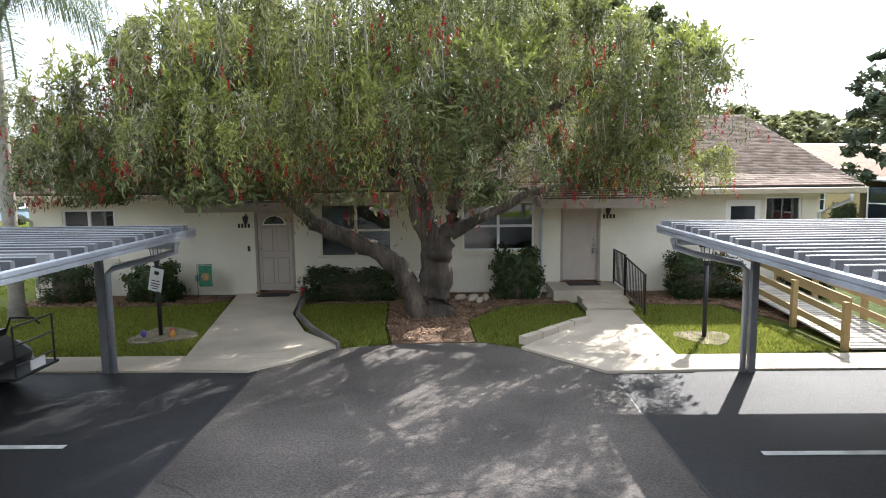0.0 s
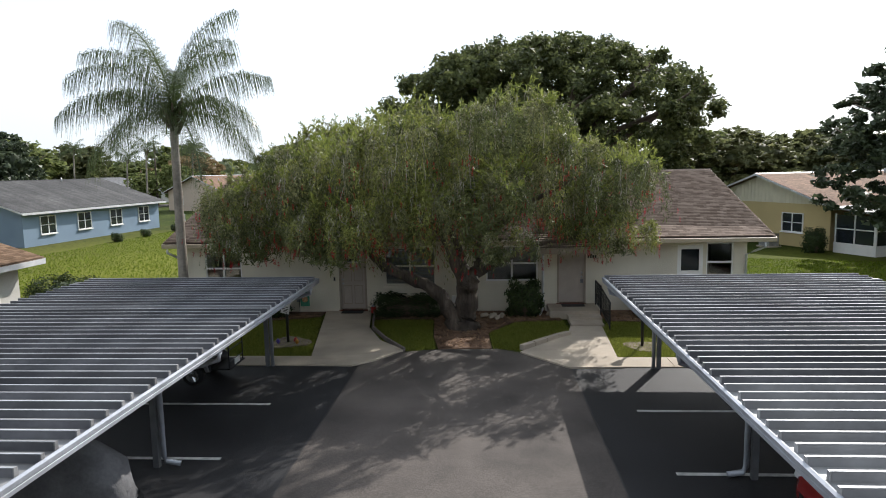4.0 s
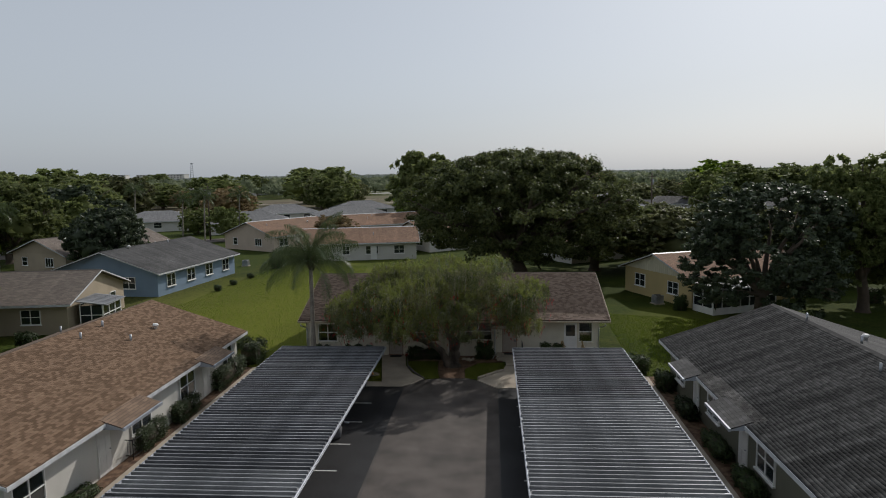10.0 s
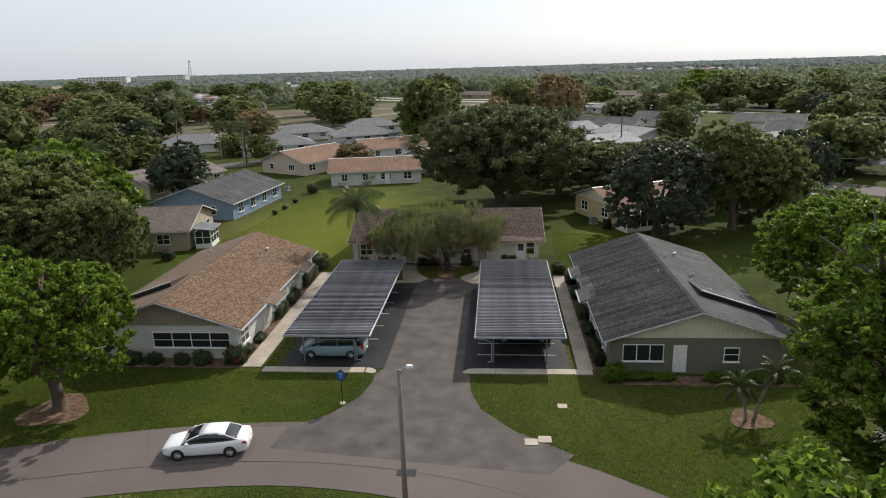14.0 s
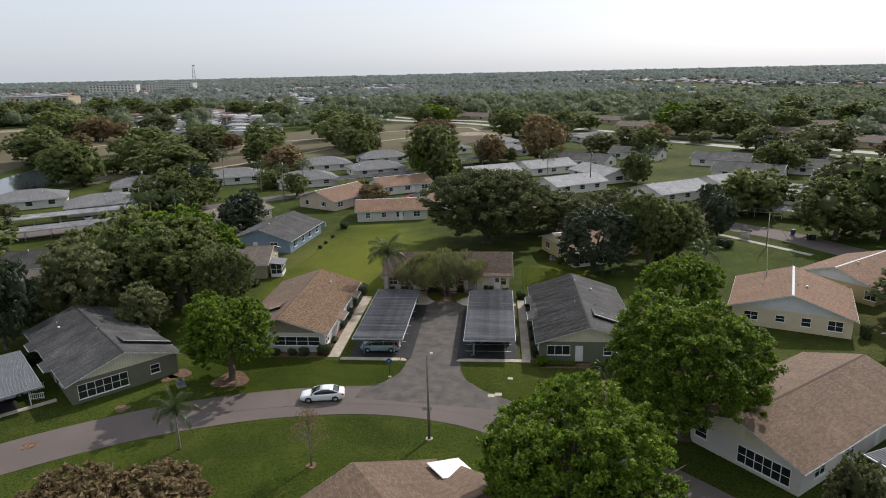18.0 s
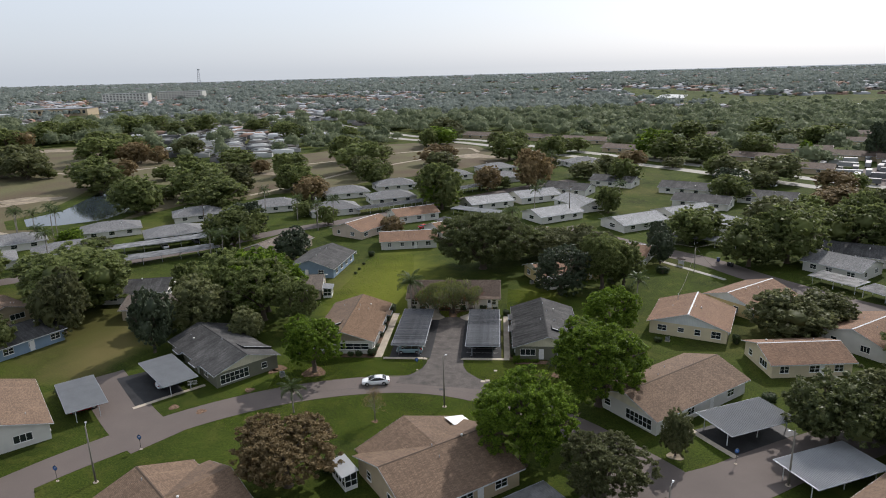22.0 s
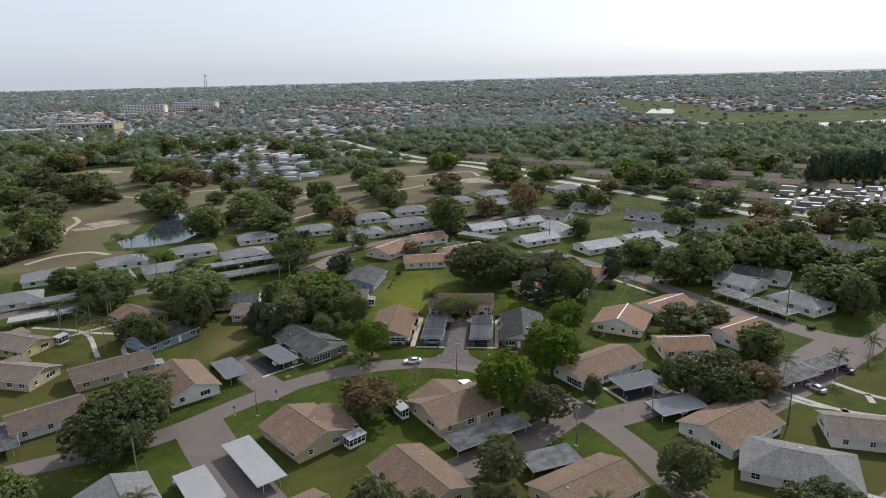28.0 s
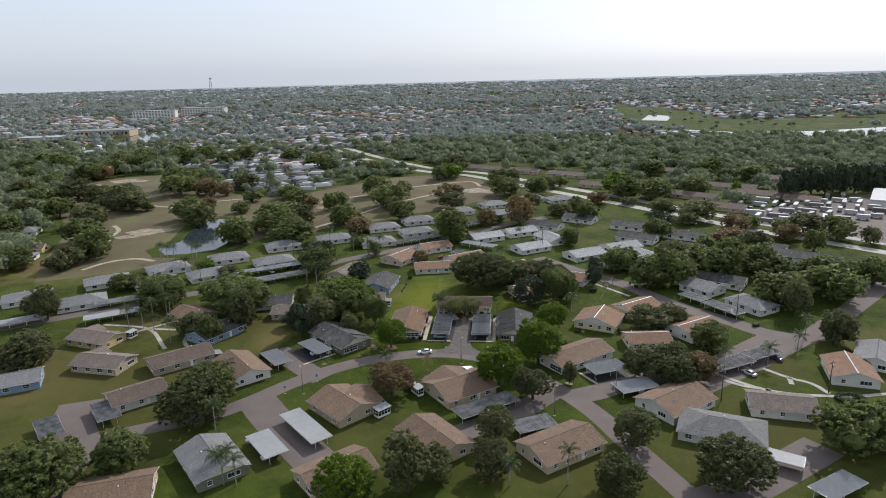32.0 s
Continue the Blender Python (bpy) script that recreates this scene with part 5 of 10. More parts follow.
def crown_mesh(name, seed, mat, n_lobe, n_clump, n_leaf, size, low=0.3, high=1.9, three=False, broad=False, cores=False):
    """A crown of leaf clumps that sit on several uneven lobes, with gaps between them; cores: dense leaf masses fill the lobes."""
    rng = np.random.default_rng(seed)
    mid, half = (low + high) / 2, (high - low) / 2
    # lobes: spread through the crown's body, the low ones wide, the high ones nearer the middle
    az = np.arange(n_lobe) * 2.4 + rng.uniform(-0.5, 0.5, n_lobe)
    up = np.linspace(-0.72, 0.8, n_lobe) + rng.uniform(-0.12, 0.12, n_lobe)
    rng.shuffle(up)
    wide = np.sqrt(np.clip(1 - np.abs(up) ** (3.0 if broad else 2.2), 0.05, 1)) * (rng.uniform(0.45, 0.74, n_lobe) if n_lobe > 14 else rng.uniform(0.42, 0.66, n_lobe))
    if broad:
        up = 1.25 * up - 0.05
        wide = np.sqrt(np.clip(1 - np.abs(up) ** 2.4, 0.02, 1)) * rng.uniform(0.2, 0.78, n_lobe)
    lc = np.stack([wide * np.cos(az), wide * np.sin(az), mid + half * up * 0.8], 1)
    lr = rng.uniform(0.2, 0.36, n_lobe) if broad else rng.uniform(0.26, 0.42, n_lobe) if n_lobe > 14 else rng.uniform(0.34, 0.5, n_lobe)
    tall = 1.15 if broad else 1.2
    # clumps on the lobes
    k = rng.integers(0, n_lobe, n_clump)
    d = rng.normal(size=(n_clump, 3))
    d /= np.linalg.norm(d, axis=1, keepdims=True)
    d[:, 2] = np.where(d[:, 2] < -0.75, -d[:, 2], d[:, 2])
    cc = lc[k] + d * (lr[k] * rng.uniform(0.78, 1.0, n_clump))[:, None] * np.array([1, 1, tall])
    # a part of the clumps lies loose round the whole crown and breaks up the lobes
    loose = rng.uniform(size=n_clump) < (0.4 if broad else 0.3)
    shell = d * np.array([0.9, 0.9, half * 1.05]) * rng.uniform(0.75, 1.0, n_clump)[:, None] + np.array([0, 0, mid])
    cc = np.where(loose[:, None], shell, cc)
    z0, z1 = cc[:, 2].min(), np.ptp(cc[:, 2])
    if broad:
        z0, z1 = low, high - low
        rho = np.hypot(cc[:, 0], cc[:, 1])
        roof = low + z1 * np.sqrt(np.clip(1 - (rho / 1.08) ** 2.6, 0.05, 1)) * (1 - 0.1 * rng.uniform(size=n_clump))
        cc[:, 2] = np.clip(cc[:, 2], low + 0.12 * rng.uniform(size=n_clump), roof)
    cc[:, 2] = low + (cc[:, 2] - z0) * (high - low) / z1
    cr = rng.uniform(0.035, 0.08, n_clump) if broad or n_lobe > 14 else rng.uniform(0.05, 0.1, n_clump)
    q = rng.integers(0, n_clump, n_leaf)
    o = rng.normal(size=(n_leaf, 3))
    o /= np.linalg.norm(o, axis=1, keepdims=True)
    o[:, 2] = np.where(o[:, 2] < -0.6, o[:, 2] * 0.6, o[:, 2])
    c = cc[q] + o * (cr[q] * rng.uniform(0.2, 1.1, n_leaf))[:, None] * np.array([1, 1, 0.8])
    v, f = leaf_faces(rng, c, o * 0.6 + d[q] * 0.4 + np.array([0, 0, 0.25]), size, 0.6, 1.0, three)
    if cores:
        dv, df = dome((-1.1, -0.5, 0.1, 0.6, 1.1), 9)
        body = lc[:, None] + dv[None] * (lr[:, None] * (0.5 + rng.normal(size=(n_lobe, len(dv))) * 0.1))[..., None] * np.array([1, 1, tall])
        body[..., 2] = low + (body[..., 2] - z0) * (high - low) / z1
        fb = (np.arange(n_lobe) * len(dv))[:, None, None] + df[None]
        v, f = np.concatenate([body.reshape(-1, 3), v]), np.concatenate([fb.reshape(-1, 3), f + n_lobe * len(dv)])
    return raw_mesh(name, v, f, mat), cc


def trunk_mesh(name, seed, mat, targets, fork=0.45, thick=0.055, limbs=7, base=(0, 0), twig=0.1):
    """A tapered trunk that forks into limbs reaching into the crown."""
    rng = np.random.default_rng(seed)
    g = Geo()
    top = Vector((base[0] + rng.uniform(-0.04, 0.04), base[1] + rng.uniform(-0.04, 0.04), fork))
    g.tube([(*base, -0.02), (base[0], base[1], 0.04), (base[0] + 0.01, base[1], fork * 0.5), top], [thick * 1.7, thick * 1.15, thick, thick * 0.95], 9)
    pick = rng.choice(len(targets), min(limbs, len(targets)), replace=False)
    for i in pick:
        e = Vector(targets[i])
        m1 = top.lerp(e, 0.4) + Vector((0, 0, 0.08 * (1 + rng.uniform(-1, 1))))
        g.tube([top - Vector((0, 0, 0.04)), m1, e], [thick * 0.6, thick * 0.36, thick * 0.1], 6)
        for _ in range(3):
            q = e + Vector(rng.normal(size=3) * twig)
            g.tube([m1.lerp(e, rng.uniform(0.2, 0.7)), q], [thick * 0.22, thick * 0.06], 4)
    return g.mesh(name, mat, True, fix=False)


CROWNS = {}


def crown_for(kind, fine, seed):
    key = (kind, fine, seed)
    if key not in CROWNS:
        low, high = (0.2, 1.1) if kind == "broad" else (0.42 if fine > 1 and kind != "full" else 0.16, 1.9)
        n, leaf, clumps = {3: (105000, 0.0198, 1100), 2: (50000, 0.0285, 900), 1: (13500, 0.046, 520), 0: (4800, 0.069, 360)}[fine]
        if kind == "broad":
            n, leaf, clumps = 170000, 0.0122, 900
        mesh, cc = crown_mesh("crown", seed * 11 + fine, LEAF["oak"], {3: 17, 2: 15, 1: 12, 0: 10}[fine] + (17 if kind == "broad" else 0), clumps, n, leaf, low, high, True, kind == "broad", fine < 2)
        CROWNS[key] = (mesh, trunk_mesh("trunk", seed, M["bark"], cc, fork=0.2 if kind == "broad" else 0.42 if fine > 1 else 0.36, thick=0.068 if fine > 1 and kind != "broad" else 0.055, limbs=34 if kind == "broad" else 16 if fine > 1 else 7, twig=0.035 if kind == "broad" else 0.1), {})
    return CROWNS[key]


def tree(x, y, r, h, leaf, label, fine=1, kind="round", seed=0, group=""):
    """A broad-leaved tree of crown radius r and height h."""
    mesh, trunk, made = crown_for(kind, fine, seed % 3)
    if leaf not in made:
        made[leaf] = mesh.copy()
        made[leaf].materials.clear()
        made[leaf].materials.append(LEAF[leaf])
    k = h / (1.1 if kind == "broad" else 1.9)
    root = thing("tree", pose(x, y, 0, 0, 0, (seed * 67) % 360), label, "tree", group)
    wide = r * (1.03 if fine < 2 else 1.0)
    k *= 1.1 if fine < 2 else 1.0
    s = Matrix.Diagonal((wide, wide, k, 1))
    put("trunk", trunk, root, s)
    put("crown", made[leaf], root, s)
    return root


def frond_arrays(rng, base, az, lift, length, bend, leaflets, width, ll):
    """One feather frond: an arching rib with limp leaflets along both sides."""
    d = np.array([math.cos(az), math.sin(az), 0.0])
    side = np.array([-d[1], d[0], 0.0])
    up = np.array([0, 0, 1.0])
    t = np.linspace(0, 1, leaflets)
    e = lift - bend * t ** 1.3
    step = length / leaflets
    rib = base + np.cumsum(np.cos(e))[:, None] * step * d + np.cumsum(np.sin(e))[:, None] * step * up
    along = np.cos(e)[:, None] * d + np.sin(e)[:, None] * up
    w = ll * (0.25 + 0.75 * np.sin(math.pi * np.clip(0.12 + t * 0.8, 0, 1)))
    V = []
    for s in (-1, 1):
        for layer in (0.55, 1.0):
            k = (w * rng.uniform(0.8, 1.2, leaflets))[:, None]
            m1 = rib + s * side * k * 0.30 * layer + along * k * 0.16 + up * k * rng.uniform(-0.12, 0.12, leaflets)[:, None]
            tip = m1 + s * side * k * 0.12 + along * k * 0.15 - up * k * rng.uniform(0.55, 1.0, leaflets)[:, None]
            q = along * width
            V.append(np.stack([rib, rib + q, m1 + q, m1], 1))
            V.append(np.stack([m1, m1 + q, tip + q * 0.4, tip], 1))
    r0, r1 = rib[:-1], rib[1:]
    V.append(np.stack([r0 - side * 0.022, r1 - side * 0.022, r1 + side * 0.022, r0 + side * 0.022], 1))
    V = np.concatenate([v.reshape(-1, 3) for v in V])
    return V, np.arange(len(V)).reshape(-1, 4)


def palm_mesh(seed, h, length, fronds, leaflets=34):
    rng = np.random.default_rng(seed)
    V, F, k = [], [], 0
    for i in range(fronds):
        az = i * 2.4 + rng.uniform(-0.2, 0.2)
        lift = 1.5 - 1.75 * (i / fronds) ** 1.2 + rng.uniform(-0.1, 0.1)
        v, f = frond_arrays(rng, np.array([0, 0, h]), az, lift, length * rng.uniform(0.88, 1.1), 1.15 + rng.uniform(0, 0.5), leaflets, 0.02 * 34 / leaflets + 0.006, length * 0.29)
        V.append(v)
        F.append(f + k)
        k += len(v)
    return raw_mesh("fronds", np.concatenate(V), np.concatenate(F), LEAF["palm"])


def palm(x, y, h, length, label, lean=(0.0, 0.0), fronds=20, thick=0.2, seed=1, leaflets=34):
    root = thing("palm_tree", pose(x, y, 0), label, "palm")
    g = Geo()
    n = 14
    pts = [(lean[0] * (i / n) ** 2, lean[1] * (i / n) ** 2, h * i / n - 0.05) for i in range(n + 1)]
    rad = [thick * (1.35 if i == 0 else 1.0 - 0.3 * i / n + (0.04 if i % 2 else 0)) for i in range(n + 1)]
    g.tube(pts, rad, 10)
    put("trunk", g.mesh("trunk", M["bark_pale"], True), root)
    if h > 4:
        boots = Geo()
        rng = np.random.default_rng(seed)
        for i in range(14):
            a = i * 2.4
            p = Vector((lean[0] + 0.12 * math.cos(a), lean[1] + 0.12 * math.sin(a), h - 0.7 + 0.05 * i))
            boots.tube([p, p + Vector((0.28 * math.cos(a), 0.28 * math.sin(a), 0.45))], [0.07, 0.03], 5)
        put("frond_base", boots.mesh("frond_base", M["bark"], True), root)
    put("fronds", palm_mesh(seed, h, length, fronds, leaflets), root, Matrix.Translation((lean[0], lean[1], 0)))
    return root


def hedge_mesh(seed, n=2600, size=0.055, square=0.35, rough=0.1, loose=0.0):
    """A clipped shrub of unit size: rounded block of small leaves round a dark twiggy core."""
    rng = np.random.default_rng(seed)
    d = rng.normal(size=(n, 3))
    d /= np.linalg.norm(d, axis=1, keepdims=True)
    p = np.sign(d) * np.abs(d) ** (1 - square)
    p /= np.maximum(1.0, np.abs(p).max(axis=1, keepdims=True))
    uneven = np.ones(n)
    for f in (2.5, 4.0, 6.5, 9.0):
        uneven += rough * np.sin(f * (d @ rng.normal(size=3)) + rng.uniform(0, 6.3))
    uneven += loose * rng.uniform(size=n) ** 4
    p = p * (rng.uniform(0.72, 1.03, n) * np.clip(uneven, 0.6, 1.45))[:, None] * 0.5
    p[:, 2] = np.maximum(p[:, 2], -0.49)
    p[:, 2] += 0.5
    return raw_mesh("leaves", *leaf_faces(rng, p, d, size, 0.5, 0.5), LEAF["hedge"])


HEDGES = [hedge_mesh(3), hedge_mesh(4, 5200, 0.05, 0.1, 0.13, 0.3), hedge_mesh(5, 9000, 0.026, 0.45, 0.055, 0.06)]
CORE = Geo().tube([(0, 0, 0.0), (0, 0, 0.25), (0, 0, 0.6), (0, 0, 0.8)], [0.22, 0.32, 0.32, 0.14], 10).mesh("branch_core", M["bark"], True)


def bush(x, y, sx, sy, sz, label, rot=0, kind=0, leaf=None, z=0.0):
    root = thing("shrub", pose(x, y, z, 0, 0, rot), label, "shrub", "clipped shrubs")
    me = HEDGES[kind]
    if leaf:
        me = me.copy()
        me.materials.clear()
        me.materials.append(LEAF[leaf])
    s = Matrix.Diagonal((sx, sy, sz, 1))
    put("branch_core", CORE, root, s)
    put("leaves", me, root, s)
    return root


# large trees near the court
tree(0.6, 31.0, 15.2, 15.0, "live_oak", "broad dark live oak spreading behind the duplex", 2, "broad", 1)
tree(19.6, 10.6, 7.2, 11.6, "magnolia", "dark glossy magnolia tree beside a yellow house", 2, "full", 0)
tree(30.0, 14.5, 6.6, 13.6, "oak", "tall open oak on the lawn", 2, seed=1)
tree(35.5, 16.5, 5.5, 10.0, "oak", "smaller oak beside a hedge", 1, seed=2)
tree(-28.6, -32.5, 5.8, 10.8, "bright", "fresh green oak in a mulch ring on the front lawn", 2, seed=1)
tree(21.0, -43.0, 8.8, 14.4, "bright", "large bright green oak beside the lane", 3, seed=2)
tree(7.7, -88.5, 5.4, 9.0, "olive", "grey-green round tree beside a carport", 2, "full", 2)
tree(8.2, -60.0, 7.6, 14.0, "bright", "large bright green oak behind a brown roof", 3, seed=0)
tree(29.4, -56.9, 2.4, 6.5, "olive", "thin grey-green tree in a mulch ring", 1, seed=1)
tree(18.0, -67.0, 6.0, 9.0, "olive", "dull olive tree at the bend of the lane", 2, seed=1)
tree(-22.9, -66.0, 7.4, 9.8, "rust", "reddish-brown tree with thin foliage", 2, seed=1)
tree(26.8, -16.5, 6.0, 10.5, "bright", "young bright green tree beside the grey house", 2, seed=0)
tree(-47.0, -7.5, 8.8, 13.5, "oak", "big dark oak behind the grey villa", 2, seed=2)
tree(-58.0, -15.0, 7.0, 11.5, "olive", "dull green oak at the edge of the trees", 1, seed=1)
tree(-38.0, -12.0, 5.0, 10.5, "oak", "dark oak beside the brown-roofed villa", 2, seed=0)
tree(-46.0, -20.0, 4.0, 7.0, "olive", "low olive shrubby tree", 1, seed=1)
tree(10.5, 40.0, 8.5, 9.0, "oak", "dark oak behind the duplex", 2, seed=0)
tree(20.0, 44.0, 7.5, 8.5, "olive", "olive hedge tree behind the yellow house", 2, seed=1)
tree(33.0, 38.0, 7.0, 8.0, "olive", "olive hedge tree beside a lane", 2, seed=2)
for i, (x, y, r, h, leaf) in enumerate(((62, -14, 8.5, 8.5, "olive"), (70, -10, 6.5, 7.5, "olive"), (52, -53, 6.6, 9, "live_oak"), (60, -50, 7, 9.5, "olive"), (61, -58, 6.5, 9, "live_oak"), (67, -55, 6, 9, "rust"), (77, -34, 5.2, 9, "oak"), (42, -90, 6, 10.5, "olive"), (61, -105, 9.2, 11, "live_oak"), (35, -109, 6, 9, "live_oak"), (7, -104, 5.0, 8.5, "olive"), (-25, -116, 7.5, 11, "bright"), (-74, -84, 10.0, 13, "live_oak"))):
    tree(x, y, r, h, leaf, {"olive": "dull olive tree between villas", "rust": "reddish-brown tree in a thick grove", "oak": "dark green oak between villas", "live_oak": "dense very dark live oak between villas", "bright": "bright green tree between villas"}[leaf], 2 if y < -80 else 1, "full", i)
for i, (x, y, r, h, leaf) in enumerate(((-73, -74, 6.5, 11, "oak"), (-82, -107, 7, 10, "oak"), (-94, -120, 10.5, 13, "oak"), (-146, -54, 9.5, 12, "olive"), (-170, -10, 6, 13, "olive"), (-93, -2, 12, 13, "oak"), (-94, -29, 4.5, 9, "oak"), (-128, 2, 10, 12, "oak"), (-77, 50, 8.5, 12, "oak"), (-55, 40, 5.5, 9, "magnolia"), (-18, 113, 9.2, 12, "bright"), (11, 247, 12.5, 13, "oak"), (-69, 208, 15, 14, "oak"), (-89, 152, 10, 12, "oak"), (-75, 131, 8, 9, "rust"), (-54, 163, 8.5, 11, "oak"), (-25, 201, 10.5, 10, "olive"), (-37, 329, 13.5, 12, "bright"))):
    tree(x, y, r, h, leaf, {"olive": "dull olive tree by the dry field", "rust": "brownish tree by the dry field", "oak": "spreading dark oak near the dry field", "bright": "bright green spreading oak by a street", "magnolia": "very dark magnolia before a villa"}[leaf], 0 if y > 60 else 1, seed=i)
for i, (x, y, r, h, leaf) in enumerate(((-247, 258, 16, 15, "oak"), (-251, 194, 14, 14, "olive"), (-184, 153, 12, 12, "oak"), (-136, 105, 8, 11, "oak"), (-107, 108, 13, 12, "oak"), (-206, 79, 10, 15, "oak"), (-294, 177, 11, 13, "oak"), (-318, 177, 11, 13, "olive"), (-289, 122, 10, 13, "oak"), (-210, 63, 8.5, 9, "olive"), (-235, 58, 10, 10, "oak"), (82, 36, 9.8, 14, "oak"), (105, 48, 10.6, 12, "oak"), (125, 57, 8.3, 12, "oak"), (117, 14, 11, 11, "oak"), (139, 19, 12, 12, "oak"), (164, 37, 8, 11, "oak"), (62, 56, 7.4, 9.6, "oak"), (93, -90, 8.5, 11, "oak"), (104, -87, 7.5, 11, "oak"))):
    tree(x, y, r, h, leaf, "spreading dark green oak" if leaf == "oak" else "dull olive oak among grey villas", 0, seed=i)
for i, (x, y, r, h, leaf) in enumerate(((120, -27, 6, 11, "olive"), (61, 158, 7.5, 11, "oak"), (0, 147, 6.5, 10, "rust"), (99, 233, 12, 13, "oak"), (116, 222, 12, 12, "oak"), (148, 241, 10.5, 12, "oak"), (35, 246, 10, 12, "oak"), (29, 196, 7.4, 10, "olive"), (173, 124, 11, 11, "olive"), (185, 112, 10, 11, "oak"), (159, 118, 6.7, 9, "oak"), (139, 131, 8.4, 9, "rust"), (126, 160, 13, 11, "olive"), (-70, 5, 4.6, 9, "oak"), (20, 158, 7, 13, "rust"), (100, 66, 8, 9, "oak"), (88, 60, 9.7, 12.2, "olive"), (45, 100, 5, 9, "oak"))):
    tree(x, y, r, h, leaf, {"oak": "dark oak beside the highway", "olive": "olive tree beside the highway", "rust": "bare brownish tree by the highway"}[leaf], 0, seed=i)
for i, (x, y) in enumerate(((215, 232), (226, 236), (236, 238), (247, 240), (258, 243), (270, 246), (282, 250), (205, 225))):
    tree(x, y, 7.5, 19, "magnolia", "tall dark cypress-like tree beside the yard", 0, seed=i, group="row of tall dark trees")

# ---- trees between the villas, round the field and along the highway ----
TREE_WORDS = {"olive": "dull olive tree in a thick neighbourhood stand", "rust": "thin brownish tree with bare twigs", "oak": "dense dark green oak among villas", "bright": "fresh bright green oak among villas", "magnolia": "very dark glossy broad-leaved tree"}
for i, (x, y, r, h, leaf) in enumerate(((-264, 208, 13.3, 16, "olive"), (-242, 198, 5.1, 5.5, "oak"), (-274, 196, 7.5, 8.8, "olive"), (-197, 169, 11.6, 13.3, "oak"), (-197, 199, 6, 8.9, "rust"), (-170, 189, 7, 6.9, "oak"), (-125, 207, 5.9, 6.7, "rust"), (-108, 194, 6.3, 11.5, "oak"), (-141, 108, 10.4, 13.2, "oak"), (-129, 138, 13.5, 14.2, "oak"), (-115, 149, 9.7, 12.4, "olive"), (-142, 134, 5.4, 5, "oak"), (-80, 69, 7.8, 10.4, "magnolia"), (-87, 66, 5.1, 7, "oak"), (-104, 203, 7.1, 10.2, "oak"), (-86, 161, 8.5, 6, "oak"), (-63, 183, 7.4, 10.9, "olive"), (-68, -14, 5.5, 5.6, "magnolia"), (-103, -24, 6.7, 8.6, "olive"), (-135, 57, 5.1, 5, "bright"), (-69, 98, 4.6, 5.2, "oak"), (-93, 94, 5.7, 5, "oak"), (-255, 151, 12.8, 13.3, "olive"), (-136, 173, 14.6, 9.8, "oak"))):
    tree(x, y, r, h, leaf, TREE_WORDS[leaf], 1 if y < 40 else 0, seed=i)
for i, (x, y, r, h, leaf) in enumerate(((-262, 287, 15, 16, "oak"), (-254, 303, 11.9, 12.8, "oak"), (-220, 255, 6.9, 11.9, "rust"), (-208, 254, 6.8, 9.4, "rust"), (-201, 282, 11.2, 12.2, "olive"), (-152, 240, 10.8, 9.2, "oak"), (-372, 334, 15, 15.7, "oak"), (-373, 377, 15, 13.9, "oak"), (-356, 396, 13, 16, "oak"), (-341, 453, 15, 16, "oak"), (-319, 460, 15, 15.7, "oak"), (-286, 444, 15, 11.1, "oak"), (-275, 468, 15, 14.2, "oak"), (-217, 455, 13.6, 11.5, "oak"), (-182, 424, 12.9, 10.9, "oak"), (-160, 377, 11.8, 12.3, "oak"), (-323, 241, 15, 15.4, "olive"), (-293, 223, 13, 13.8, "olive"), (-271, 216, 12.7, 14.8, "olive"), (-379, 291, 12.5, 12.8, "oak"), (-434, 340, 13.8, 11.4, "oak"), (-449, 408, 15, 16, "oak"), (-383, 346, 13.7, 12.4, "oak"), (-365, 343, 10.8, 12.7, "rust"))):
    tree(x, y, r, h, leaf, TREE_WORDS[leaf], 1 if y < 40 else 0, seed=i)
for i, (x, y, r, h, leaf) in enumerate(((-379, 402, 15, 16, "oak"), (-377, 442, 15, 16, "oak"), (-377, 253, 11.7, 14.2, "olive"), (-345, 228, 11.1, 11.4, "oak"), (-340, 250, 10.2, 9.8, "olive"), (-483, 397, 15, 12.5, "oak"), (-490, 439, 15, 13.2, "oak"), (-176, 227, 8.3, 8, "oak"), (-226, 258, 11.2, 11.8, "rust"))):
    tree(x, y, r, h, leaf, TREE_WORDS[leaf], 1 if y < 40 else 0, seed=i)
for i, (x, y, r, h, leaf) in enumerate(((-86, 247, 11.3, 14.3, "oak"), (-66, 254, 7.1, 9.7, "olive"), (-52, 188, 3.6, 7, "olive"), (-20, 126, 9.8, 13.5, "oak"), (-29, 232, 12.7, 10.1, "rust"), (-36, 364, 15, 14.8, "olive"), (-44, 315, 7.3, 11.9, "oak"), (6, 303, 10.8, 10.3, "oak"), (17, 300, 8.4, 10.5, "oak"), (20, 149, 9.3, 15.8, "rust"), (7, 153, 3.9, 5, "oak"), (-107, 348, 8.8, 11.9, "oak"), (33, 30, 5.5, 9.2, "oak"), (-58, 11, 8.5, 10, "bright"), (-56, -3, 7.6, 13, "oak"), (-56, 84, 4.3, 6, "oak"), (-139, 217, 12.1, 9.3, "oak"))):
    tree(x, y, r, h, leaf, TREE_WORDS[leaf], 1 if y < 40 else 0, seed=i)
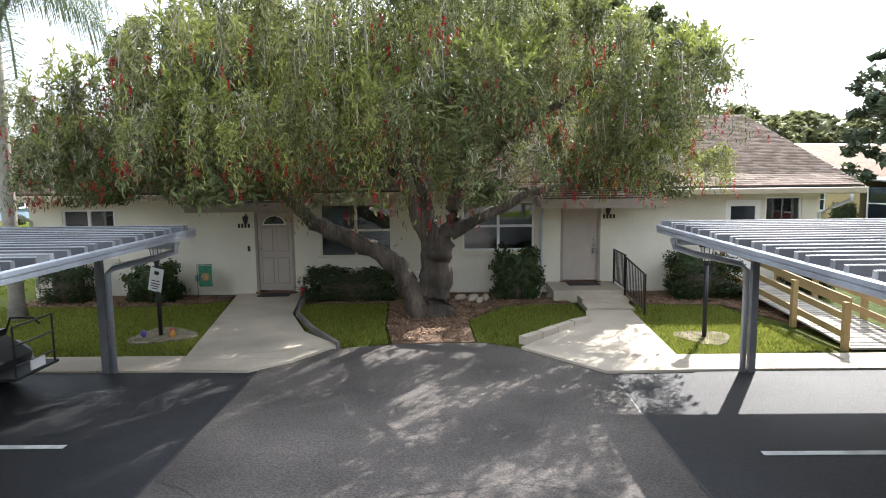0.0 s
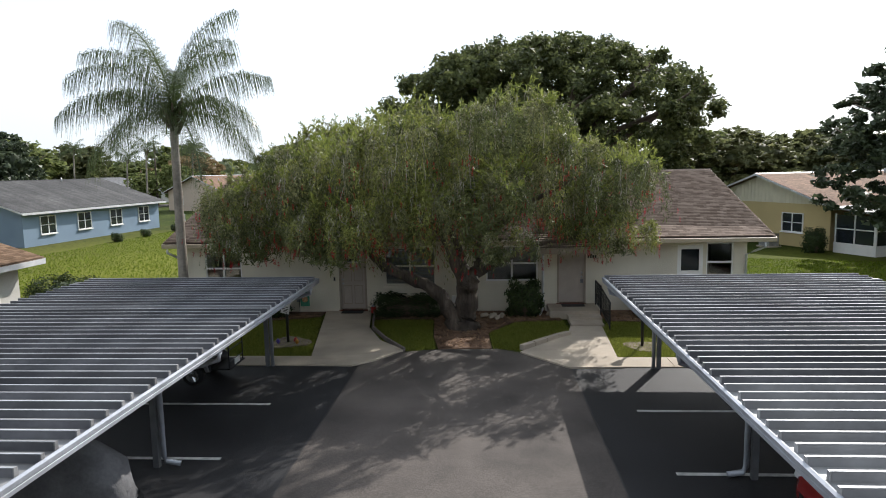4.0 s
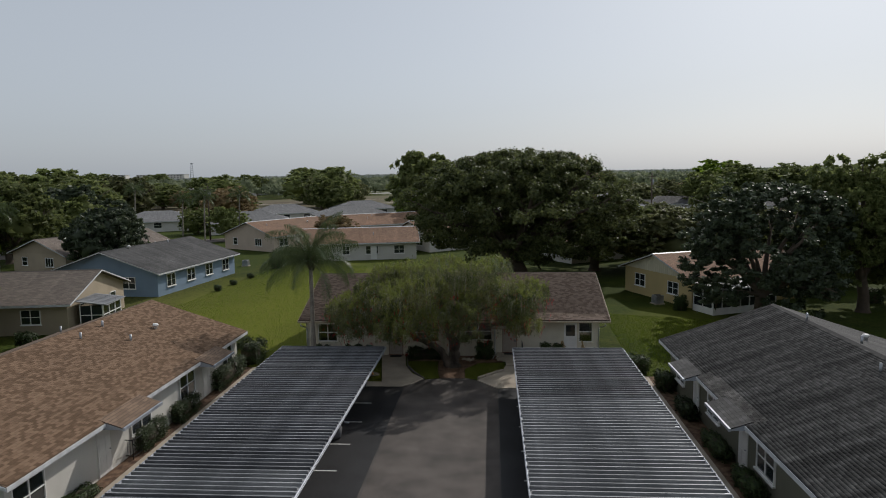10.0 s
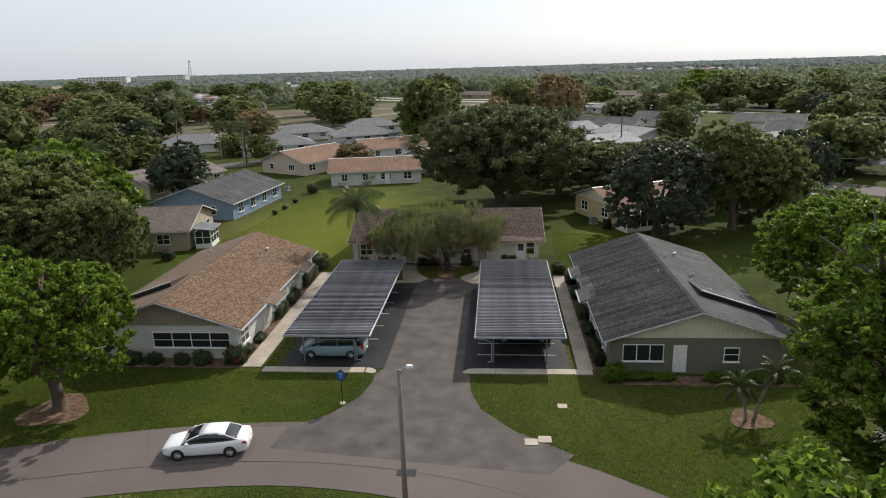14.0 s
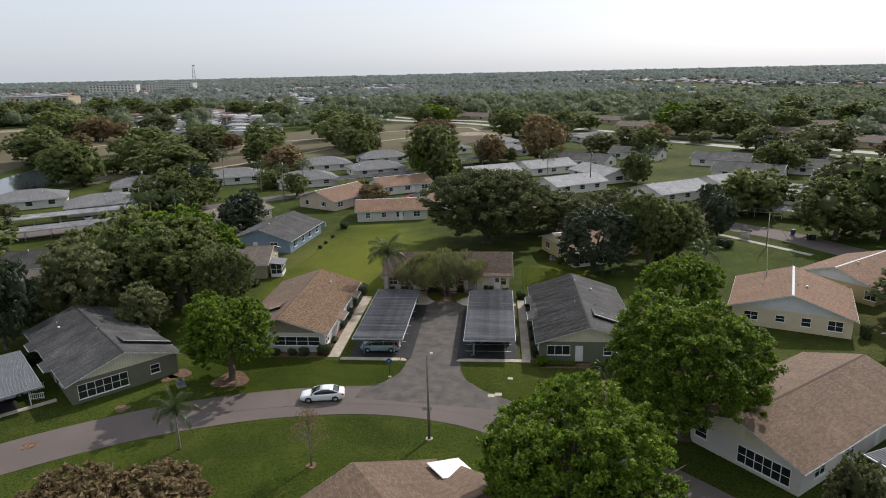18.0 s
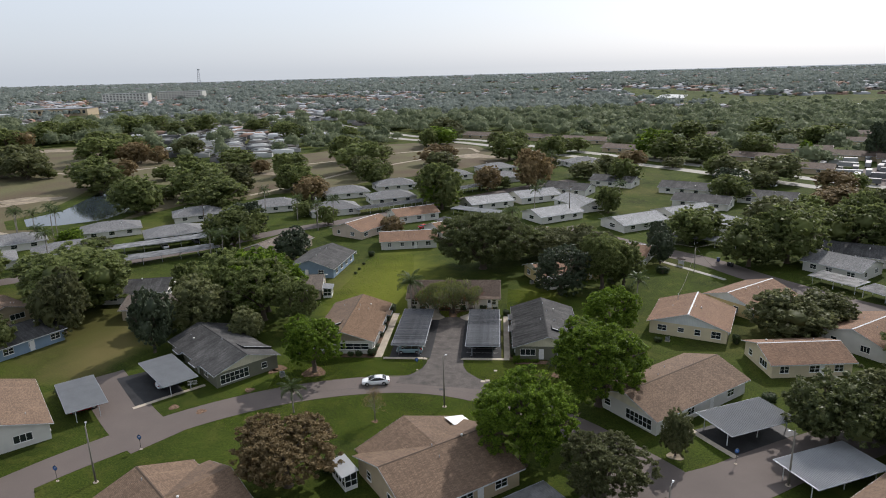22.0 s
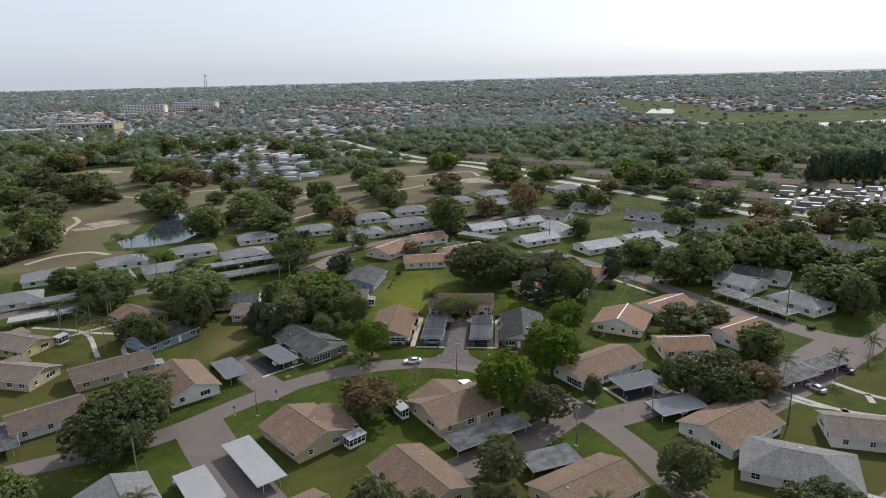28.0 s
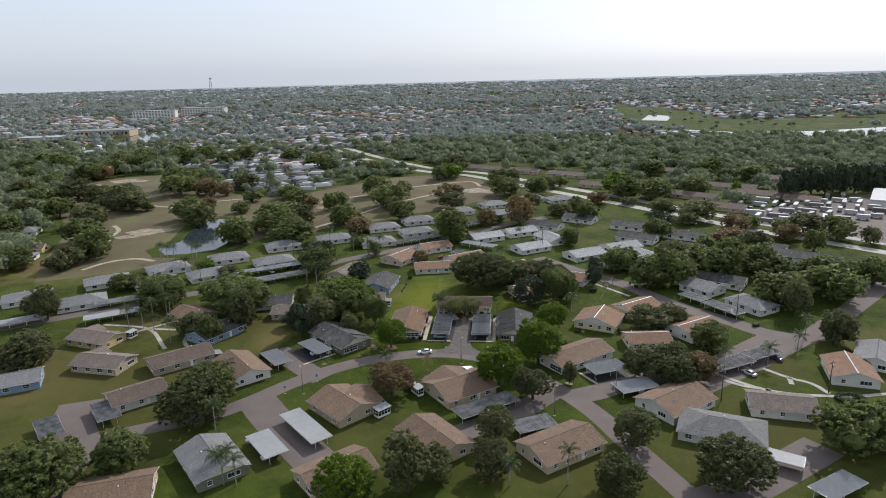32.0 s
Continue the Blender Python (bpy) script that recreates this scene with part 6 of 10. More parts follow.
for i, (x, y, r, h, leaf) in enumerate(((43, 269, 8.8, 9.6, "oak"), (55, 280, 7.2, 8.2, "oak"), (46, 177, 8.3, 7.5, "olive"), (58, 188, 7.1, 8.4, "olive"), (94, 244, 13, 15, "bright"), (118, 230, 12.4, 12.8, "oak"), (75, 210, 8.4, 8.2, "rust"), (95, 207, 6.5, 5.3, "olive"), (110, 181, 8.1, 8.8, "oak"), (101, 138, 7.6, 8.9, "magnolia"), (158, 270, 8.5, 5.9, "oak"), (180, 251, 3.8, 7.2, "bright"), (134, 90, 7.7, 9.3, "olive"), (124, 108, 6.3, 5, "rust"), (66, 60, 7.4, 9.4, "oak"), (51, 47, 3.7, 8.1, "magnolia"), (103, 60, 6.9, 8.3, "oak"), (124, 71, 8.9, 7.5, "oak"), (79, 56, 6, 7.5, "oak"), (131, 110, 9.4, 6.6, "rust"), (140, 93, 5.8, 6.6, "olive"), (104, 75, 8.3, 5.8, "oak"), (110, 171, 7.2, 10, "olive"), (190, 305, 9.4, 8.6, "oak"))):
    tree(x, y, r, h, leaf, TREE_WORDS[leaf], 1 if y < 40 else 0, seed=i)
for i, (x, y, r, h, leaf) in enumerate(((211, 306, 12.7, 10.3, "oak"), (231, 323, 10.9, 10, "oak"), (136, 333, 13.7, 12.3, "oak"), (170, 378, 12.2, 8.5, "oak"), (194, 344, 13.7, 12.5, "oak"))):
    tree(x, y, r, h, leaf, TREE_WORDS[leaf], 1 if y < 40 else 0, seed=i)

for i, (x, y, r, h, leaf) in enumerate(((-233, 110, 12.8, 13.2, "oak"), (-214, 84, 11, 8.5, "olive"), (-210, 55, 7.2, 7.6, "olive"), (-119, 128, 11.7, 11.9, "oak"), (-135, 13, 10.9, 10.1, "oak"), (-159, 27, 7.7, 6.8, "oak"), (-181, -3, 5.2, 6.9, "olive"), (-101, 9, 14, 11.3, "oak"), (-88, -16, 5.9, 13.3, "olive"), (-152, -43, 7, 8.6, "olive"), (-63, -25, 4.4, 12.3, "magnolia"), (-119, 46, 5.3, 5, "olive"), (-77, 65, 6.9, 9, "oak"), (-48, -2, 9.1, 12.8, "bright"), (-17, 108, 9, 15.8, "oak"), (-31, 72, 4.9, 5, "rust"), (17, 39, 7.2, 7.2, "olive"), (27, 46, 6.1, 7.5, "olive"), (35, 27, 3.4, 6.1, "oak"), (48.7, 35.5, 3.8, 8.2, "magnolia"), (71, 33, 8.6, 11.5, "oak"), (94, 118, 8.2, 9.8, "oak"), (117, 147, 5.6, 6.6, "olive"))):
    tree(x, y, r, h, leaf, TREE_WORDS[leaf], 1 if y < 40 else 0, seed=i + 1)
for i, (x, y, r, h, leaf) in enumerate(((112, 92, 5.9, 7, "oak"), (114, 64, 7.4, 12.8, "oak"), (127, 49, 10.4, 9.2, "oak"), (118, 1, 5.8, 12.4, "olive"), (144, 35, 11.9, 12, "oak"), (159, 109, 6.9, 8.6, "rust"), (163, 88, 6.4, 10.9, "oak"), (151, 139, 5.4, 6.4, "oak"), (78, -29, 6.6, 8.2, "oak"), (121, -23, 5.5, 10.3, "olive"), (197, 103, 5.3, 8.5, "olive"), (-77, -68, 7.5, 9.9, "oak"), (-97, -110, 7.4, 7.3, "oak"), (-12, -111, 6, 12.7, "olive"), (-6, -106, 4.3, 8.1, "olive"))):
    tree(x, y, r, h, leaf, TREE_WORDS[leaf], 1 if y < 40 else 0, seed=i + 1)
palm(-14.6, -2.6, 7.25, 3.7, "tall queen palm with feathery drooping fronds", (0.02, 0.0), 19, 0.17, 4, 80)
palm(-28.0, -47.2, 4.2, 2.6, "small palm on the lawn beside the lane", (0, 0), 14, 0.13, 6)
palm(15.1, -32.6, 2.2, 1.35, "low leaning date palm in a mulch ring", (-0.5, 0.1), 14, 0.1, 7)
palm(15.7, -32.4, 2.9, 1.45, "low leaning date palm in a mulch ring", (1.1, 0.2), 15, 0.11, 8)
for i, (x, y, h) in enumerate(((35.8, 2.7, 6), (-75, -60, 6), (-104, -24, 5), (-118, -12, 9), (-121, -9, 10), (-124, -14, 9), (-140, 58, 11), (-143, 60, 12), (-157, 62, 10), (-57.4, 75.8, 9), (-69.4, 91.5, 8), (-54.1, 84.8, 9), (-73.4, 33.8, 9), (-79, 38, 8), (-71, 40.2, 8.5), (-84, 98.7, 10), (18, 100, 9), (30, 178, 12), (112, -21, 7.5), (92, -42, 6), (50.2, 109, 9), (-58, -108, 6), (-56, -106, 6))):
    palm(x, y, h, 3.0, "slender palm among the villas", (0.3, 0.1), 15, 0.16, 10 + i % 3, 16)
for i, (x, y, h) in enumerate(((-283, 146, 6), (-108, -32, 9), (-167, 74, 8), (-160, 74, 7), (-144, 54, 6), (-128, 36, 9), (-131, -19, 8), (-126, -18, 7), (-120, -21, 6), (-66, -90, 9), (-55, -111, 8), (-52, -111, 7), (11, -108, 6), (24, -107, 9), (9, 67, 8), (8, 70, 7), (22, 130, 6), (77, -47, 7), (106, -30, 5))):
    palm(x, y, h, 3.0, "slender palm beside a villa path", (0.2, -0.1), 15, 0.16, 10 + i % 3, 16)


# ---- the white duplex ----
OPEN = [(-14.99, -13.60, 1.05, 2.34), (-9.93, -8.90, 0.12, 2.26), (-8.22, -6.34, 1.02, 2.42), (-4.49, -2.62, 1.15, 2.43), (-1.93, -0.90, 0.32, 2.42), (2.33, 3.22, 0.42, 2.40), (3.34, 4.28, 1.05, 2.48)]
xs = sorted({-15.85, 4.74, *[o[0] for o in OPEN], *[o[1] for o in OPEN]})
zs = sorted({0.0, 2.86, *[o[2] for o in OPEN], *[o[3] for o in OPEN]})


def front_solid(i, j):
    cx, cz = (xs[i] + xs[i + 1]) / 2, (zs[j] + zs[j + 1]) / 2
    return not any(a < cx < b and c < cz < d for a, b, c, d in OPEN)


duplex = thing("duplex", pose(0, 0, 0), "white stucco duplex with brown shingle roof and two taupe doors", "house")
put("front_wall", lattice(xs, zs, front_solid, 0.0, 0.22).mesh("front_wall", M["stucco"]), duplex)
put("back_wall", Geo().box(-15.85, 4.74, 11.68, 11.9, 0, 2.86).mesh("back_wall", M["stucco"]), duplex)
for xa, xb in ((-15.85, -15.63), (4.52, 4.74)):
    g = Geo()
    g.prism([(0.22, 0), (11.68, 0), (11.68, 2.86), (5.95, 4.75), (0.22, 2.86)], "x", xa, xb)
    put("end_wall", g.mesh("end_wall", M["stucco"]), duplex)
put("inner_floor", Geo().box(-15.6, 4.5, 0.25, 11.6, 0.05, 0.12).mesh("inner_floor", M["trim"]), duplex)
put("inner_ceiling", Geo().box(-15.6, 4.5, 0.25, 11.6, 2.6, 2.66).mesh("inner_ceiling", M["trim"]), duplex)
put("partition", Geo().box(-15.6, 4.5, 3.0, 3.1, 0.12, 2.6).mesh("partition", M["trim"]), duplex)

RISE = 0.33
EAVE_Y, EAVE_Z, RIDGE_Y = -0.82, 2.62, 5.95
RIDGE_Z = EAVE_Z + RISE * (RIDGE_Y - EAVE_Y)


def shingled_slope(x0, x1, y_low, z_low, y_high, z_high, mat, name="roof"):
    """A roof slope of overlapping shingle courses, each a thin wedge proud of the one above it."""
    g = Geo()
    run = math.hypot(y_high - y_low, z_high - z_low)
    n = max(2, int(run / 0.145))
    rng = random.Random(int(abs(x0 * 10)))
    rows = []
    for i in range(n):
        for a, lift in ((i / n, 0.0), (i / n, 0.024), ((i + 1) / n, 0.004)):
            rows.append((y_low + (y_high - y_low) * a, z_low + (z_high - z_low) * a + lift, a * run))
    for y, z, u in rows:
        g.v += [(x0, y, z), (x1, y, z)]
    for i in range(len(rows) - 1):
        g.f.append((2 * i, 2 * i + 1, 2 * i + 3, 2 * i + 2))
        v0, v1 = rows[i][2], rows[i + 1][2] + 0.0005
        g.uv.append([(x0, v0), (x1, v0), (x1, v1), (x0, v1)])
    g.face([(x0, y_low, z_low - 0.12), (x1, y_low, z_low - 0.12), (x1, y_high, z_high - 0.12), (x0, y_high, z_high - 0.12)])
    for x in (x0, x1):
        g.face([(x, y_low, z_low - 0.12), (x, y_high, z_high - 0.12), (x, y_high, z_high), (x, y_low, z_low)])
    return g.mesh(name, mat, fix=False)


T0 = 0.14
put("roof", shingled_slope(-16.15, 5.36, EAVE_Y, EAVE_Z + T0, RIDGE_Y, RIDGE_Z + T0, ROOFS["duplex"]), duplex)
put("roof", shingled_slope(-16.15, 5.36, 2 * RIDGE_Y - EAVE_Y, EAVE_Z + T0, RIDGE_Y, RIDGE_Z + T0, ROOFS["duplex"]), duplex)
put("ridge_cap", Geo().prism([(RIDGE_Y - 0.16, RIDGE_Z + 0.09), (RIDGE_Y, RIDGE_Z + 0.18), (RIDGE_Y + 0.16, RIDGE_Z + 0.09)], "x", -16.15, 5.36).mesh("ridge_cap", ROOFS["duplex"]), duplex)
for xa, xb in ((-11.1, -8.25), (-2.65, 0.22)):
    put("porch_roof", shingled_slope(xa, xb, -1.55, EAVE_Z + T0 - RISE * 0.73 + 0.03, -0.5, EAVE_Z + T0 + RISE * 0.32 + 0.03, ROOFS["duplex"], "porch_roof"), duplex)
    z = EAVE_Z - RISE * 0.73
    put("porch_fascia", Geo().box(xa, xb, -1.58, -1.54, z - 0.06, z + 0.16).mesh("porch_fascia", M["trim"]), duplex)
    for x in (xa, xb):
        put("porch_cheek", Geo().prism([(-1.55, z - 0.04), (-0.7, z - 0.04), (-0.7, z + 0.30), (-1.55, z + 0.12)], "x", x - 0.02, x + 0.02).mesh("porch_cheek", M["trim"]), duplex)
    put("porch_soffit", Geo().box(xa + 0.02, xb - 0.02, -1.53, 0.0, z - 0.05, z - 0.02).mesh("porch_soffit", M["stucco"]), duplex)
GUTTER_TAN = material("gutter_tan", (0.46, 0.39, 0.29), 0.5, 0.1, 2.0, 30, 0.05)
for xa, xb in ((-16.15, -11.12), (-8.22, -2.68), (0.24, 5.36)):
    g = Geo().prism([(EAVE_Y, EAVE_Z - 0.05), (EAVE_Y - 0.08, EAVE_Z - 0.03), (EAVE_Y - 0.12, EAVE_Z + 0.10), (EAVE_Y - 0.10, EAVE_Z + 0.11), (EAVE_Y, EAVE_Z + 0.09)], "x", xa, xb)
    put("gutter", g.mesh("gutter", GUTTER_TAN), duplex)
put("soffit", Geo().box(-16.1, 5.3, EAVE_Y, 0.0, EAVE_Z - 0.04, EAVE_Z - 0.01).mesh("soffit", M["stucco"]), duplex)
for s, x in ((-1, -16.15), (1, 5.36)):
    for ya, yb in ((EAVE_Y, RIDGE_Y), (2 * RIDGE_Y - EAVE_Y, RIDGE_Y)):
        put("bargeboard", Geo().prism([(ya, EAVE_Z - 0.06), (ya, EAVE_Z + 0.12), (yb, RIDGE_Z + 0.12), (yb, RIDGE_Z - 0.06)], "x", x, x + s * 0.03).mesh("bargeboard", GUTTER_TAN), duplex)


def spout(pts, r=0.045, mat="fascia_white"):
    put("downspout", Geo().tube(pts, [r] * len(pts), 8).mesh("downspout", M[mat], True), duplex)


spout([(-15.95, -0.9, 2.55), (-15.95, -0.9, 2.42), (-15.85, -0.55, 2.25), (-15.75, -0.1, 2.05), (-15.75, -0.07, 0.3)])
spout([(5.0, -0.9, 2.55), (5.0, -0.9, 2.42), (4.86, -0.5, 2.25), (4.68, -0.1, 2.05), (4.68, -0.07, 0.3)])
spout([(-2.5, -0.9, 2.5), (-2.5, -0.85, 2.36), (-2.46, -0.3, 2.15), (-2.44, -0.07, 2.05), (-2.44, -0.07, 0.28), (-2.46, -0.2, 0.15), (-2.62, -0.85, 0.08)])

# windows set back in their openings
BLIND_SLAT = Geo().box(-0.5, 0.5, -0.006, 0.006, -0.016, 0.016).mesh("blind_slat", M["blind"])


def sash_window(a, b, c, d, n=2, blinds=False, frame_mat="paint_white"):
    w, h = b - a, d - c
    ex = [0, 0.05] + [v for i in range(1, n) for v in (w * i / n - 0.035, w * i / n + 0.035)] + [w - 0.05, w]
    ez = [0, 0.05, h / 2 - 0.03, h / 2 + 0.03, h - 0.05, h]
    fr = lattice(ex, ez, lambda i, j: i % 2 == 0 or j % 2 == 0, 0.03, 0.11)
    root = put("window", fr.mesh("window", M[frame_mat]), duplex, pose(a, 0, c))
    put("sill", Geo().box(-0.06, w + 0.06, -0.06, 0.06, -0.10, 0.0).mesh("sill", M["stucco"]), root)
    for i in range(n):
        for j in range(2):
            x0, x1 = ex[2 * i + 1], ex[2 * i + 2]
            z0, z1 = ez[2 * j + 1], ez[2 * j + 2]
            put("pane", Geo().box(x0, x1, 0.065 + 0.01 * j, 0.071 + 0.01 * j, z0, z1).mesh("pane", M["window_glass"]), root)
    if blinds:
        for k in range(int(h / 0.055)):
            put("blind_slat", BLIND_SLAT, root, pose(w / 2, 0.2, 0.06 + k * 0.055, 35) @ Matrix.Diagonal((w - 0.12, 1, 1, 1)))


def thin_glass():
    """Clear window glass: mirrors the sky at the surface and lets light through."""
    m = bpy.data.materials.new("window_glass")
    m.use_nodes = True
    n, ln = m.node_tree.nodes, m.node_tree.links
    tr, gl, mx, fr = n.new("ShaderNodeBsdfTransparent"), n.new("ShaderNodeBsdfGlossy"), n.new("ShaderNodeMixShader"), n.new("ShaderNodeFresnel")
    tr.inputs[0].default_value = (0.75, 0.8, 0.78, 1)
    gl.inputs["Roughness"].default_value = 0.02
    fr.inputs[0].default_value = 2.1
    ln.new(fr.outputs[0], mx.inputs[0])
    ln.new(tr.outputs[0], mx.inputs[1])
    ln.new(gl.outputs[0], mx.inputs[2])
    ln.new(mx.outputs[0], n["Material Output"].inputs[0])
    return m


M["window_glass"] = thin_glass()
sash_window(*OPEN[0])
sash_window(*OPEN[2], blinds=True, frame_mat="stucco")
sash_window(*OPEN[3])
sash_window(*OPEN[6], n=1)
# entrance doors with frames
for k, (a, b, c, d) in enumerate((OPEN[1], OPEN[4])):
    w, h = b - a, d - c
    fr = lattice([0, 0.07, w - 0.07, w], [0, h - 0.07, h], lambda i, j: i != 1 or j == 1, -0.015, 0.12)
    fo = put("door_frame", fr.mesh("door_frame", M["trim"]), duplex, pose(a, 0, c))
    ob = put("door", DOOR_TAUPE if k == 0 else Geo().box(-0.46, 0.46, -0.03, 0.03, 0, 2.03).mesh("door", M["door_taupe"]), duplex, pose((a + b) / 2, 0.06, c + 0.03) @ Matrix.Diagonal(((w - 0.14) / 0.92, 1, (h - 0.1) / 2.03, 1)))
    hx = -0.38 if k == 0 else 0.38
    put("handle", KNOB, ob, Matrix.Translation((hx, 0, 0.95)))
    put("lock", KNOB, ob, Matrix.Translation((hx, 0, 1.1)))
    if k == 0:
        for pm in DOOR_PANELS:
            put("door_panel", pm, ob)
        # thin dark frames paint the shade of grooves round the panels
        for px in (-0.21, 0.21):
            for z0, z1 in ((0.2, 0.85), (1.05, 1.66)):
                put("moulding", lattice([px - 0.165, px - 0.14, px + 0.14, px + 0.165], [z0 - 0.025, z0, z1, z1 + 0.025], lambda i, j: i != 1 or j != 1, -0.036, -0.03).mesh("moulding", M["trim"]), ob)
        arc = [(0.27 * math.cos(t), 0.2 * math.sin(t)) for t in np.linspace(0, math.pi, 12)]
        put("fanlight_frame", Geo().prism([(x * 1.15, z * 1.2 + 1.73) for x, z in arc], "y", -0.055, -0.03).mesh("fanlight_frame", M["paint_white"]), ob)
        put("fanlight", Geo().prism([(x, z + 1.755) for x, z in arc], "y", -0.062, -0.04).mesh("fanlight", M["glass"]), ob)
    else:
        put("key_box", Geo().box(0.33, 0.43, -0.10, -0.03, 0.72, 0.86).mesh("key_box", M["post_dark"]), ob)
    # brick threshold
    for i in range(6):
        bw = (w + 0.06) / 6
        put("brick", Geo().box(0.006, bw - 0.006, -0.06, 0.10, -0.10, 0.0).mesh("brick", M["brick_red"]), duplex, pose(a - 0.03 + i * bw, 0, c))
# half-glazed side door at the head of the ramp
a, b, c, d = OPEN[5]
fr = lattice([0, 0.13, b - a - 0.13, b - a], [0, 1.05, d - c - 0.16, d - c], lambda i, j: not (i == 1 and j == 1), 0.0, 0.08)
so = put("side_door", fr.mesh("side_door", M["paint_white"]), duplex, pose(a, 0, c))
put("pane", Geo().box(0.13, b - a - 0.13, 0.03, 0.045, 1.05, d - c - 0.16).mesh("pane", M["glass"]), so)
# wall lanterns, bell, meter boxes, and plain bars for the numbers
for x, z in ((-10.12, 2.05), (-0.74, 2.2)):
    lan = thing("wall_lantern", pose(x, -0.02, z), "small black wall lantern beside a front door", "lamp")
    put("bracket", Geo().tube([(0, 0.02, 0.1), (0, -0.06, 0.14), (0, -0.12, 0.08)], [0.012] * 3, 6).mesh("bracket", M["black_metal"]), lan)
    put("cage", Geo().tube([(0, -0.12, -0.14), (0, -0.12, -0.08), (0, -0.12, 0.06), (0, -0.12, 0.1)], [0.02, 0.055, 0.08, 0.02], 6).mesh("cage", M["black_metal"]), lan)
for x0, z0 in ((-10.36, 1.82), (-0.84, 1.96)):
    for i in range(4):
        put("number_bar", Geo().box(x0 + i * 0.085, x0 + i * 0.085 + 0.055, -0.018, 0.0, z0, z0 + 0.11).mesh("number_bar", M["black_metal"]), duplex)
put("door_bell", Geo().box(-10.13, -10.07, -0.03, 0.0, 1.2, 1.34).mesh("door_bell", M["black_metal"]), duplex)
put("outlet_box", Geo().box(-11.55, -11.43, -0.06, 0.0, 0.42, 0.58).mesh("outlet_box", M["aluminium"]), duplex)
put("meter_box", Geo().box(-5.75, -5.6, -0.08, 0.0, 0.35, 0.62).mesh("meter_box", M["paint_white"]), duplex)

# ---- front garden ----
steps = thing("front_steps", pose(0, 0, 0), "worn concrete landing and two steps to the front door", "steps")
put("landing", Geo().box(-2.3, -0.58, -1.25, -0.002, 0.0, 0.30).mesh("landing", M["concrete"]), steps)
put("step", Geo().box(-1.72, -0.62, -1.85, -1.252, 0.0, 0.20).mesh("step", M["concrete"]), steps)
put("step", Geo().box(-1.72, -0.66, -2.45, -1.852, 0.0, 0.11).mesh("step", M["concrete"]), steps)
rail = thing("handrail", pose(-0.57, 0, 0), "black metal handrail with upright bars beside the steps", "railing")
for y0, y1, za, zb in ((-0.15, -1.25, 0.30, 0.30), (-1.25, -2.9, 0.26, 0.08)):
    for h in (0.08, 0.86):
        put("rail", Geo().tube([(0, y0, za + h), (0, y1, zb + h)], [0.02, 0.02], 6).mesh("rail", M["black_metal"]), rail)
    n = 9 if y0 > -1 else 13
    for i in range(n + 1):
        y = y0 + (y1 - y0) * i / n
        z = za + (zb - za) * i / n
        r = 0.025 if i in (0, n) else 0.010
        put("post" if i in (0, n) else "bar", Geo().tube([(0, y, z - (0.1 if i in (0, n) else -0.08)), (0, y, z + 0.88)], [r, r], 6).mesh("bar", M["black_metal"]), rail)
for x, y, z, w in ((-9.4, -0.28, 0.08, 0.8), (-1.4, -0.35, 0.302, 0.8)):
    mat_ob = put("door_mat", Geo().box(x - w / 2, x + w / 2, y - 0.22, y + 0.22, z, z + 0.018).mesh("door_mat", M["rubber"]))
    tagged(mat_ob, "dark rubber door mat before a front door", "mat")
jug = thing("jug", pose(-8.62, -0.35, 0.075), "red insulated jug with pale lid beside the door", "jug")
put("body", Geo().tube([(0, 0, 0), (0, 0, 0.02), (0, 0, 0.22)], [0.08, 0.09, 0.09], 14).mesh("body", material("red_enamel", (0.45, 0.02, 0.02), 0.3, 0.1), True), jug)
put("lid", Geo().tube([(0, 0, 0.22), (0, 0, 0.28), (0, 0, 0.31)], [0.07, 0.06, 0.02], 14).mesh("lid", M["aluminium"], True), jug)

ramp = thing("ramp", pose(0, 0, 0), "grey boarded ramp with yellow timber rails", "ramp")
for i in range(38):
    y0 = -0.05 - i * 0.15
    z = 0.40 - 0.33 * i / 37
    put("plank", Geo().box(2.22, 3.48, y0 - 0.142, y0, z - 0.035, z).mesh("plank", M["plank_grey"] if "plank_grey" in M else M.setdefault("plank_grey", material("plank_grey", (0.42, 0.38, 0.33), 0.9, 0.25, 2, 30, 0.3, spread=0.12))), ramp)
for x in (2.14, 3.56):
    for y, z in ((-0.35, 0.38), (-2.1, 0.28), (-3.9, 0.17), (-5.65, 0.07)):
        put("post", Geo().box(x - 0.05, x + 0.05, y - 0.05, y + 0.05, 0.0, z + 0.80).mesh("post", M["timber"]), ramp)
    for h in (0.10, 0.42, 0.74):
        o = [(-0.35, 0.38 + h), (-5.65, 0.07 + h), (-5.65, 0.07 + h + 0.13), (-0.35, 0.38 + h + 0.13)]
        xx = x + (0.055 if x < 3 else -0.085)
        put("rail", Geo().prism(o, "x", xx, xx + 0.035).mesh("rail", M["timber"]), ramp)

bush(-7.3, -0.75, 2.5, 0.95, 0.85, "clipped dark green hedge below a window", 0, 2)
bush(-3.15, -0.75, 1.15, 0.9, 1.2, "upright dark shrub with narrow leaves below a window", 0, 1)
bush(1.45, -0.85, 1.75, 1.2, 1.15, "rounded dark green shrub against the white wall", 0, 2)
bush(-14.5, -0.75, 1.2, 0.95, 1.0, "clipped dark shrub below a window", 0, 2)
bush(-12.3, -0.75, 1.25, 1.0, 0.95, "loose green shrub against the white wall", 0, 1)
bush(-0.2 + 4.3, -0.7, 1.1, 0.9, 0.7, "low shrub at the corner of the wall", 0, 1)


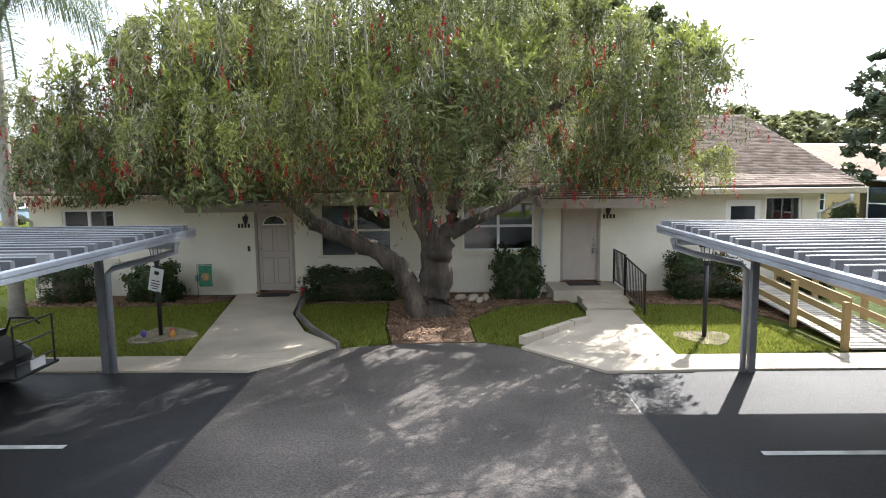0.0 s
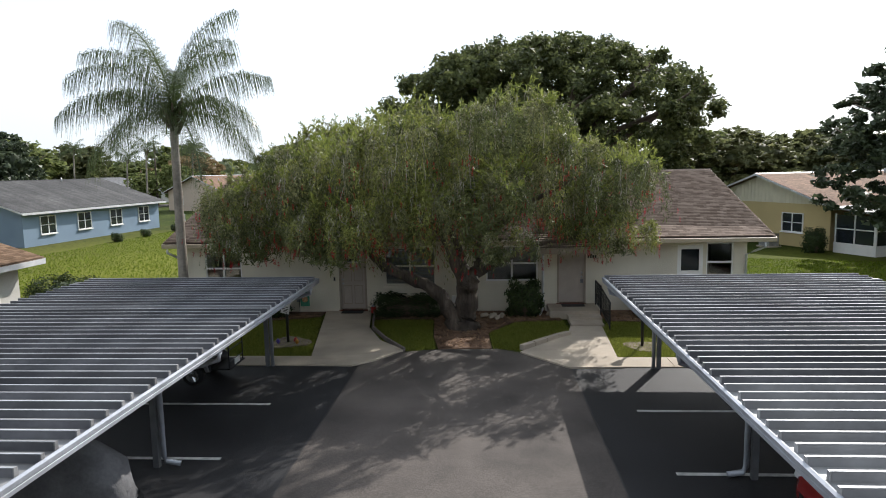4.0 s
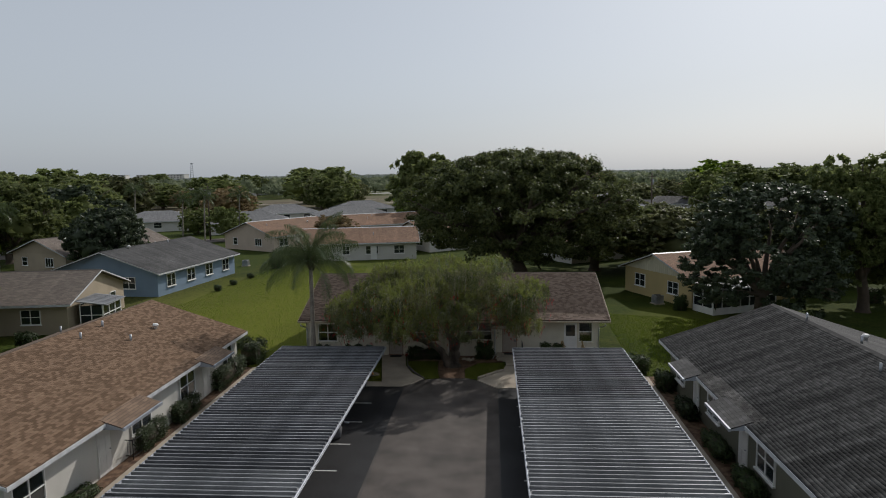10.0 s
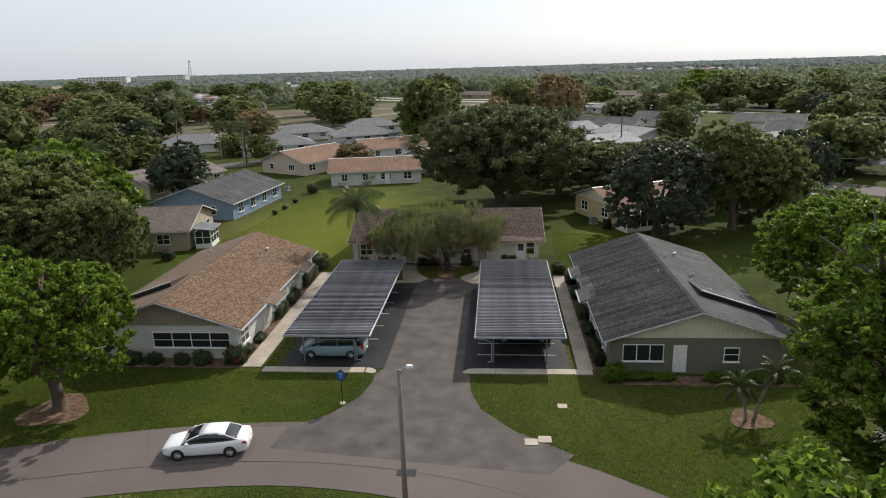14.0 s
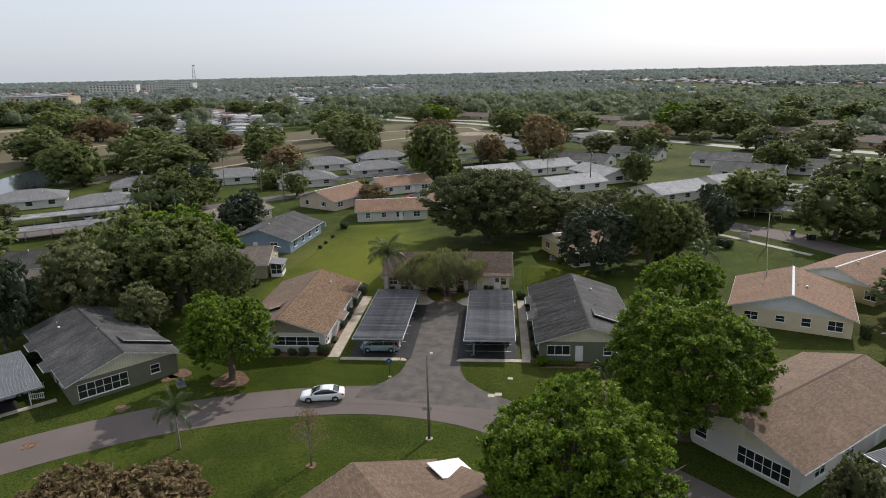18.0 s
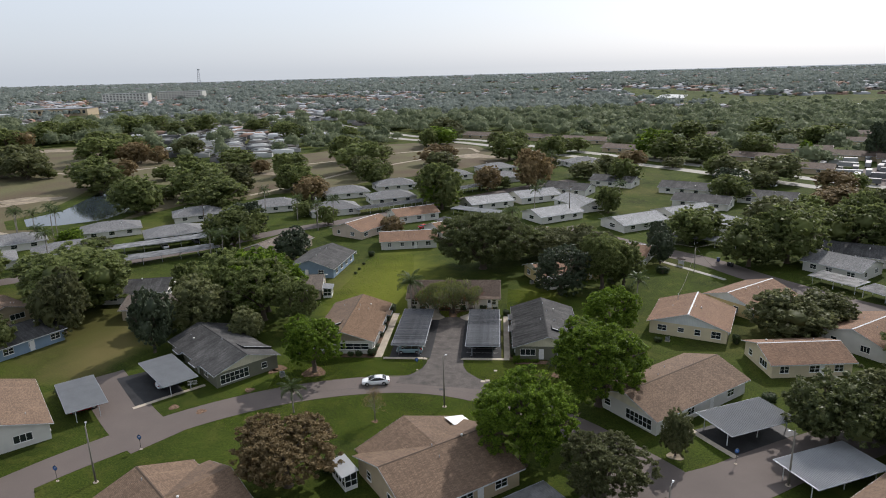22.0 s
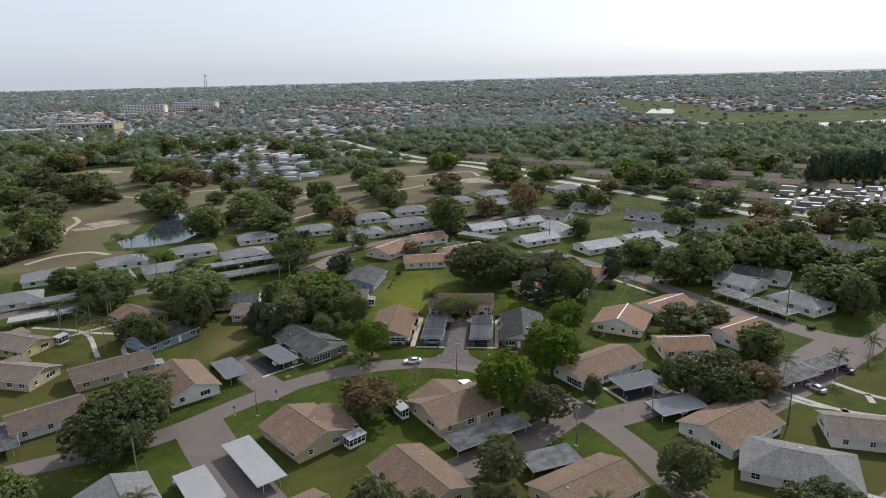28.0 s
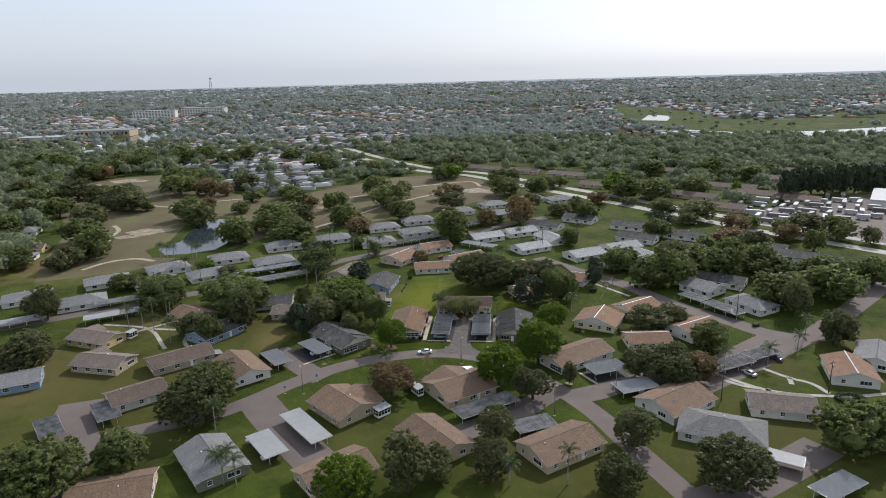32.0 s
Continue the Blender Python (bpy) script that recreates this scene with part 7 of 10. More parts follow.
def stones(name, pts, label, mat, w=0.42, d=0.14, h=0.14, part_name="block"):
    """Edging blocks laid end to end along a line."""
    root = thing(name, pose(0, 0, 0), label, "edging")
    line = [Vector(p) for p in pts]
    rng = random.Random(5)
    for a, b in zip(line, line[1:]):
        n = max(1, int((b - a).length / w))
        ang = math.degrees(math.atan2(b.y - a.y, b.x - a.x))
        for i in range(n):
            p = a.lerp(b, (i + 0.5) / n)
            ln = (b - a).length / n
            put(part_name, Geo().box(-ln / 2 + 0.012, ln / 2 - 0.012, -d / 2, d / 2, 0, h).mesh(part_name, mat), root, pose(p.x, p.y, 0.03, rng.uniform(-3, 3), rng.uniform(-2, 2), ang + rng.uniform(-2, 2)))
    return root


stones("edging", [(-8.55, -0.5), (-8.25, -2.6), (-7.6, -4.2), (-6.85, -5.3)], "weathered grey edging boards along the walk", material("edging_grey", (0.17, 0.15, 0.13), 0.9, 0.3, 4, 30, 0.3), 0.9, 0.06, 0.13, "board")
stones("edging", [(-3.5, -5.2), (-2.75, -4.35), (-1.95, -3.55)], "row of pale concrete edging blocks", M["concrete"], 0.42, 0.16, 0.15)
for x, y, s in ((-4.55, -0.95, 0.2), (-4.25, -1.05, 0.26), (-3.95, -1.0, 0.22), (-4.1, -1.3, 0.18), (-2.2, -0.7, 0.24), (-2.0, -0.55, 0.2)):
    g = Geo()
    g.tube([(-s, 0, 0.03), (-s * 0.5, 0.02, 0.05), (s * 0.4, 0, 0.055), (s, 0.03, 0.03)], [0.02, s * 0.45, s * 0.4, 0.02], 7)
    tagged(put("garden_stone", g.mesh("garden_stone", M["concrete"], True), None, pose(x, y, 0.04, 0, 0, x * 70)), "pale rounded stone lying in the mulch", "stone")

# lamp posts
LAMP_GLASS = material("lamp_glass", (0.7, 0.7, 0.68), 0.25, 0.05, 3, 20, 0.0)


def garden_lamp(x, y, h, label):
    root = thing("lamp_post", pose(x, y, 0), label, "lamp")
    put("post", Geo().tube([(0, 0, 0), (0, 0, h - 0.42)], [0.042, 0.042], 10).mesh("post", M["black_metal"], True), root)
    put("collar", Geo().tube([(0, 0, h - 0.42), (0, 0, h - 0.38), (0, 0, h - 0.34)], [0.042, 0.07, 0.05], 10).mesh("collar", M["black_metal"], True), root)
    put("lantern_glass", Geo().tube([(0, 0, h - 0.34), (0, 0, h - 0.08)], [0.075, 0.115], 8).mesh("lantern_glass", LAMP_GLASS), root)
    for k in range(8):
        a = k * math.pi / 4
        put("bar", Geo().tube([(0.08 * math.cos(a), 0.08 * math.sin(a), h - 0.34), (0.122 * math.cos(a), 0.122 * math.sin(a), h - 0.08)], [0.008, 0.008], 4).mesh("bar", M["black_metal"]), root)
    put("cap", Geo().tube([(0, 0, h - 0.08), (0, 0, h - 0.05), (0, 0, h + 0.03), (0, 0, h + 0.08)], [0.15, 0.15, 0.06, 0.01], 10).mesh("cap", M["black_metal"]), root)
    return root


lamp = garden_lamp(-10.6, -4.3, 1.92, "black lantern post with a tilted white notice")
garden_lamp(0.0, -4.8, 1.85, "black lantern post in a gravel ring")
nb = put("notice", Geo().box(-0.13, 0.13, -0.012, 0.0, -0.24, 0.24).mesh("notice", M["paint_white"]), lamp, pose(0.0, -0.06, 1.18, 8, 14, 0), "white notice board")
for i, (w, z) in enumerate(((0.09, 0.12), (0.16, -0.02), (0.18, -0.08), (0.16, -0.13), (0.12, -0.18))):
    put("print_bar", Geo().box(-w / 2, w / 2, -0.016, -0.012, z - 0.012, z + (0.06 if i == 0 else 0.006)).mesh("print_bar", M["black_metal"]), nb)
flag = thing("garden_flag", pose(-11.13, -0.45, 0.0), "small green garden flag on a black wire stand", "flag")
put("stand", Geo().tube([(-0.2, 0, 0.05), (-0.2, 0, 0.9), (-0.2, 0, 0.92), (0.2, 0, 0.92)], [0.008] * 4, 6).mesh("stand", M["black_metal"]), flag)
put("cloth", Geo().box(-0.16, 0.18, -0.004, 0.004, 0.35, 0.90).mesh("cloth", material("flag_green", (0.05, 0.22, 0.13), 0.8, 0.3, 9, 40, 0.1)), flag)
put("motif", Geo().tube([(0.01, -0.007, 0.6), (0.01, -0.004, 0.6)], [0.11, 0.11], 12).mesh("motif", material("flag_motif", (0.45, 0.25, 0.12), 0.8, 0.4, 15)), flag)
for x, y, c in ((-10.85, -4.5, (0.12, 0.08, 0.35)), (-10.35, -4.35, (0.55, 0.06, 0.04)), (-10.25, -4.55, (0.6, 0.3, 0.05))):
    o = thing("garden_ornament", pose(x, y, 0.05), "small painted ornament in the pebbles round a lamp", "ornament", "ornaments round the lamp")
    put("body", Geo().tube([(0, 0, 0), (0, 0, 0.06), (0, 0, 0.12), (0, 0, 0.16)], [0.02, 0.06, 0.05, 0.01], 9).mesh("body", material("ornament", c, 0.4, 0.1), True), o)


# ---- the weeping bottlebrush ----
def weeping_tree():
    rng = np.random.default_rng(21)
    root = thing("weeping_tree", pose(0, 0, 0), "old weeping bottlebrush tree with red flower spikes", "tree")
    g = Geo()

    def wavy(pts, rad, n=5, sides=12):
        out, rr = [], []
        for i in range(len(pts) - 1):
            for k in range(n):
                t = k / n
                out.append(Vector(pts[i]).lerp(Vector(pts[i + 1]), t) + Vector(rng.normal(size=3) * 0.025))
                rr.append((rad[i] * (1 - t) + rad[i + 1] * t) * (1 + 0.07 * math.sin(7 * (i + t))))
        g.tube(out + [pts[-1]], rr + [rad[-1]], sides)

    B = (-5.2, -2.6)
    wavy([(B[0], B[1], -0.05), (B[0] - 0.02, B[1], 0.25), (B[0] + 0.05, B[1], 0.9), (B[0] + 0.1, B[1], 1.5), (B[0] - 0.25, B[1] + 0.1, 2.3), (B[0] - 0.7, B[1] + 0.2, 3.4), (B[0] - 0.9, B[1] + 0.4, 4.6)], [0.50, 0.40, 0.36, 0.34, 0.24, 0.17, 0.08])
    wavy([(B[0] + 0.1, B[1], 1.35), (B[0] + 0.45, B[1] - 0.1, 2.0), (B[0] + 0.55, B[1], 3.0), (B[0] + 0.9, B[1] + 0.3, 4.6)], [0.27, 0.2, 0.15, 0.06])
    wavy([(B[0] + 0.4, B[1] - 0.1, 1.9), (B[0] + 1.1, B[1] - 0.2, 2.25), (B[0] + 2.2, B[1] + 0.1, 2.75), (B[0] + 3.8, B[1] + 0.3, 3.0), (B[0] + 5.2, B[1] + 0.3, 3.5)], [0.17, 0.12, 0.09, 0.065, 0.03])
    wavy([(B[0] - 0.25, B[1] - 0.1, 0.1), (B[0] - 0.5, B[1] - 0.15, 0.7), (B[0] - 0.75, B[1] - 0.15, 1.2), (B[0] - 1.7, B[1] - 0.2, 1.75), (B[0] - 2.6, B[1] - 0.2, 2.15), (B[0] - 3.3, B[1] - 0.1, 2.9), (B[0] - 5.0, B[1], 3.9), (B[0] - 6.5, B[1], 4.5)], [0.3, 0.24, 0.22, 0.19, 0.16, 0.13, 0.09, 0.04])
    wavy([(B[0] - 0.5, B[1] + 0.15, 3.0), (B[0] - 1.8, B[1] + 1.2, 3.9), (B[0] - 3.2, B[1] + 2.2, 4.8)], [0.13, 0.09, 0.04])
    wavy([(B[0] - 0.1, B[1] + 0.1, 2.4), (B[0] - 0.4, B[1] - 1.5, 3.6), (B[0] - 0.6, B[1] - 3.0, 4.7)], [0.13, 0.09, 0.04])
    wavy([(B[0] + 0.6, B[1], 3.0), (B[0] + 2.0, B[1] - 1.4, 4.2), (B[0] + 3.2, B[1] - 2.2, 4.9)], [0.12, 0.08, 0.03])
    put("trunk", g.mesh("trunk", M["bark_ridged"], True, fix=False), root)
    # mops: clusters from which the strands hang, at several heights, uneven, with hollows between
    mops = []
    while len(mops) < 31:
        best = None
        for _ in range(14):
            a, rho = rng.uniform(0, 2 * math.pi), rng.uniform(0.0, 1.0) ** 0.5
            x, y = -5.85 + 6.65 * rho * math.cos(a), -2.6 + 4.3 * rho * math.sin(a)
            gap = min([math.hypot(x - q[0], y - q[1]) for q in mops] or [9])
            if best is None or gap > best[0]:
                best = (gap, x, y, rho)
        gap, x, y, rho = best
        z = 3.75 + 2.55 * math.sqrt(max(0.0, 1 - 0.97 * rho ** 2.2)) + rng.normal() * 0.38 - 0.25 * max(0.0, -10.2 - x)
        mops.append((x, y, z, rng.uniform(0.8, 1.45), rng.uniform(0.75, 1.1)))
    for q in list(mops):
        mops.append((q[0] + rng.normal() * 0.35, q[1] + rng.normal() * 0.35, max(3.1, q[2] - rng.uniform(1.3, 2.1)), q[3] * 0.8, q[4]))
    mops = np.array(mops)
    n = 19000
    nb = n // 9
    kb = rng.choice(len(mops), nb, p=mops[:, 3] ** 2 / (mops[:, 3] ** 2).sum())
    db = rng.normal(size=(nb, 3))
    db[:, 2] = np.abs(db[:, 2]) * 0.8
    db /= np.linalg.norm(db, axis=1, keepdims=True)
    ob = mops[kb, :3] + db * mops[kb, 3:4] * rng.uniform(0.75, 1.0, nb)[:, None] * np.array([1, 1, 0.7])
    # tresses: strands that hang together
    tr = rng.integers(0, nb, n)
    k, d = kb[tr], db[tr]
    o = ob[tr] + rng.normal(size=(n, 3)) * np.array([0.06, 0.06, 0.05])
    out = d.copy()
    out[:, 2] = 0
    out += rng.normal(size=out.shape) * np.array([0.1, 0.1, 0])
    reach = rng.uniform(0.1, 0.38, nb)[tr]
    fall = rng.uniform(0.5, 1.15, nb)[tr] * mops[k, 4] * rng.uniform(0.6, 1.0, n)
    hub = np.hypot(o[:, 0] + 5.2, o[:, 1] + 2.6)
    floor_z = np.where(hub < 3.4, rng.uniform(2.05, 2.7, nb)[tr], rng.uniform(2.6, 3.3, nb)[tr]) + 0.25 * np.sin(1.3 * o[:, 0] + o[:, 1]) + np.where(o[:, 0] < -8.6, 0.5, 0.0) + np.where((o[:, 0] > -4.2) & (o[:, 0] < -2.2), 0.6, 0.0)
    drop = np.maximum(0.3, o[:, 2] - floor_z)
    fall = np.where((rng.uniform(size=nb) < 0.22)[tr], drop * rng.uniform(0.6, 1.0, n), np.minimum(fall, drop))
    # leaves that fill the inside of each mop, their darker colour painted in as shade
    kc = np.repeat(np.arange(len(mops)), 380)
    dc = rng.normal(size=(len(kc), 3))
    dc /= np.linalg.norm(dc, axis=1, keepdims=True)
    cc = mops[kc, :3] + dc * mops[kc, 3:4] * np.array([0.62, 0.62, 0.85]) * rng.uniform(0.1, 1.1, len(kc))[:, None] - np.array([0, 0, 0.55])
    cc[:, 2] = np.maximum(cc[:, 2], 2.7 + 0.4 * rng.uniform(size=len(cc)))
    put("inner_leaves", raw_mesh("inner_leaves", *leaf_faces(rng, cc, dc, 0.1, 0.2, 1.0), LEAF["weeping_shade"]), root)
    m = 27
    t = np.linspace(0.04, 1, m)
    pts = o[:, None] + out[:, None] * (reach[:, None] * (1 - (1 - t) ** 2))[..., None] + np.array([0, 0, 1.0]) * (0.3 * np.sin(math.pi * t)[None] - fall[:, None] * t[None] ** 1.8)[..., None]
    pts = pts + rng.normal(size=pts.shape) * 0.035

    def leaves_on(c, along, stiff, lo, hi, wide):
        a = along * stiff + rng.normal(size=c.shape) * 0.34
        a /= np.linalg.norm(a, axis=1, keepdims=True)
        b = np.cross(a, rng.normal(size=c.shape))
        b /= np.linalg.norm(b, axis=1, keepdims=True) + 1e-9
        s = rng.uniform(lo, hi, len(c))[:, None]
        v = np.stack([c, c + a * s + b * s * wide, c + 2 * a * s, c + a * s - b * s * wide], 1).reshape(-1, 3)
        return v, np.arange(len(v)).reshape(-1, 4)

    step = np.diff(pts, axis=1, append=pts[:, -1:] + np.array([0, 0, -0.05]))
    keep = (rng.uniform(size=(n, m)) < 0.45 + 0.6 * t[None]).ravel()
    along = step.reshape(-1, 3)
    along = along / (np.linalg.norm(along, axis=1, keepdims=True) + 1e-9)
    # the tresses differ: grey-olive old growth, dark green ones, yellow-green ones; upper ones painted lighter as
    # sunlit
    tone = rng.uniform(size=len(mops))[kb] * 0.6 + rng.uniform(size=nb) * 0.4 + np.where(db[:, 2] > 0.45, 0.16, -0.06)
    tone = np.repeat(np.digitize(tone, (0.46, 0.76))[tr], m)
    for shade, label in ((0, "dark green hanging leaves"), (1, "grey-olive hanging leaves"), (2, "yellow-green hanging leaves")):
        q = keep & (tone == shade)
        put("leaves", raw_mesh("leaves", *leaves_on(pts.reshape(-1, 3)[q], along[q], 1.0, 0.036, 0.068, 0.21), LEAF[("weeping_dark", "weeping", "weeping_yellow_lit")[shade]]), root, label=label)
    # fresh shoots on the upper side, whose bright colour also paints the tops' highlight
    top = rng.choice(n, 4200, replace=False)
    top = top[(d[top, 2] > 0.35) & (pts[top, 3, 2] > 3.6)]
    c0 = np.repeat(pts[top, 3], 14, axis=0)
    lift = np.repeat(rng.normal(size=(len(top), 3)) * 0.5 + np.array([0, -0.1, 0.55]), 14, axis=0)
    lift /= np.linalg.norm(lift, axis=1, keepdims=True)
    c0 = c0 + lift * rng.uniform(0, 0.4, len(c0))[:, None]
    put("young_shoot", raw_mesh("young_shoot", *leaves_on(c0, lift, 0.8, 0.05, 0.085, 0.26), LEAF["shoot"]), root, label="fresh yellow-green shoots")
    # bare arching twigs
    pick = rng.choice(n, 3600, replace=False)
    tw = pts[pick][:, :19:3] + np.array([0, 0, 0.03])
    w = np.array([0.005, 0.0, 0.0])
    q0, q1 = tw[:, :-1], tw[:, 1:]
    v = np.stack([q0 - w, q0 + w, q1 + w, q1 - w], 2).reshape(-1, 3)
    put("twig", raw_mesh("twig", v, np.arange(len(v)).reshape(-1, 4), LEAF["twig"]), root)
    # red flower spikes
    pick = rng.choice(np.flatnonzero(pts[:, -4, 2] < 5.8), 2100, replace=False)
    f0 = pts[pick, -1] + out[pick] * 0.28
    V = []
    for p in f0:
        for j in range(26):
            h = np.array([0, 0, -0.15 * rng.uniform()])
            dd = rng.normal(size=3)
            dd[2] *= 0.4
            dd /= np.linalg.norm(dd)
            e = np.cross(dd, (0, 0, 1)) * 0.012
            V += [p + h - e, p + h + e, p + h + dd * 0.036 + e, p + h + dd * 0.036 - e]
    V = np.array(V)
    put("flower_spike", raw_mesh("flower_spike", V, np.arange(len(V)).reshape(-1, 4), LEAF["flower"]), root)
    return root


M["bark_ridged"] = material("bark_ridged", (0.07, 0.053, 0.042), 0.95, 0.5, 3.0, 14, 1.0, coat=(0.17, 0.135, 0.105))
bn, bl = M["bark_ridged"].node_tree.nodes, M["bark_ridged"].node_tree.links
bark_map = bn.new("ShaderNodeMapping")
bark_map.inputs["Scale"].default_value = (1.0, 1.0, 0.16)
bl.new(next(q for q in bn if q.type == "TEX_COORD").outputs["Object"], bark_map.inputs[0])
for q in [q for q in bn if q.type == "TEX_NOISE"]:
    bl.new(bark_map.outputs[0], q.inputs["Vector"])
for q in [q for q in bn if q.type == "BUMP"]:
    q.inputs["Distance"].default_value = 0.09
weeping_tree()


# ---- cars, poles, signs ----
CAR_GLASS = glass_material("car_glass", (0.012, 0.014, 0.016), 0.04)
CHROME = material("alloy", (0.6, 0.61, 0.62), 0.25, 0.1, 5, 30, 0.0, metal=0.9)
LAMP_RED, LAMP_CLEAR = glass_material("lamp_red", (0.35, 0.01, 0.01), 0.15), glass_material("lamp_clear", (0.6, 0.62, 0.63), 0.1)
TYRE = Geo().tube([(0, -0.1, 0), (0, -0.085, 0), (0, 0.085, 0), (0, 0.1, 0)], [0.27, 0.32, 0.32, 0.27], 20).mesh("tyre", M["rubber"], True)
RIM = Geo().tube([(0, -0.108, 0), (0, -0.06, 0)], [0.2, 0.2], 16)
for k in range(6):
    a = k * math.pi / 3
    RIM.tube([(0.03 * math.cos(a), -0.115, 0.03 * math.sin(a)), (0.19 * math.cos(a), -0.115, 0.19 * math.sin(a))], [0.03, 0.025], 5)
RIM = RIM.mesh("rim", CHROME)
PAINT = {}


def paint(c):
    if c not in PAINT:
        PAINT[c] = material("car_paint", c, 0.22, 0.03, 1, 10, 0.0, spec=0.6)
    return PAINT[c]


def loft(rings, mat, name, smooth=True):
    """A skin over cross-sections of equal count."""
    g, n = Geo(), len(rings[0])
    g.v = [p for r in rings for p in r]
    for i in range(len(rings) - 1):
        for j in range(n):
            g.f.append((i * n + j, i * n + (j + 1) % n, (i + 1) * n + (j + 1) % n, (i + 1) * n + j))
    g.f += [tuple(range(n)), tuple((len(rings) - 1) * n + j for j in range(n))]
    g.uv = [[(0.0, 0.0)] * len(f) for f in g.f]
    return g.mesh(name, mat, smooth)


CAR_MESHES = {}


def car_shapes(van, colour):
    """Body, roof and glass skins of one kind of car, nose towards +x."""
    L, W, H = (5.1, 1.95, 1.75) if van else (4.85, 1.83, 1.46)
    belt = 1.04 if van else 0.95
    # lower body: along the car, half width, underside and deck height
    st = [(-0.5, 0.70, 0.40, 0.78), (-0.49, 0.86, 0.32, 0.95), (-0.465, 0.94, 0.27, 1.06 if not van else 1.0), (-0.40, 0.985, 0.22, 1.08 if not van else 1.0), (-0.3, 1.0, 0.2, 1.04), (-0.15, 1.0, 0.18, 1.0), (0.05, 1.0, 0.18, 0.99), (0.2, 0.995, 0.18, 0.98), (0.3, 0.985, 0.2, 0.94), (0.4, 0.95, 0.22, 0.86), (0.455, 0.88, 0.24, 0.79), (0.485, 0.76, 0.27, 0.70), (0.5, 0.58, 0.33, 0.58)]
    rings = []
    for u, w, z0, zt in st:
        hw, top = W / 2 * w, belt * zt
        half = [(hw * 0.88, z0), (hw * 0.97, z0 + 0.10), (hw, z0 + (top - z0) * 0.45), (hw * 0.985, z0 + (top - z0) * 0.72), (hw * 0.93, top - 0.035), (hw * 0.80, top), (hw * 0.4, top + 0.02)]
        rings.append([(u * L, -a, b) for a, b in half] + [(u * L, a, b) for a, b in reversed(half)])
    body = loft(rings, paint(colour), "body")
    # glass: an arched shell from the tail of the rear window to the foot of the windscreen
    arch = [(-0.475, 0.0, 0.84), (-0.46, 0.55, 0.82), (-0.43, 0.9, 0.79), (-0.38, 1.0, 0.77), (-0.1, 1.03, 0.77), (0.06, 0.97, 0.77), (0.18, 0.62, 0.80), (0.31, 0.0, 0.86)] if van else [(-0.40, 0.0, 0.80), (-0.33, 0.42, 0.76), (-0.25, 0.8, 0.71), (-0.17, 0.97, 0.685), (-0.04, 1.02, 0.68), (0.05, 0.93, 0.69), (0.14, 0.60, 0.74), (0.255, 0.0, 0.84)]
    zb, rise = belt - 0.05, H - belt - 0.02

    def shell(u, k, w, grow=0.0):
        hw, z = W / 2 * w + grow, zb + 0.06 + rise * k + grow
        foot = W / 2 * 0.885 + grow
        return [(u * L, -foot, zb), (u * L, -foot + (foot - hw) * 0.45, zb + (z - zb) * 0.5), (u * L, -hw - 0.02, z - 0.07 * k), (u * L, -hw * 0.85, z - 0.01 * k), (u * L, 0, z + 0.025 * k), (u * L, hw * 0.85, z - 0.01 * k), (u * L, hw + 0.02, z - 0.07 * k), (u * L, foot - (foot - hw) * 0.45, zb + (z - zb) * 0.5), (u * L, foot, zb)]
    glass = loft([shell(*q) for q in arch], CAR_GLASS, "glass")
    lid = [q for q in arch if q[1] > (0.85 if van else 0.78)]
    cap = []
    for u, k, w in lid:
        p = shell(u, k, w, 0.012)
        cap.append([p[2], p[3], p[4], p[5], p[6], (p[6][0], p[6][1] - 0.02, p[6][2] - 0.03), (p[4][0], 0.0, p[4][2] - 0.05), (p[2][0], p[2][1] + 0.02, p[2][2] - 0.03)])
    roof = loft(cap, paint(colour), "roof")

    def rail(k0, k1, s):
        """A painted pillar between two of the arch's stations, down one edge of the glass."""
        pts = []
        for q in arch[k0:k1 + 1]:
            p = shell(*q, 0.004)[2 if s < 0 else 6]
            pts.append((p[0], p[1], max(p[2], zb + 0.02)))
        return Geo().tube(pts, [0.038] * len(pts), 6).mesh("pillar", paint(colour), True)
    posts = [rail(a, b, s) for s in (-1, 1) for a, b in ((0, 3), (len(arch) - 3, len(arch) - 1))]
    mid = arch[4]
    for s in (-1, 1):
        p = shell(*mid, 0.004)
        a, b, c = (p[0], p[1], p[2]) if s < 0 else (p[8], p[7], p[6])
        posts.append(Geo().tube([a, b, c], [0.035] * 3, 6).mesh("pillar", CAR_GLASS if not van else paint(colour), True))
    return L, W, belt, body, glass, roof, posts


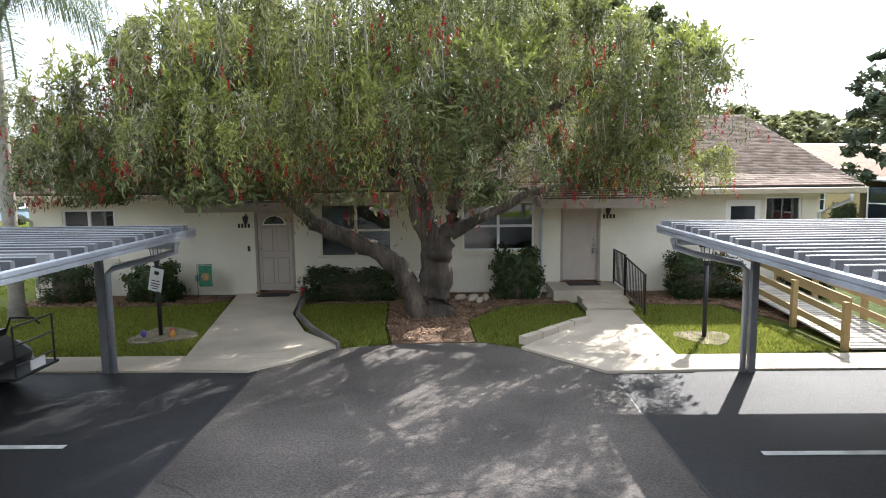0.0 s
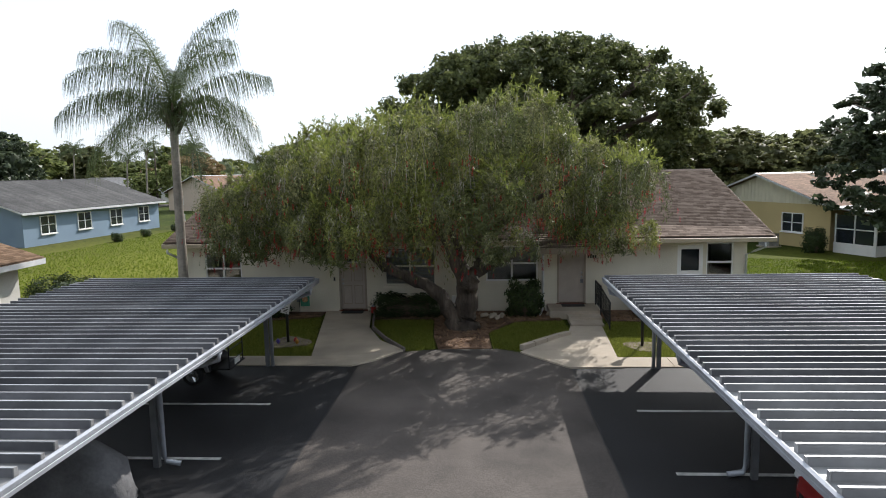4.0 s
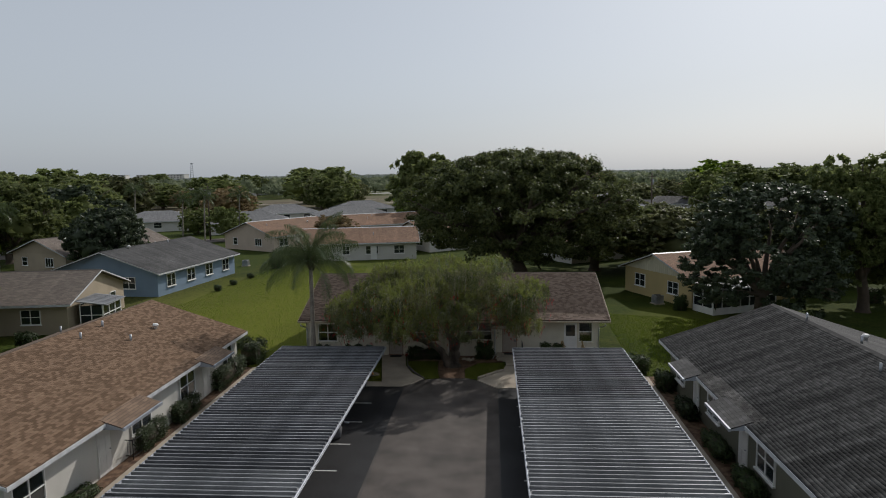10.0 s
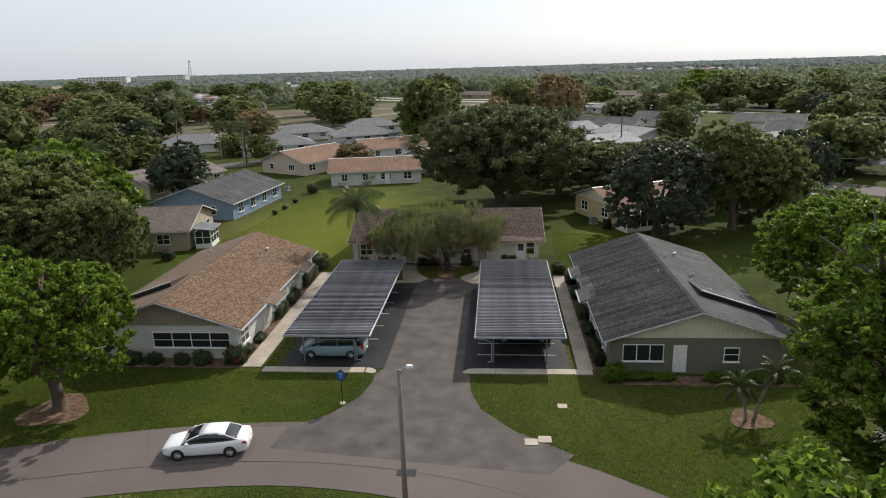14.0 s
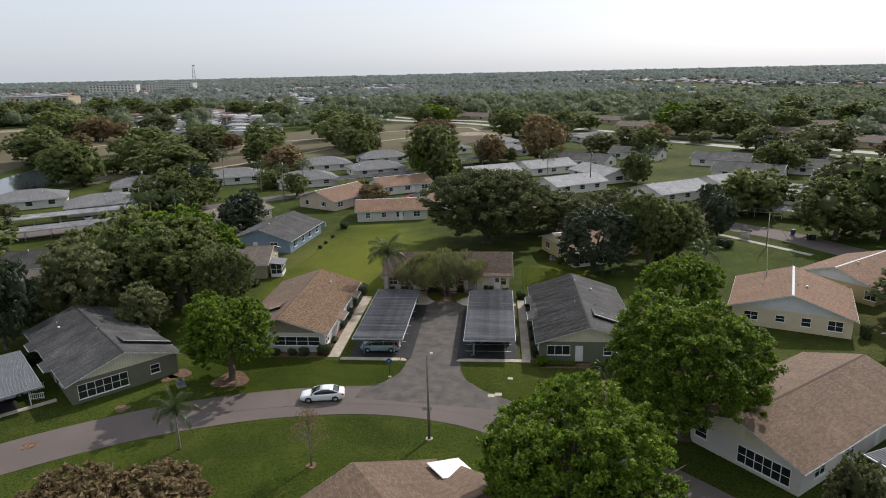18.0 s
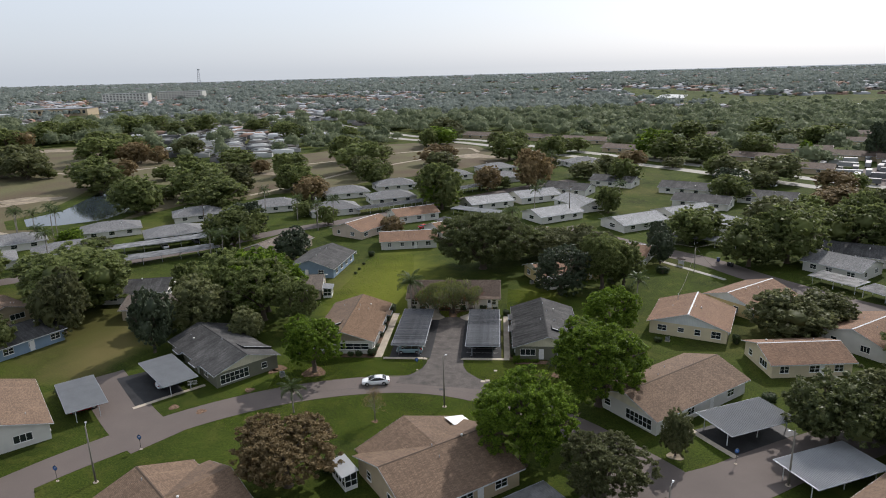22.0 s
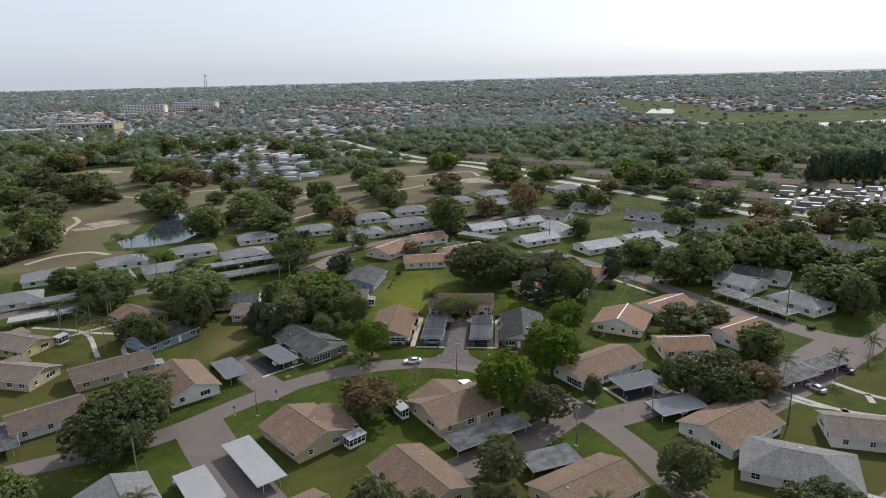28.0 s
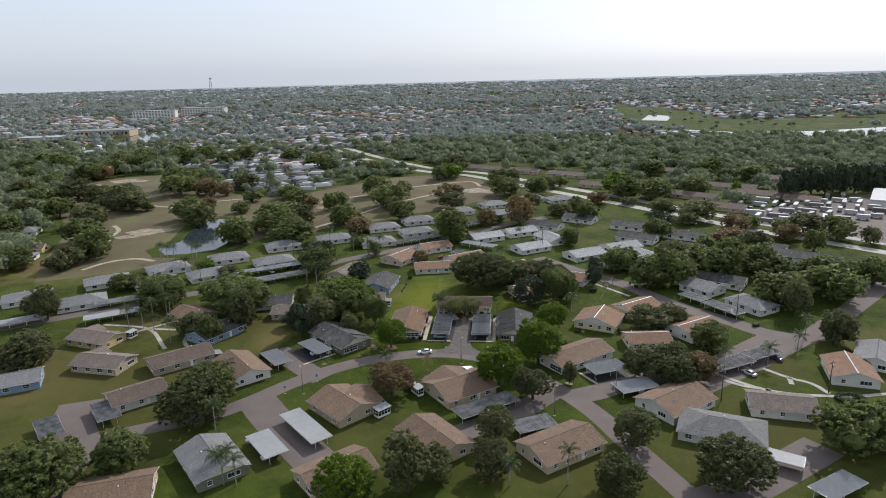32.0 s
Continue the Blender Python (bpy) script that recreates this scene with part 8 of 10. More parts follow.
def car(x, y, rot, colour, label, kind="sedan"):
    root = thing("car", pose(x, y, 0.035, 0, 0, rot), label, "car")
    van = kind == "van"
    if (van, colour) not in CAR_MESHES:
        CAR_MESHES[van, colour] = car_shapes(van, colour)
    L, W, belt, body, glass, roof, posts = CAR_MESHES[van, colour]
    put("body", body, root)
    put("glass", glass, root, None, "dark tinted windows")
    put("roof", roof, root)
    for p in posts:
        put("pillar", p, root)
    for s in (-1, 1):
        for wx in (-0.295, 0.305):
            put("wheel_arch", Geo().tube([(wx * L, s * (W / 2 - 0.14), 0.33), (wx * L, s * (W / 2 + 0.004), 0.33)], [0.37, 0.37], 20).mesh("wheel_arch", M["rubber"]), root)
            w = put("wheel", TYRE, root, pose(wx * L, s * (W / 2 - 0.075), 0.32, 0, 0, 0 if s < 0 else 180), "black tyre")
            put("rim", RIM, w)
        a = s * W * 0.43
        put("headlight", Geo().prism([(0.425 * L, 0.66), (0.485 * L, 0.60), (0.478 * L, 0.70), (0.40 * L, 0.78)], "y", min(a, a - s * 0.22), max(a, a - s * 0.22)).mesh("headlight", LAMP_CLEAR), root)
        t0, t1 = (0.78, 1.2) if van else (0.76, 0.92)
        put("tail_light", Geo().prism([(-0.498 * L, t0 + 0.03), (-0.44 * L, t0 + 0.06), (-0.45 * L, t1), (-0.488 * L, t1)], "y", min(a, a + s * 0.09), max(a, a + s * 0.09)).mesh("tail_light", LAMP_RED), root)
        put("mirror", Geo().prism([(0.165 * L, belt - 0.02), (0.205 * L, belt), (0.2 * L, belt + 0.11), (0.17 * L, belt + 0.12)], "y", min(s * (W / 2 - 0.08), s * (W / 2 + 0.14)), max(s * (W / 2 - 0.08), s * (W / 2 + 0.14))).mesh("mirror", paint(colour)), root)
        for dx in (-0.12, 0.09):
            put("door_handle", Geo().tube([(dx * L, s * (W / 2 + 0.005), belt * 0.80), (dx * L + 0.2, s * (W / 2 + 0.005), belt * 0.80)], [0.018] * 2, 6).mesh("door_handle", paint(colour), True), root)
    put("rear_plate", Geo().box(-0.508 * L, -0.498 * L, -0.18, 0.18, 0.55, 0.66).mesh("rear_plate", M["paint_white"]), root)
    put("grille", Geo().box(0.488 * L, 0.503 * L, -0.42, 0.42, 0.36, 0.5).mesh("grille", M["black_metal"]), root)
    return root


car(-16.5, -36.85, 189, (0.80, 0.80, 0.80), "white sedan parked on the lane beside the lawn")
car(-12.3, -23.6, 180, (0.22, 0.31, 0.33), "silver-green minivan under the metal carport", "van")
car(2.2, -20.6, 180, (0.05, 0.055, 0.06), "dark sedan in the shade of the carport")
car(4.2, 79.4, 120, (0.45, 0.03, 0.03), "bright red sedan parked beside a white carport")
car(2.4, -14.8, 180, (0.25, 0.02, 0.02), "dark red sedan in the shade of the carport")
for x, y, r, c, k, lb in ((-63.5, -47.5, 42, (0.30, 0.02, 0.025), "sedan", "red sedan under a grey carport"), (-53.0, -38.5, 45, (0.65, 0.66, 0.67), "sedan", "white sedan under a grey carport"), (5.5, -76.5, 120, (0.06, 0.06, 0.07), "sedan", "dark sedan under a ribbed carport"), (48.5, -60.5, 114, (0.75, 0.75, 0.76), "sedan", "white sedan under a white carport"), (-48.0, -99.2, 222, (0.7, 0.71, 0.72), "sedan", "white sedan half under a white carport"), (-54.5, -92.5, 42, (0.28, 0.30, 0.31), "sedan", "grey pickup-sized car beside a carport"), (-20.5, 78.0, 40, (0.45, 0.03, 0.03), "sedan", "red car parked on a far court"), (122, 150, 120, (0.5, 0.5, 0.5), "sedan", "silver car on the highway"), (-104, -80, 40, (0.05, 0.05, 0.06), "sedan", "dark car under a grey carport"), (84, -49, 120, (0.5, 0.5, 0.52), "sedan", "silver car under a long carport"), (96, -38, 120, (0.08, 0.08, 0.1), "sedan", "dark car under a long carport"), (95, 3, 30, (0.2, 0.2, 0.22), "sedan", "grey car under a long carport"), (-101, 53, 130, (0.5, 0.5, 0.52), "sedan", "silver car under a long carport"), (-94, 60, 130, (0.1, 0.1, 0.12), "sedan", "dark car under a long carport")):
    car(x, y, r, c, lb, k)
rng = random.Random(8)
for i in range(60):
    x, y = 165 + (i % 10) * 11 + rng.uniform(-2, 2), 150 + (i // 10) * 12 + rng.uniform(-2, 2) + (i % 10) * 2
    if x > 250 or y > 232 or y < 128:
        continue
    L, H = rng.choice((7.0, 9.0, 11.0)), rng.choice((2.8, 3.2))
    c = thing("camper", pose(x, y, 0.05, 0, 0, rng.choice((150, 60)) + rng.uniform(-6, 6)), "white parked camper in the storage yard", "camper", "parked campers")
    put("body", Geo().prism([(-L / 2, 0.7), (L / 2 - 0.4, 0.7), (L / 2, 1.4), (L / 2 - 0.5, H), (-L / 2, H)], "y", -1.2, 1.2).mesh("body", M["camper_white"]), c)
    put("window", Geo().box(-L / 4, L / 4, -1.22, -1.2, 1.6, 2.2).mesh("window", CAR_GLASS), c)
    for s in (-0.3, 0.3):
        put("wheel", TYRE, c, pose(s * L, -1.05, 0.4) @ Matrix.Diagonal((1.3, 2, 1.3, 1)))
        put("wheel", TYRE, c, pose(s * L, 1.05, 0.4) @ Matrix.Diagonal((1.3, 2, 1.3, 1)))

# golf cart at the far end of the bay
cart = thing("golf_cart", pose(-12.6, -7.75, 0.035, 0, 0, 180), "dark golf cart with rear seat and cargo rack", "golf cart")
BODY_GREY = material("cart_grey", (0.035, 0.036, 0.038), 0.35, 0.1, 3, 20, 0.0)
SEAT = material("seat_vinyl", (0.02, 0.02, 0.021), 0.4, 0.15, 4, 40, 0.1)
put("body", Geo().prism([(-1.25, 0.32), (1.2, 0.32), (1.3, 0.55), (1.15, 0.95), (0.75, 1.0), (0.6, 0.45), (-0.1, 0.42), (-0.2, 0.72), (-0.9, 0.78), (-1.3, 0.5)], "y", -0.58, 0.58).mesh("body", BODY_GREY), cart)
for x0, x1, z0, z1 in ((-0.25, 0.25, 0.72, 0.84), (-0.32, -0.20, 0.84, 1.25), (-0.95, -0.45, 0.78, 0.88), (-0.46, -0.36, 0.88, 1.22)):
    put("seat" if x1 - x0 > 0.3 else "backrest", Geo().box(x0, x1, -0.52, 0.52, z0, z1).mesh("seat", SEAT), cart)
for y0 in (-0.3, 0.12):
    put("seat_stripe", Geo().box(-0.955, -0.445, y0, y0 + 0.18, 0.879, 0.886).mesh("seat_stripe", M["paint_white"]), cart, label="pale vinyl stripe")
    put("seat_stripe", Geo().box(-0.468, -0.462, y0, y0 + 0.18, 0.9, 1.2).mesh("seat_stripe", M["paint_white"]), cart, label="pale vinyl stripe")
FENDER = Geo().prism([(-0.42, 0.36), (-0.36, 0.55), (-0.18, 0.66), (0.18, 0.66), (0.36, 0.55), (0.42, 0.36), (0.36, 0.36), (0.28, 0.52), (-0.28, 0.52), (-0.36, 0.36)], "y", -0.07, 0.07).mesh("fender", M["aluminium"])
for wx in (-0.85, 0.85):
    for s in (-0.6, 0.6):
        put("fender", FENDER, cart, Matrix.Translation((wx, s, 0)), "silver fender")
put("rear_platform", Geo().box(-1.75, -1.2, -0.5, 0.5, 0.36, 0.40).mesh("rear_platform", M["rubber"]), cart)
for s in (-1, 1):
    put("cargo_rail", Geo().tube([(-0.95, s * 0.5, 0.8), (-1.05, s * 0.5, 1.05), (-1.4, s * 0.5, 1.05), (-1.5, s * 0.5, 0.95)], [0.018] * 4, 6).mesh("cargo_rail", M["black_metal"], True), cart)
    put("rack_post", Geo().tube([(-1.72, s * 0.45, 0.38), (-1.72, s * 0.45, 1.12)], [0.016] * 2, 6).mesh("rack_post", M["black_metal"]), cart)
    for wx in (-0.85, 0.85):
        w = put("wheel", TYRE, cart, pose(wx, s * 0.55, 0.26, 0, 0, 0 if s < 0 else 180) @ Matrix.Diagonal((0.8, 1.0, 0.8, 1)), "low black tyre")
        put("rim", RIM, w)
    put("roof_post", Geo().tube([(0.75, s * 0.5, 0.95), (0.55, s * 0.5, 1.9)], [0.018] * 2, 6).mesh("roof_post", M["black_metal"]), cart)
    put("roof_post", Geo().tube([(-0.3, s * 0.5, 1.2), (-0.4, s * 0.5, 1.9)], [0.018] * 2, 6).mesh("roof_post", M["black_metal"]), cart)
for z in (0.55, 0.85, 1.12):
    put("rack_bar", Geo().tube([(-1.72, -0.45, z), (-1.72, 0.45, z)], [0.014] * 2, 6).mesh("rack_bar", M["black_metal"]), cart)
put("canopy", Geo().prism([(-0.8, 1.9), (0.8, 1.9), (0.7, 1.98), (-0.7, 1.98)], "y", -0.6, 0.6).mesh("canopy", BODY_GREY), cart)
put("plate", Geo().box(-1.76, -1.74, -0.16, 0.16, 0.42, 0.56).mesh("plate", M["paint_white"]), cart)
put("steering_wheel", Geo().tube([(0.55 + 0.16 * math.cos(a) * 0.5, 0.25 + 0.17 * math.sin(a), 1.05 + 0.14 * math.cos(a)) for a in np.linspace(0, 2 * math.pi, 13)], [0.014] * 13, 5).mesh("steering_wheel", M["black_metal"]), cart)

# a vehicle under a grey cloth cover
cov = material("cover_cloth", (0.15, 0.15, 0.155), 0.75, 0.25, 2.5, 20, 0.3)
rings = []
rn = np.random.default_rng(2)
for u, w, h in ((-1.6, 0.35, 0.5), (-1.45, 0.5, 0.85), (-1.0, 0.55, 1.05), (-0.4, 0.55, 1.15), (0.1, 0.5, 1.0), (0.7, 0.5, 1.2), (1.1, 0.5, 1.15), (1.45, 0.4, 0.85), (1.6, 0.3, 0.4)):
    rings.append([(u + rn.normal() * 0.03, w * math.cos(a) * (1 + 0.08 * rn.normal()), max(0.02, 0.03 + h * max(0.0, math.sin(a)) ** 0.8)) for a in np.linspace(-0.12, math.pi + 0.12, 15)])
tagged(put("covered_motorcycle", loft(rings, cov, "cover"), None, pose(-11.6, -14.6, 0.04, 0, 0, 12)), "motorcycle under a creased grey cloth cover", "motorcycle")

# painted bay lines
for x0, x1, ys in ((-15.2, -9.4, (-9.6, -12.4, -15.2, -18.0, -20.8)), (-1.3, 4.6, (-9.9, -12.8, -15.7, -18.6, -21.5, -23.6))):
    for y in ys:
        tagged(put("bay_line", Geo().box(x0, x1, y - 0.05, y + 0.05, 0.033, 0.0385).mesh("bay_line", M["line_paint"])), "worn white painted line of a parking bay", "marking", "painted bay lines", "structure")

# tarred cracks and laying joints in the asphalt
TAR = material("tar", (0.022, 0.021, 0.021), 0.55, 0.2, 4, 30, 0.2, world_space=True)
rn = np.random.default_rng(12)
for pts, w in (((-7.95, -7.2), (-7.99, -13.0), (-7.93, -19.0), (-8.05, -25.8)), 0.03), (((-2.3, -7.3), (-2.27, -14.0), (-2.32, -20.0), (-2.25, -25.8)), 0.03), (((-7.9, -10.5), (-6.5, -11.2), (-4.2, -10.6), (-2.2, -11.3)), 0.01), (((-7.9, -21.4), (-5.5, -20.7), (-2.4, -21.6)), 0.018), (((-8.5, -29.3), (-5.0, -28.6), (-1.7, -29.6)), 0.02), (((-34, -43.2), (-25, -39.9), (-14, -37.9), (-4, -38.6), (4, -41.6), (12, -47.4)), 0.045), (((-9.4, -36.2), (-6.8, -34.4), (-7.4, -31.0), (-5.8, -28.8)), 0.02), (((-22, -41.2), (-20, -38.0), (-21, -35.2)), 0.02):
    fine = smooth_line(pts, 0.35)
    g = Geo()
    off = [Vector((rn.normal(), rn.normal())) * (0.03 if w < 0.03 else 0.008) for _ in fine]
    for k in range(len(fine) - 1):
        a, b = fine[k] + off[k], fine[k + 1] + off[k + 1]
        d = (b - a).normalized()
        q = Vector((-d.y, d.x)) * w / 2
        g.face([(*(a - q), 0.0375), (*(b - q), 0.0375), (*(b + q), 0.0375), (*(a + q), 0.0375)])
    tagged(put("crack", g.mesh("crack", TAR)), "thin dark tarred crack in the asphalt", "crack", kind="structure")

for k, pts in enumerate((((-9.45, -5.85), (-8.2, -5.75), (-7.1, -5.45)), ((-10.0, -2.9), (-8.5, -2.75)), ((-9.4, -6.2), (-8.3, -6.1), (-7.45, -6.1)), ((-2.05, -3.7), (-0.85, -3.75)), ((-3.3, -5.35), (-0.95, -5.2)))):
    g = Geo()
    for (x0, y0), (x1, y1) in zip(pts, pts[1:]):
        g.face([(x0, y0 - 0.009, 0.0775), (x1, y1 - 0.009, 0.0775), (x1, y1 + 0.009, 0.0775), (x0, y0 + 0.009, 0.0775)])
    tagged(put("joint", g.mesh("joint", M["trim"])), "dark open joint across a concrete walk", "joint", kind="structure")

# street lamps, signs, lids
def street_pole(x, y, h, label, lean=0.0, arm=0.9, mat="pole_concrete", az=20):
    root = thing("street_lamp", pose(x, y, 0, 0, 0, az), label, "street lamp")
    put("pole", Geo().tube([(0, 0, -0.1), (lean * 0.4, 0, h * 0.5), (lean, 0, h)], [0.14, 0.115, 0.085], 10).mesh("pole", M[mat], True), root)
    put("arm", Geo().tube([(lean, 0, h - 0.35), (lean + arm * 0.5, 0, h + 0.02), (lean + arm, 0, h + 0.08)], [0.03] * 3, 6).mesh("arm", M["aluminium"], True), root)
    put("lamp_head", Geo().prism([(lean + arm - 0.05, h + 0.03), (lean + arm + 0.28, h + 0.03), (lean + arm + 0.24, h + 0.12), (lean + arm, h + 0.14)], "y", -0.1, 0.1).mesh("lamp_head", M["fascia_white"]), root)
    put("footing", Geo().tube([(0, 0, -0.02), (0, 0, 0.06)], [0.38, 0.36], 14).mesh("footing", M["concrete"]), root)
    return root


street_pole(-3.85, -44.4, 9.0, "slim concrete street lamp on the lawn by the lane", 0.0, 0.35)
street_pole(-49.5, -66.5, 8.5, "slim street lamp on the grass verge", 0, 0.9, az=120)
street_pole(23.5, -76.0, 8.5, "slim street lamp on a grass island", 0, 0.9, az=60)
street_pole(42.0, -63.0, 8.0, "slim street lamp beside the court", 0, 0.8, az=200)
for x, y, h in ((70.5, -66, 11), (96, -2, 12), (102, -60, 10), (-60, 84, 11), (30, 92, 12), (-95, 70, 11), (74.5, 42.2, 10), (-141, 20, 11)):
    root = thing("utility_pole", pose(x, y, 0, 0, 0, 30), "weathered wooden utility pole with cross-arm", "utility pole", "utility poles")
    put("pole", Geo().tube([(0, 0, -0.1), (0, 0, h)], [0.17, 0.11], 9).mesh("pole", M["bark"], True), root)
    put("cross_arm", Geo().box(-1.1, 1.1, -0.06, 0.06, h - 0.75, h - 0.6).mesh("cross_arm", M["bark"]), root)
    put("transformer", Geo().tube([(0.3, 0, h - 2.2), (0.3, 0, h - 1.2)], [0.22, 0.22], 10).mesh("transformer", M["aluminium"], True), root)

# a slim service pole with its cables, and what stands along the street behind it
pole = thing("service_pole", pose(55.2, 26.7, 0), "slim pale service pole with slack cables", "pole")
put("pole", Geo().tube([(0, 0, -0.1), (0, 0, 7.1)], [0.1, 0.075], 8).mesh("pole", M["pole_concrete"], True), pole)
for e in ((-12.2, -31.0, 5.3), (19.3, 15.5, 9.3), (6.2, 4.2, 0.1), (-25.2, 65.3, 9.8)):
    end, start = Vector(e), Vector((0, 0, 7.0))
    sag = 0.0 if e[2] < 1 else 0.05 * (end - start).length
    pts = [start.lerp(end, k / 8) - Vector((0, 0, sag * 4 * k / 8 * (1 - k / 8))) for k in range(9)]
    put("cable", Geo().tube(pts, [0.035] * 9, 5).mesh("cable", M["pole_concrete"], True), pole)
put("mast", Geo().tube([(-12.2, -31.0, 4.0), (-12.2, -31.0, 5.4)], [0.05, 0.05], 6).mesh("mast", M["aluminium"], True), pole)
for x, y, tone, label in ((65.9, 32.8, (0.02, 0.022, 0.024), "dark wheeled rubbish bin at the street edge"), (66.5, 32.3, (0.02, 0.022, 0.024), "dark wheeled rubbish bin at the street edge"), (64.6, 37.2, (0.02, 0.05, 0.16), "blue wheeled rubbish bin at the street edge")):
    b = thing("rubbish_bin", pose(x, y, 0.05, 0, 0, 35), label, "bin", "wheeled rubbish bins")
    put("body", Geo().prism([(-0.28, 0.06), (0.28, 0.06), (0.36, 1.0), (-0.36, 1.0)], "y", -0.33, 0.33).mesh("body", paint(tone)), b)
    put("lid", Geo().prism([(-0.39, 1.0), (0.39, 1.0), (0.34, 1.1), (-0.39, 1.06)], "y", -0.36, 0.36).mesh("lid", paint(tone)), b)
    for s in (-0.3, 0.3):
        put("wheel", Geo().tube([(-0.25, s - 0.03, 0.12), (-0.25, s + 0.03, 0.12)], [0.12, 0.12], 10).mesh("wheel", M["rubber"]), b)
kiosk = thing("mail_kiosk", pose(53.8, 33.9, 0, 0, 0, -52), "small white mailbox stand under a brown roof", "mailbox")
for s in (-0.85, 0.85):
    put("post", Geo().box(s - 0.06, s + 0.06, -0.06, 0.06, 0, 1.75).mesh("post", M["fascia_white"]), kiosk)
put("box", Geo().box(-0.78, 0.78, -0.25, 0.25, 0.45, 1.35).mesh("box", M["fascia_white"]), kiosk)
put("roof", Geo().prism([(-0.6, 1.7), (0.6, 1.7), (0.0, 2.05)], "x", -1.15, 1.15).mesh("roof", ROOFS["umber"]), kiosk)

SIGN_BLUE = material("sign_blue", (0.02, 0.11, 0.34), 0.4, 0.05, 3, 20, 0.0)


def blue_sign(x, y, label="round blue lot sign on a black post"):
    root = thing("lot_sign", pose(x, y, 0), label, "sign")
    put("post", Geo().tube([(0, 0, 0), (0, 0, 1.75)], [0.03, 0.03], 8).mesh("post", M["black_metal"]), root)
    put("finial", Geo().tube([(0, 0, 2.35), (0, 0, 2.42), (0, 0, 2.5)], [0.02, 0.05, 0.01], 8).mesh("finial", M["black_metal"]), root)
    pl = [(0.30 * math.cos(a), 2.02 + 0.34 * math.sin(a)) for a in np.linspace(0, 2 * math.pi, 9)[:-1] + math.pi / 8]
    ring = [(1.13 * u, 2.02 + 1.13 * (w - 2.02)) for u, w in pl]
    put("rim", Geo().prism(ring, "y", -0.012, 0.02).mesh("rim", M["black_metal"]), root)
    pb = put("plate", Geo().prism(pl, "y", -0.022, -0.013).mesh("plate", SIGN_BLUE), root, None, "blue octagonal plate")
    for z, w in ((2.15, 0.26), (2.02, 0.09), (1.92, 0.09)):
        put("print_bar", Geo().box(-w / 2, w / 2, -0.027, -0.022, z - 0.02, z + 0.02).mesh("print_bar", M["paint_white"]), pb)
    put("base", Geo().tube([(0, 0, 0), (0, 0, 0.07)], [0.22, 0.2], 10).mesh("base", M["concrete"]), root)


blue_sign(-9.9, -31.2)
blue_sign(-47.5, -58.5)
blue_sign(37.0, -58.5)
blue_sign(18.2, -75.5, "small black-backed lot sign on a grass island")
blue_sign(-55.0, -66.5, "lot sign on the verge beside the lane")
for x, y, s in ((4.4, -31.2, 0.38), (2.25, -35.4, 0.48), (3.05, -35.1, 0.48)):
    ob = put("manhole_cover", Geo().box(x - s, x + s * 0.6, y - s * 0.7, y + s * 0.7, -0.05, 0.07).mesh("manhole_cover", M["concrete"]))
    tagged(ob, "pale square concrete manhole cover set in the lawn", "manhole cover", "concrete manhole covers")
dr = thing("storm_drain", pose(-4.7, -38.6, 0.03), "dark iron storm grate in the lane", "drain")
for i in range(8):
    put("bar", Geo().box(-0.5 + i * 0.125, -0.43 + i * 0.125, -0.3, 0.3, 0.0, 0.02).mesh("bar", M["black_metal"]), dr)
# thin black sheet paints the darkness of a hole below the bars
put("pit", Geo().box(-0.52, 0.52, -0.32, 0.32, 0.001, 0.008).mesh("pit", M["rubber"]), dr)

# white picket gates at the walk beside a carport
for x0, y0, x1, y1 in ((-51.1, -36.9, -50.0, -35.7), (-49.8, -38.7, -48.3, -38.1)):
    gate = thing("picket_gate", pose(x0, y0, 0.02, 0, 0, math.degrees(math.atan2(y1 - y0, x1 - x0))), "low white picket gate beside a house walk", "gate", "white picket gates")
    run = math.hypot(x1 - x0, y1 - y0)
    for z in (0.18, 0.72):
        put("rail", Geo().box(0, run, -0.02, 0.02, z, z + 0.07).mesh("rail", M["paint_white"]), gate)
    picket = Geo().prism([(-0.035, 0.05), (0.035, 0.05), (0.035, 0.85), (0.0, 0.92), (-0.035, 0.85)], "y", -0.045, -0.023).mesh("picket", M["paint_white"])
    for i in range(8):
        put("picket", picket, gate, Matrix.Translation((run * (i + 0.5) / 8, 0, 0)))

# leafless young tree on the island
yt = thing("young_tree", pose(-14.3, -49.4, 0), "young nearly bare tree in a small mulch ring", "tree")
gy, rn = Geo(), np.random.default_rng(9)
gy.tube([(0, 0, 0), (0.02, 0, 1.6), (0.0, 0.05, 3.2), (0.05, 0, 5.2)], [0.1, 0.08, 0.055, 0.02], 8)
tips = []
for i in range(44):
    z = rn.uniform(1.5, 4.6)
    a = i * 2.4
    e = Vector((math.cos(a) * (5.6 - z) * 0.45, math.sin(a) * (5.6 - z) * 0.45, z + rn.uniform(0.6, 1.4)))
    gy.tube([(0, 0, z), e * 0.5 + Vector((0, 0, z * 0.5 + 0.1)), e], [0.022, 0.014, 0.005], 5)
    tips += [e + Vector(rn.normal(size=3) * 0.22) for _ in range(26)]
put("trunk", gy.mesh("trunk", M["bark_pale"], True), yt)
v, f = leaf_faces(rn, np.array([tuple(t) for t in tips]), np.zeros((len(tips), 3)), 0.09)
put("leaves", raw_mesh("leaves", v, f, LEAF["rust"]), yt)

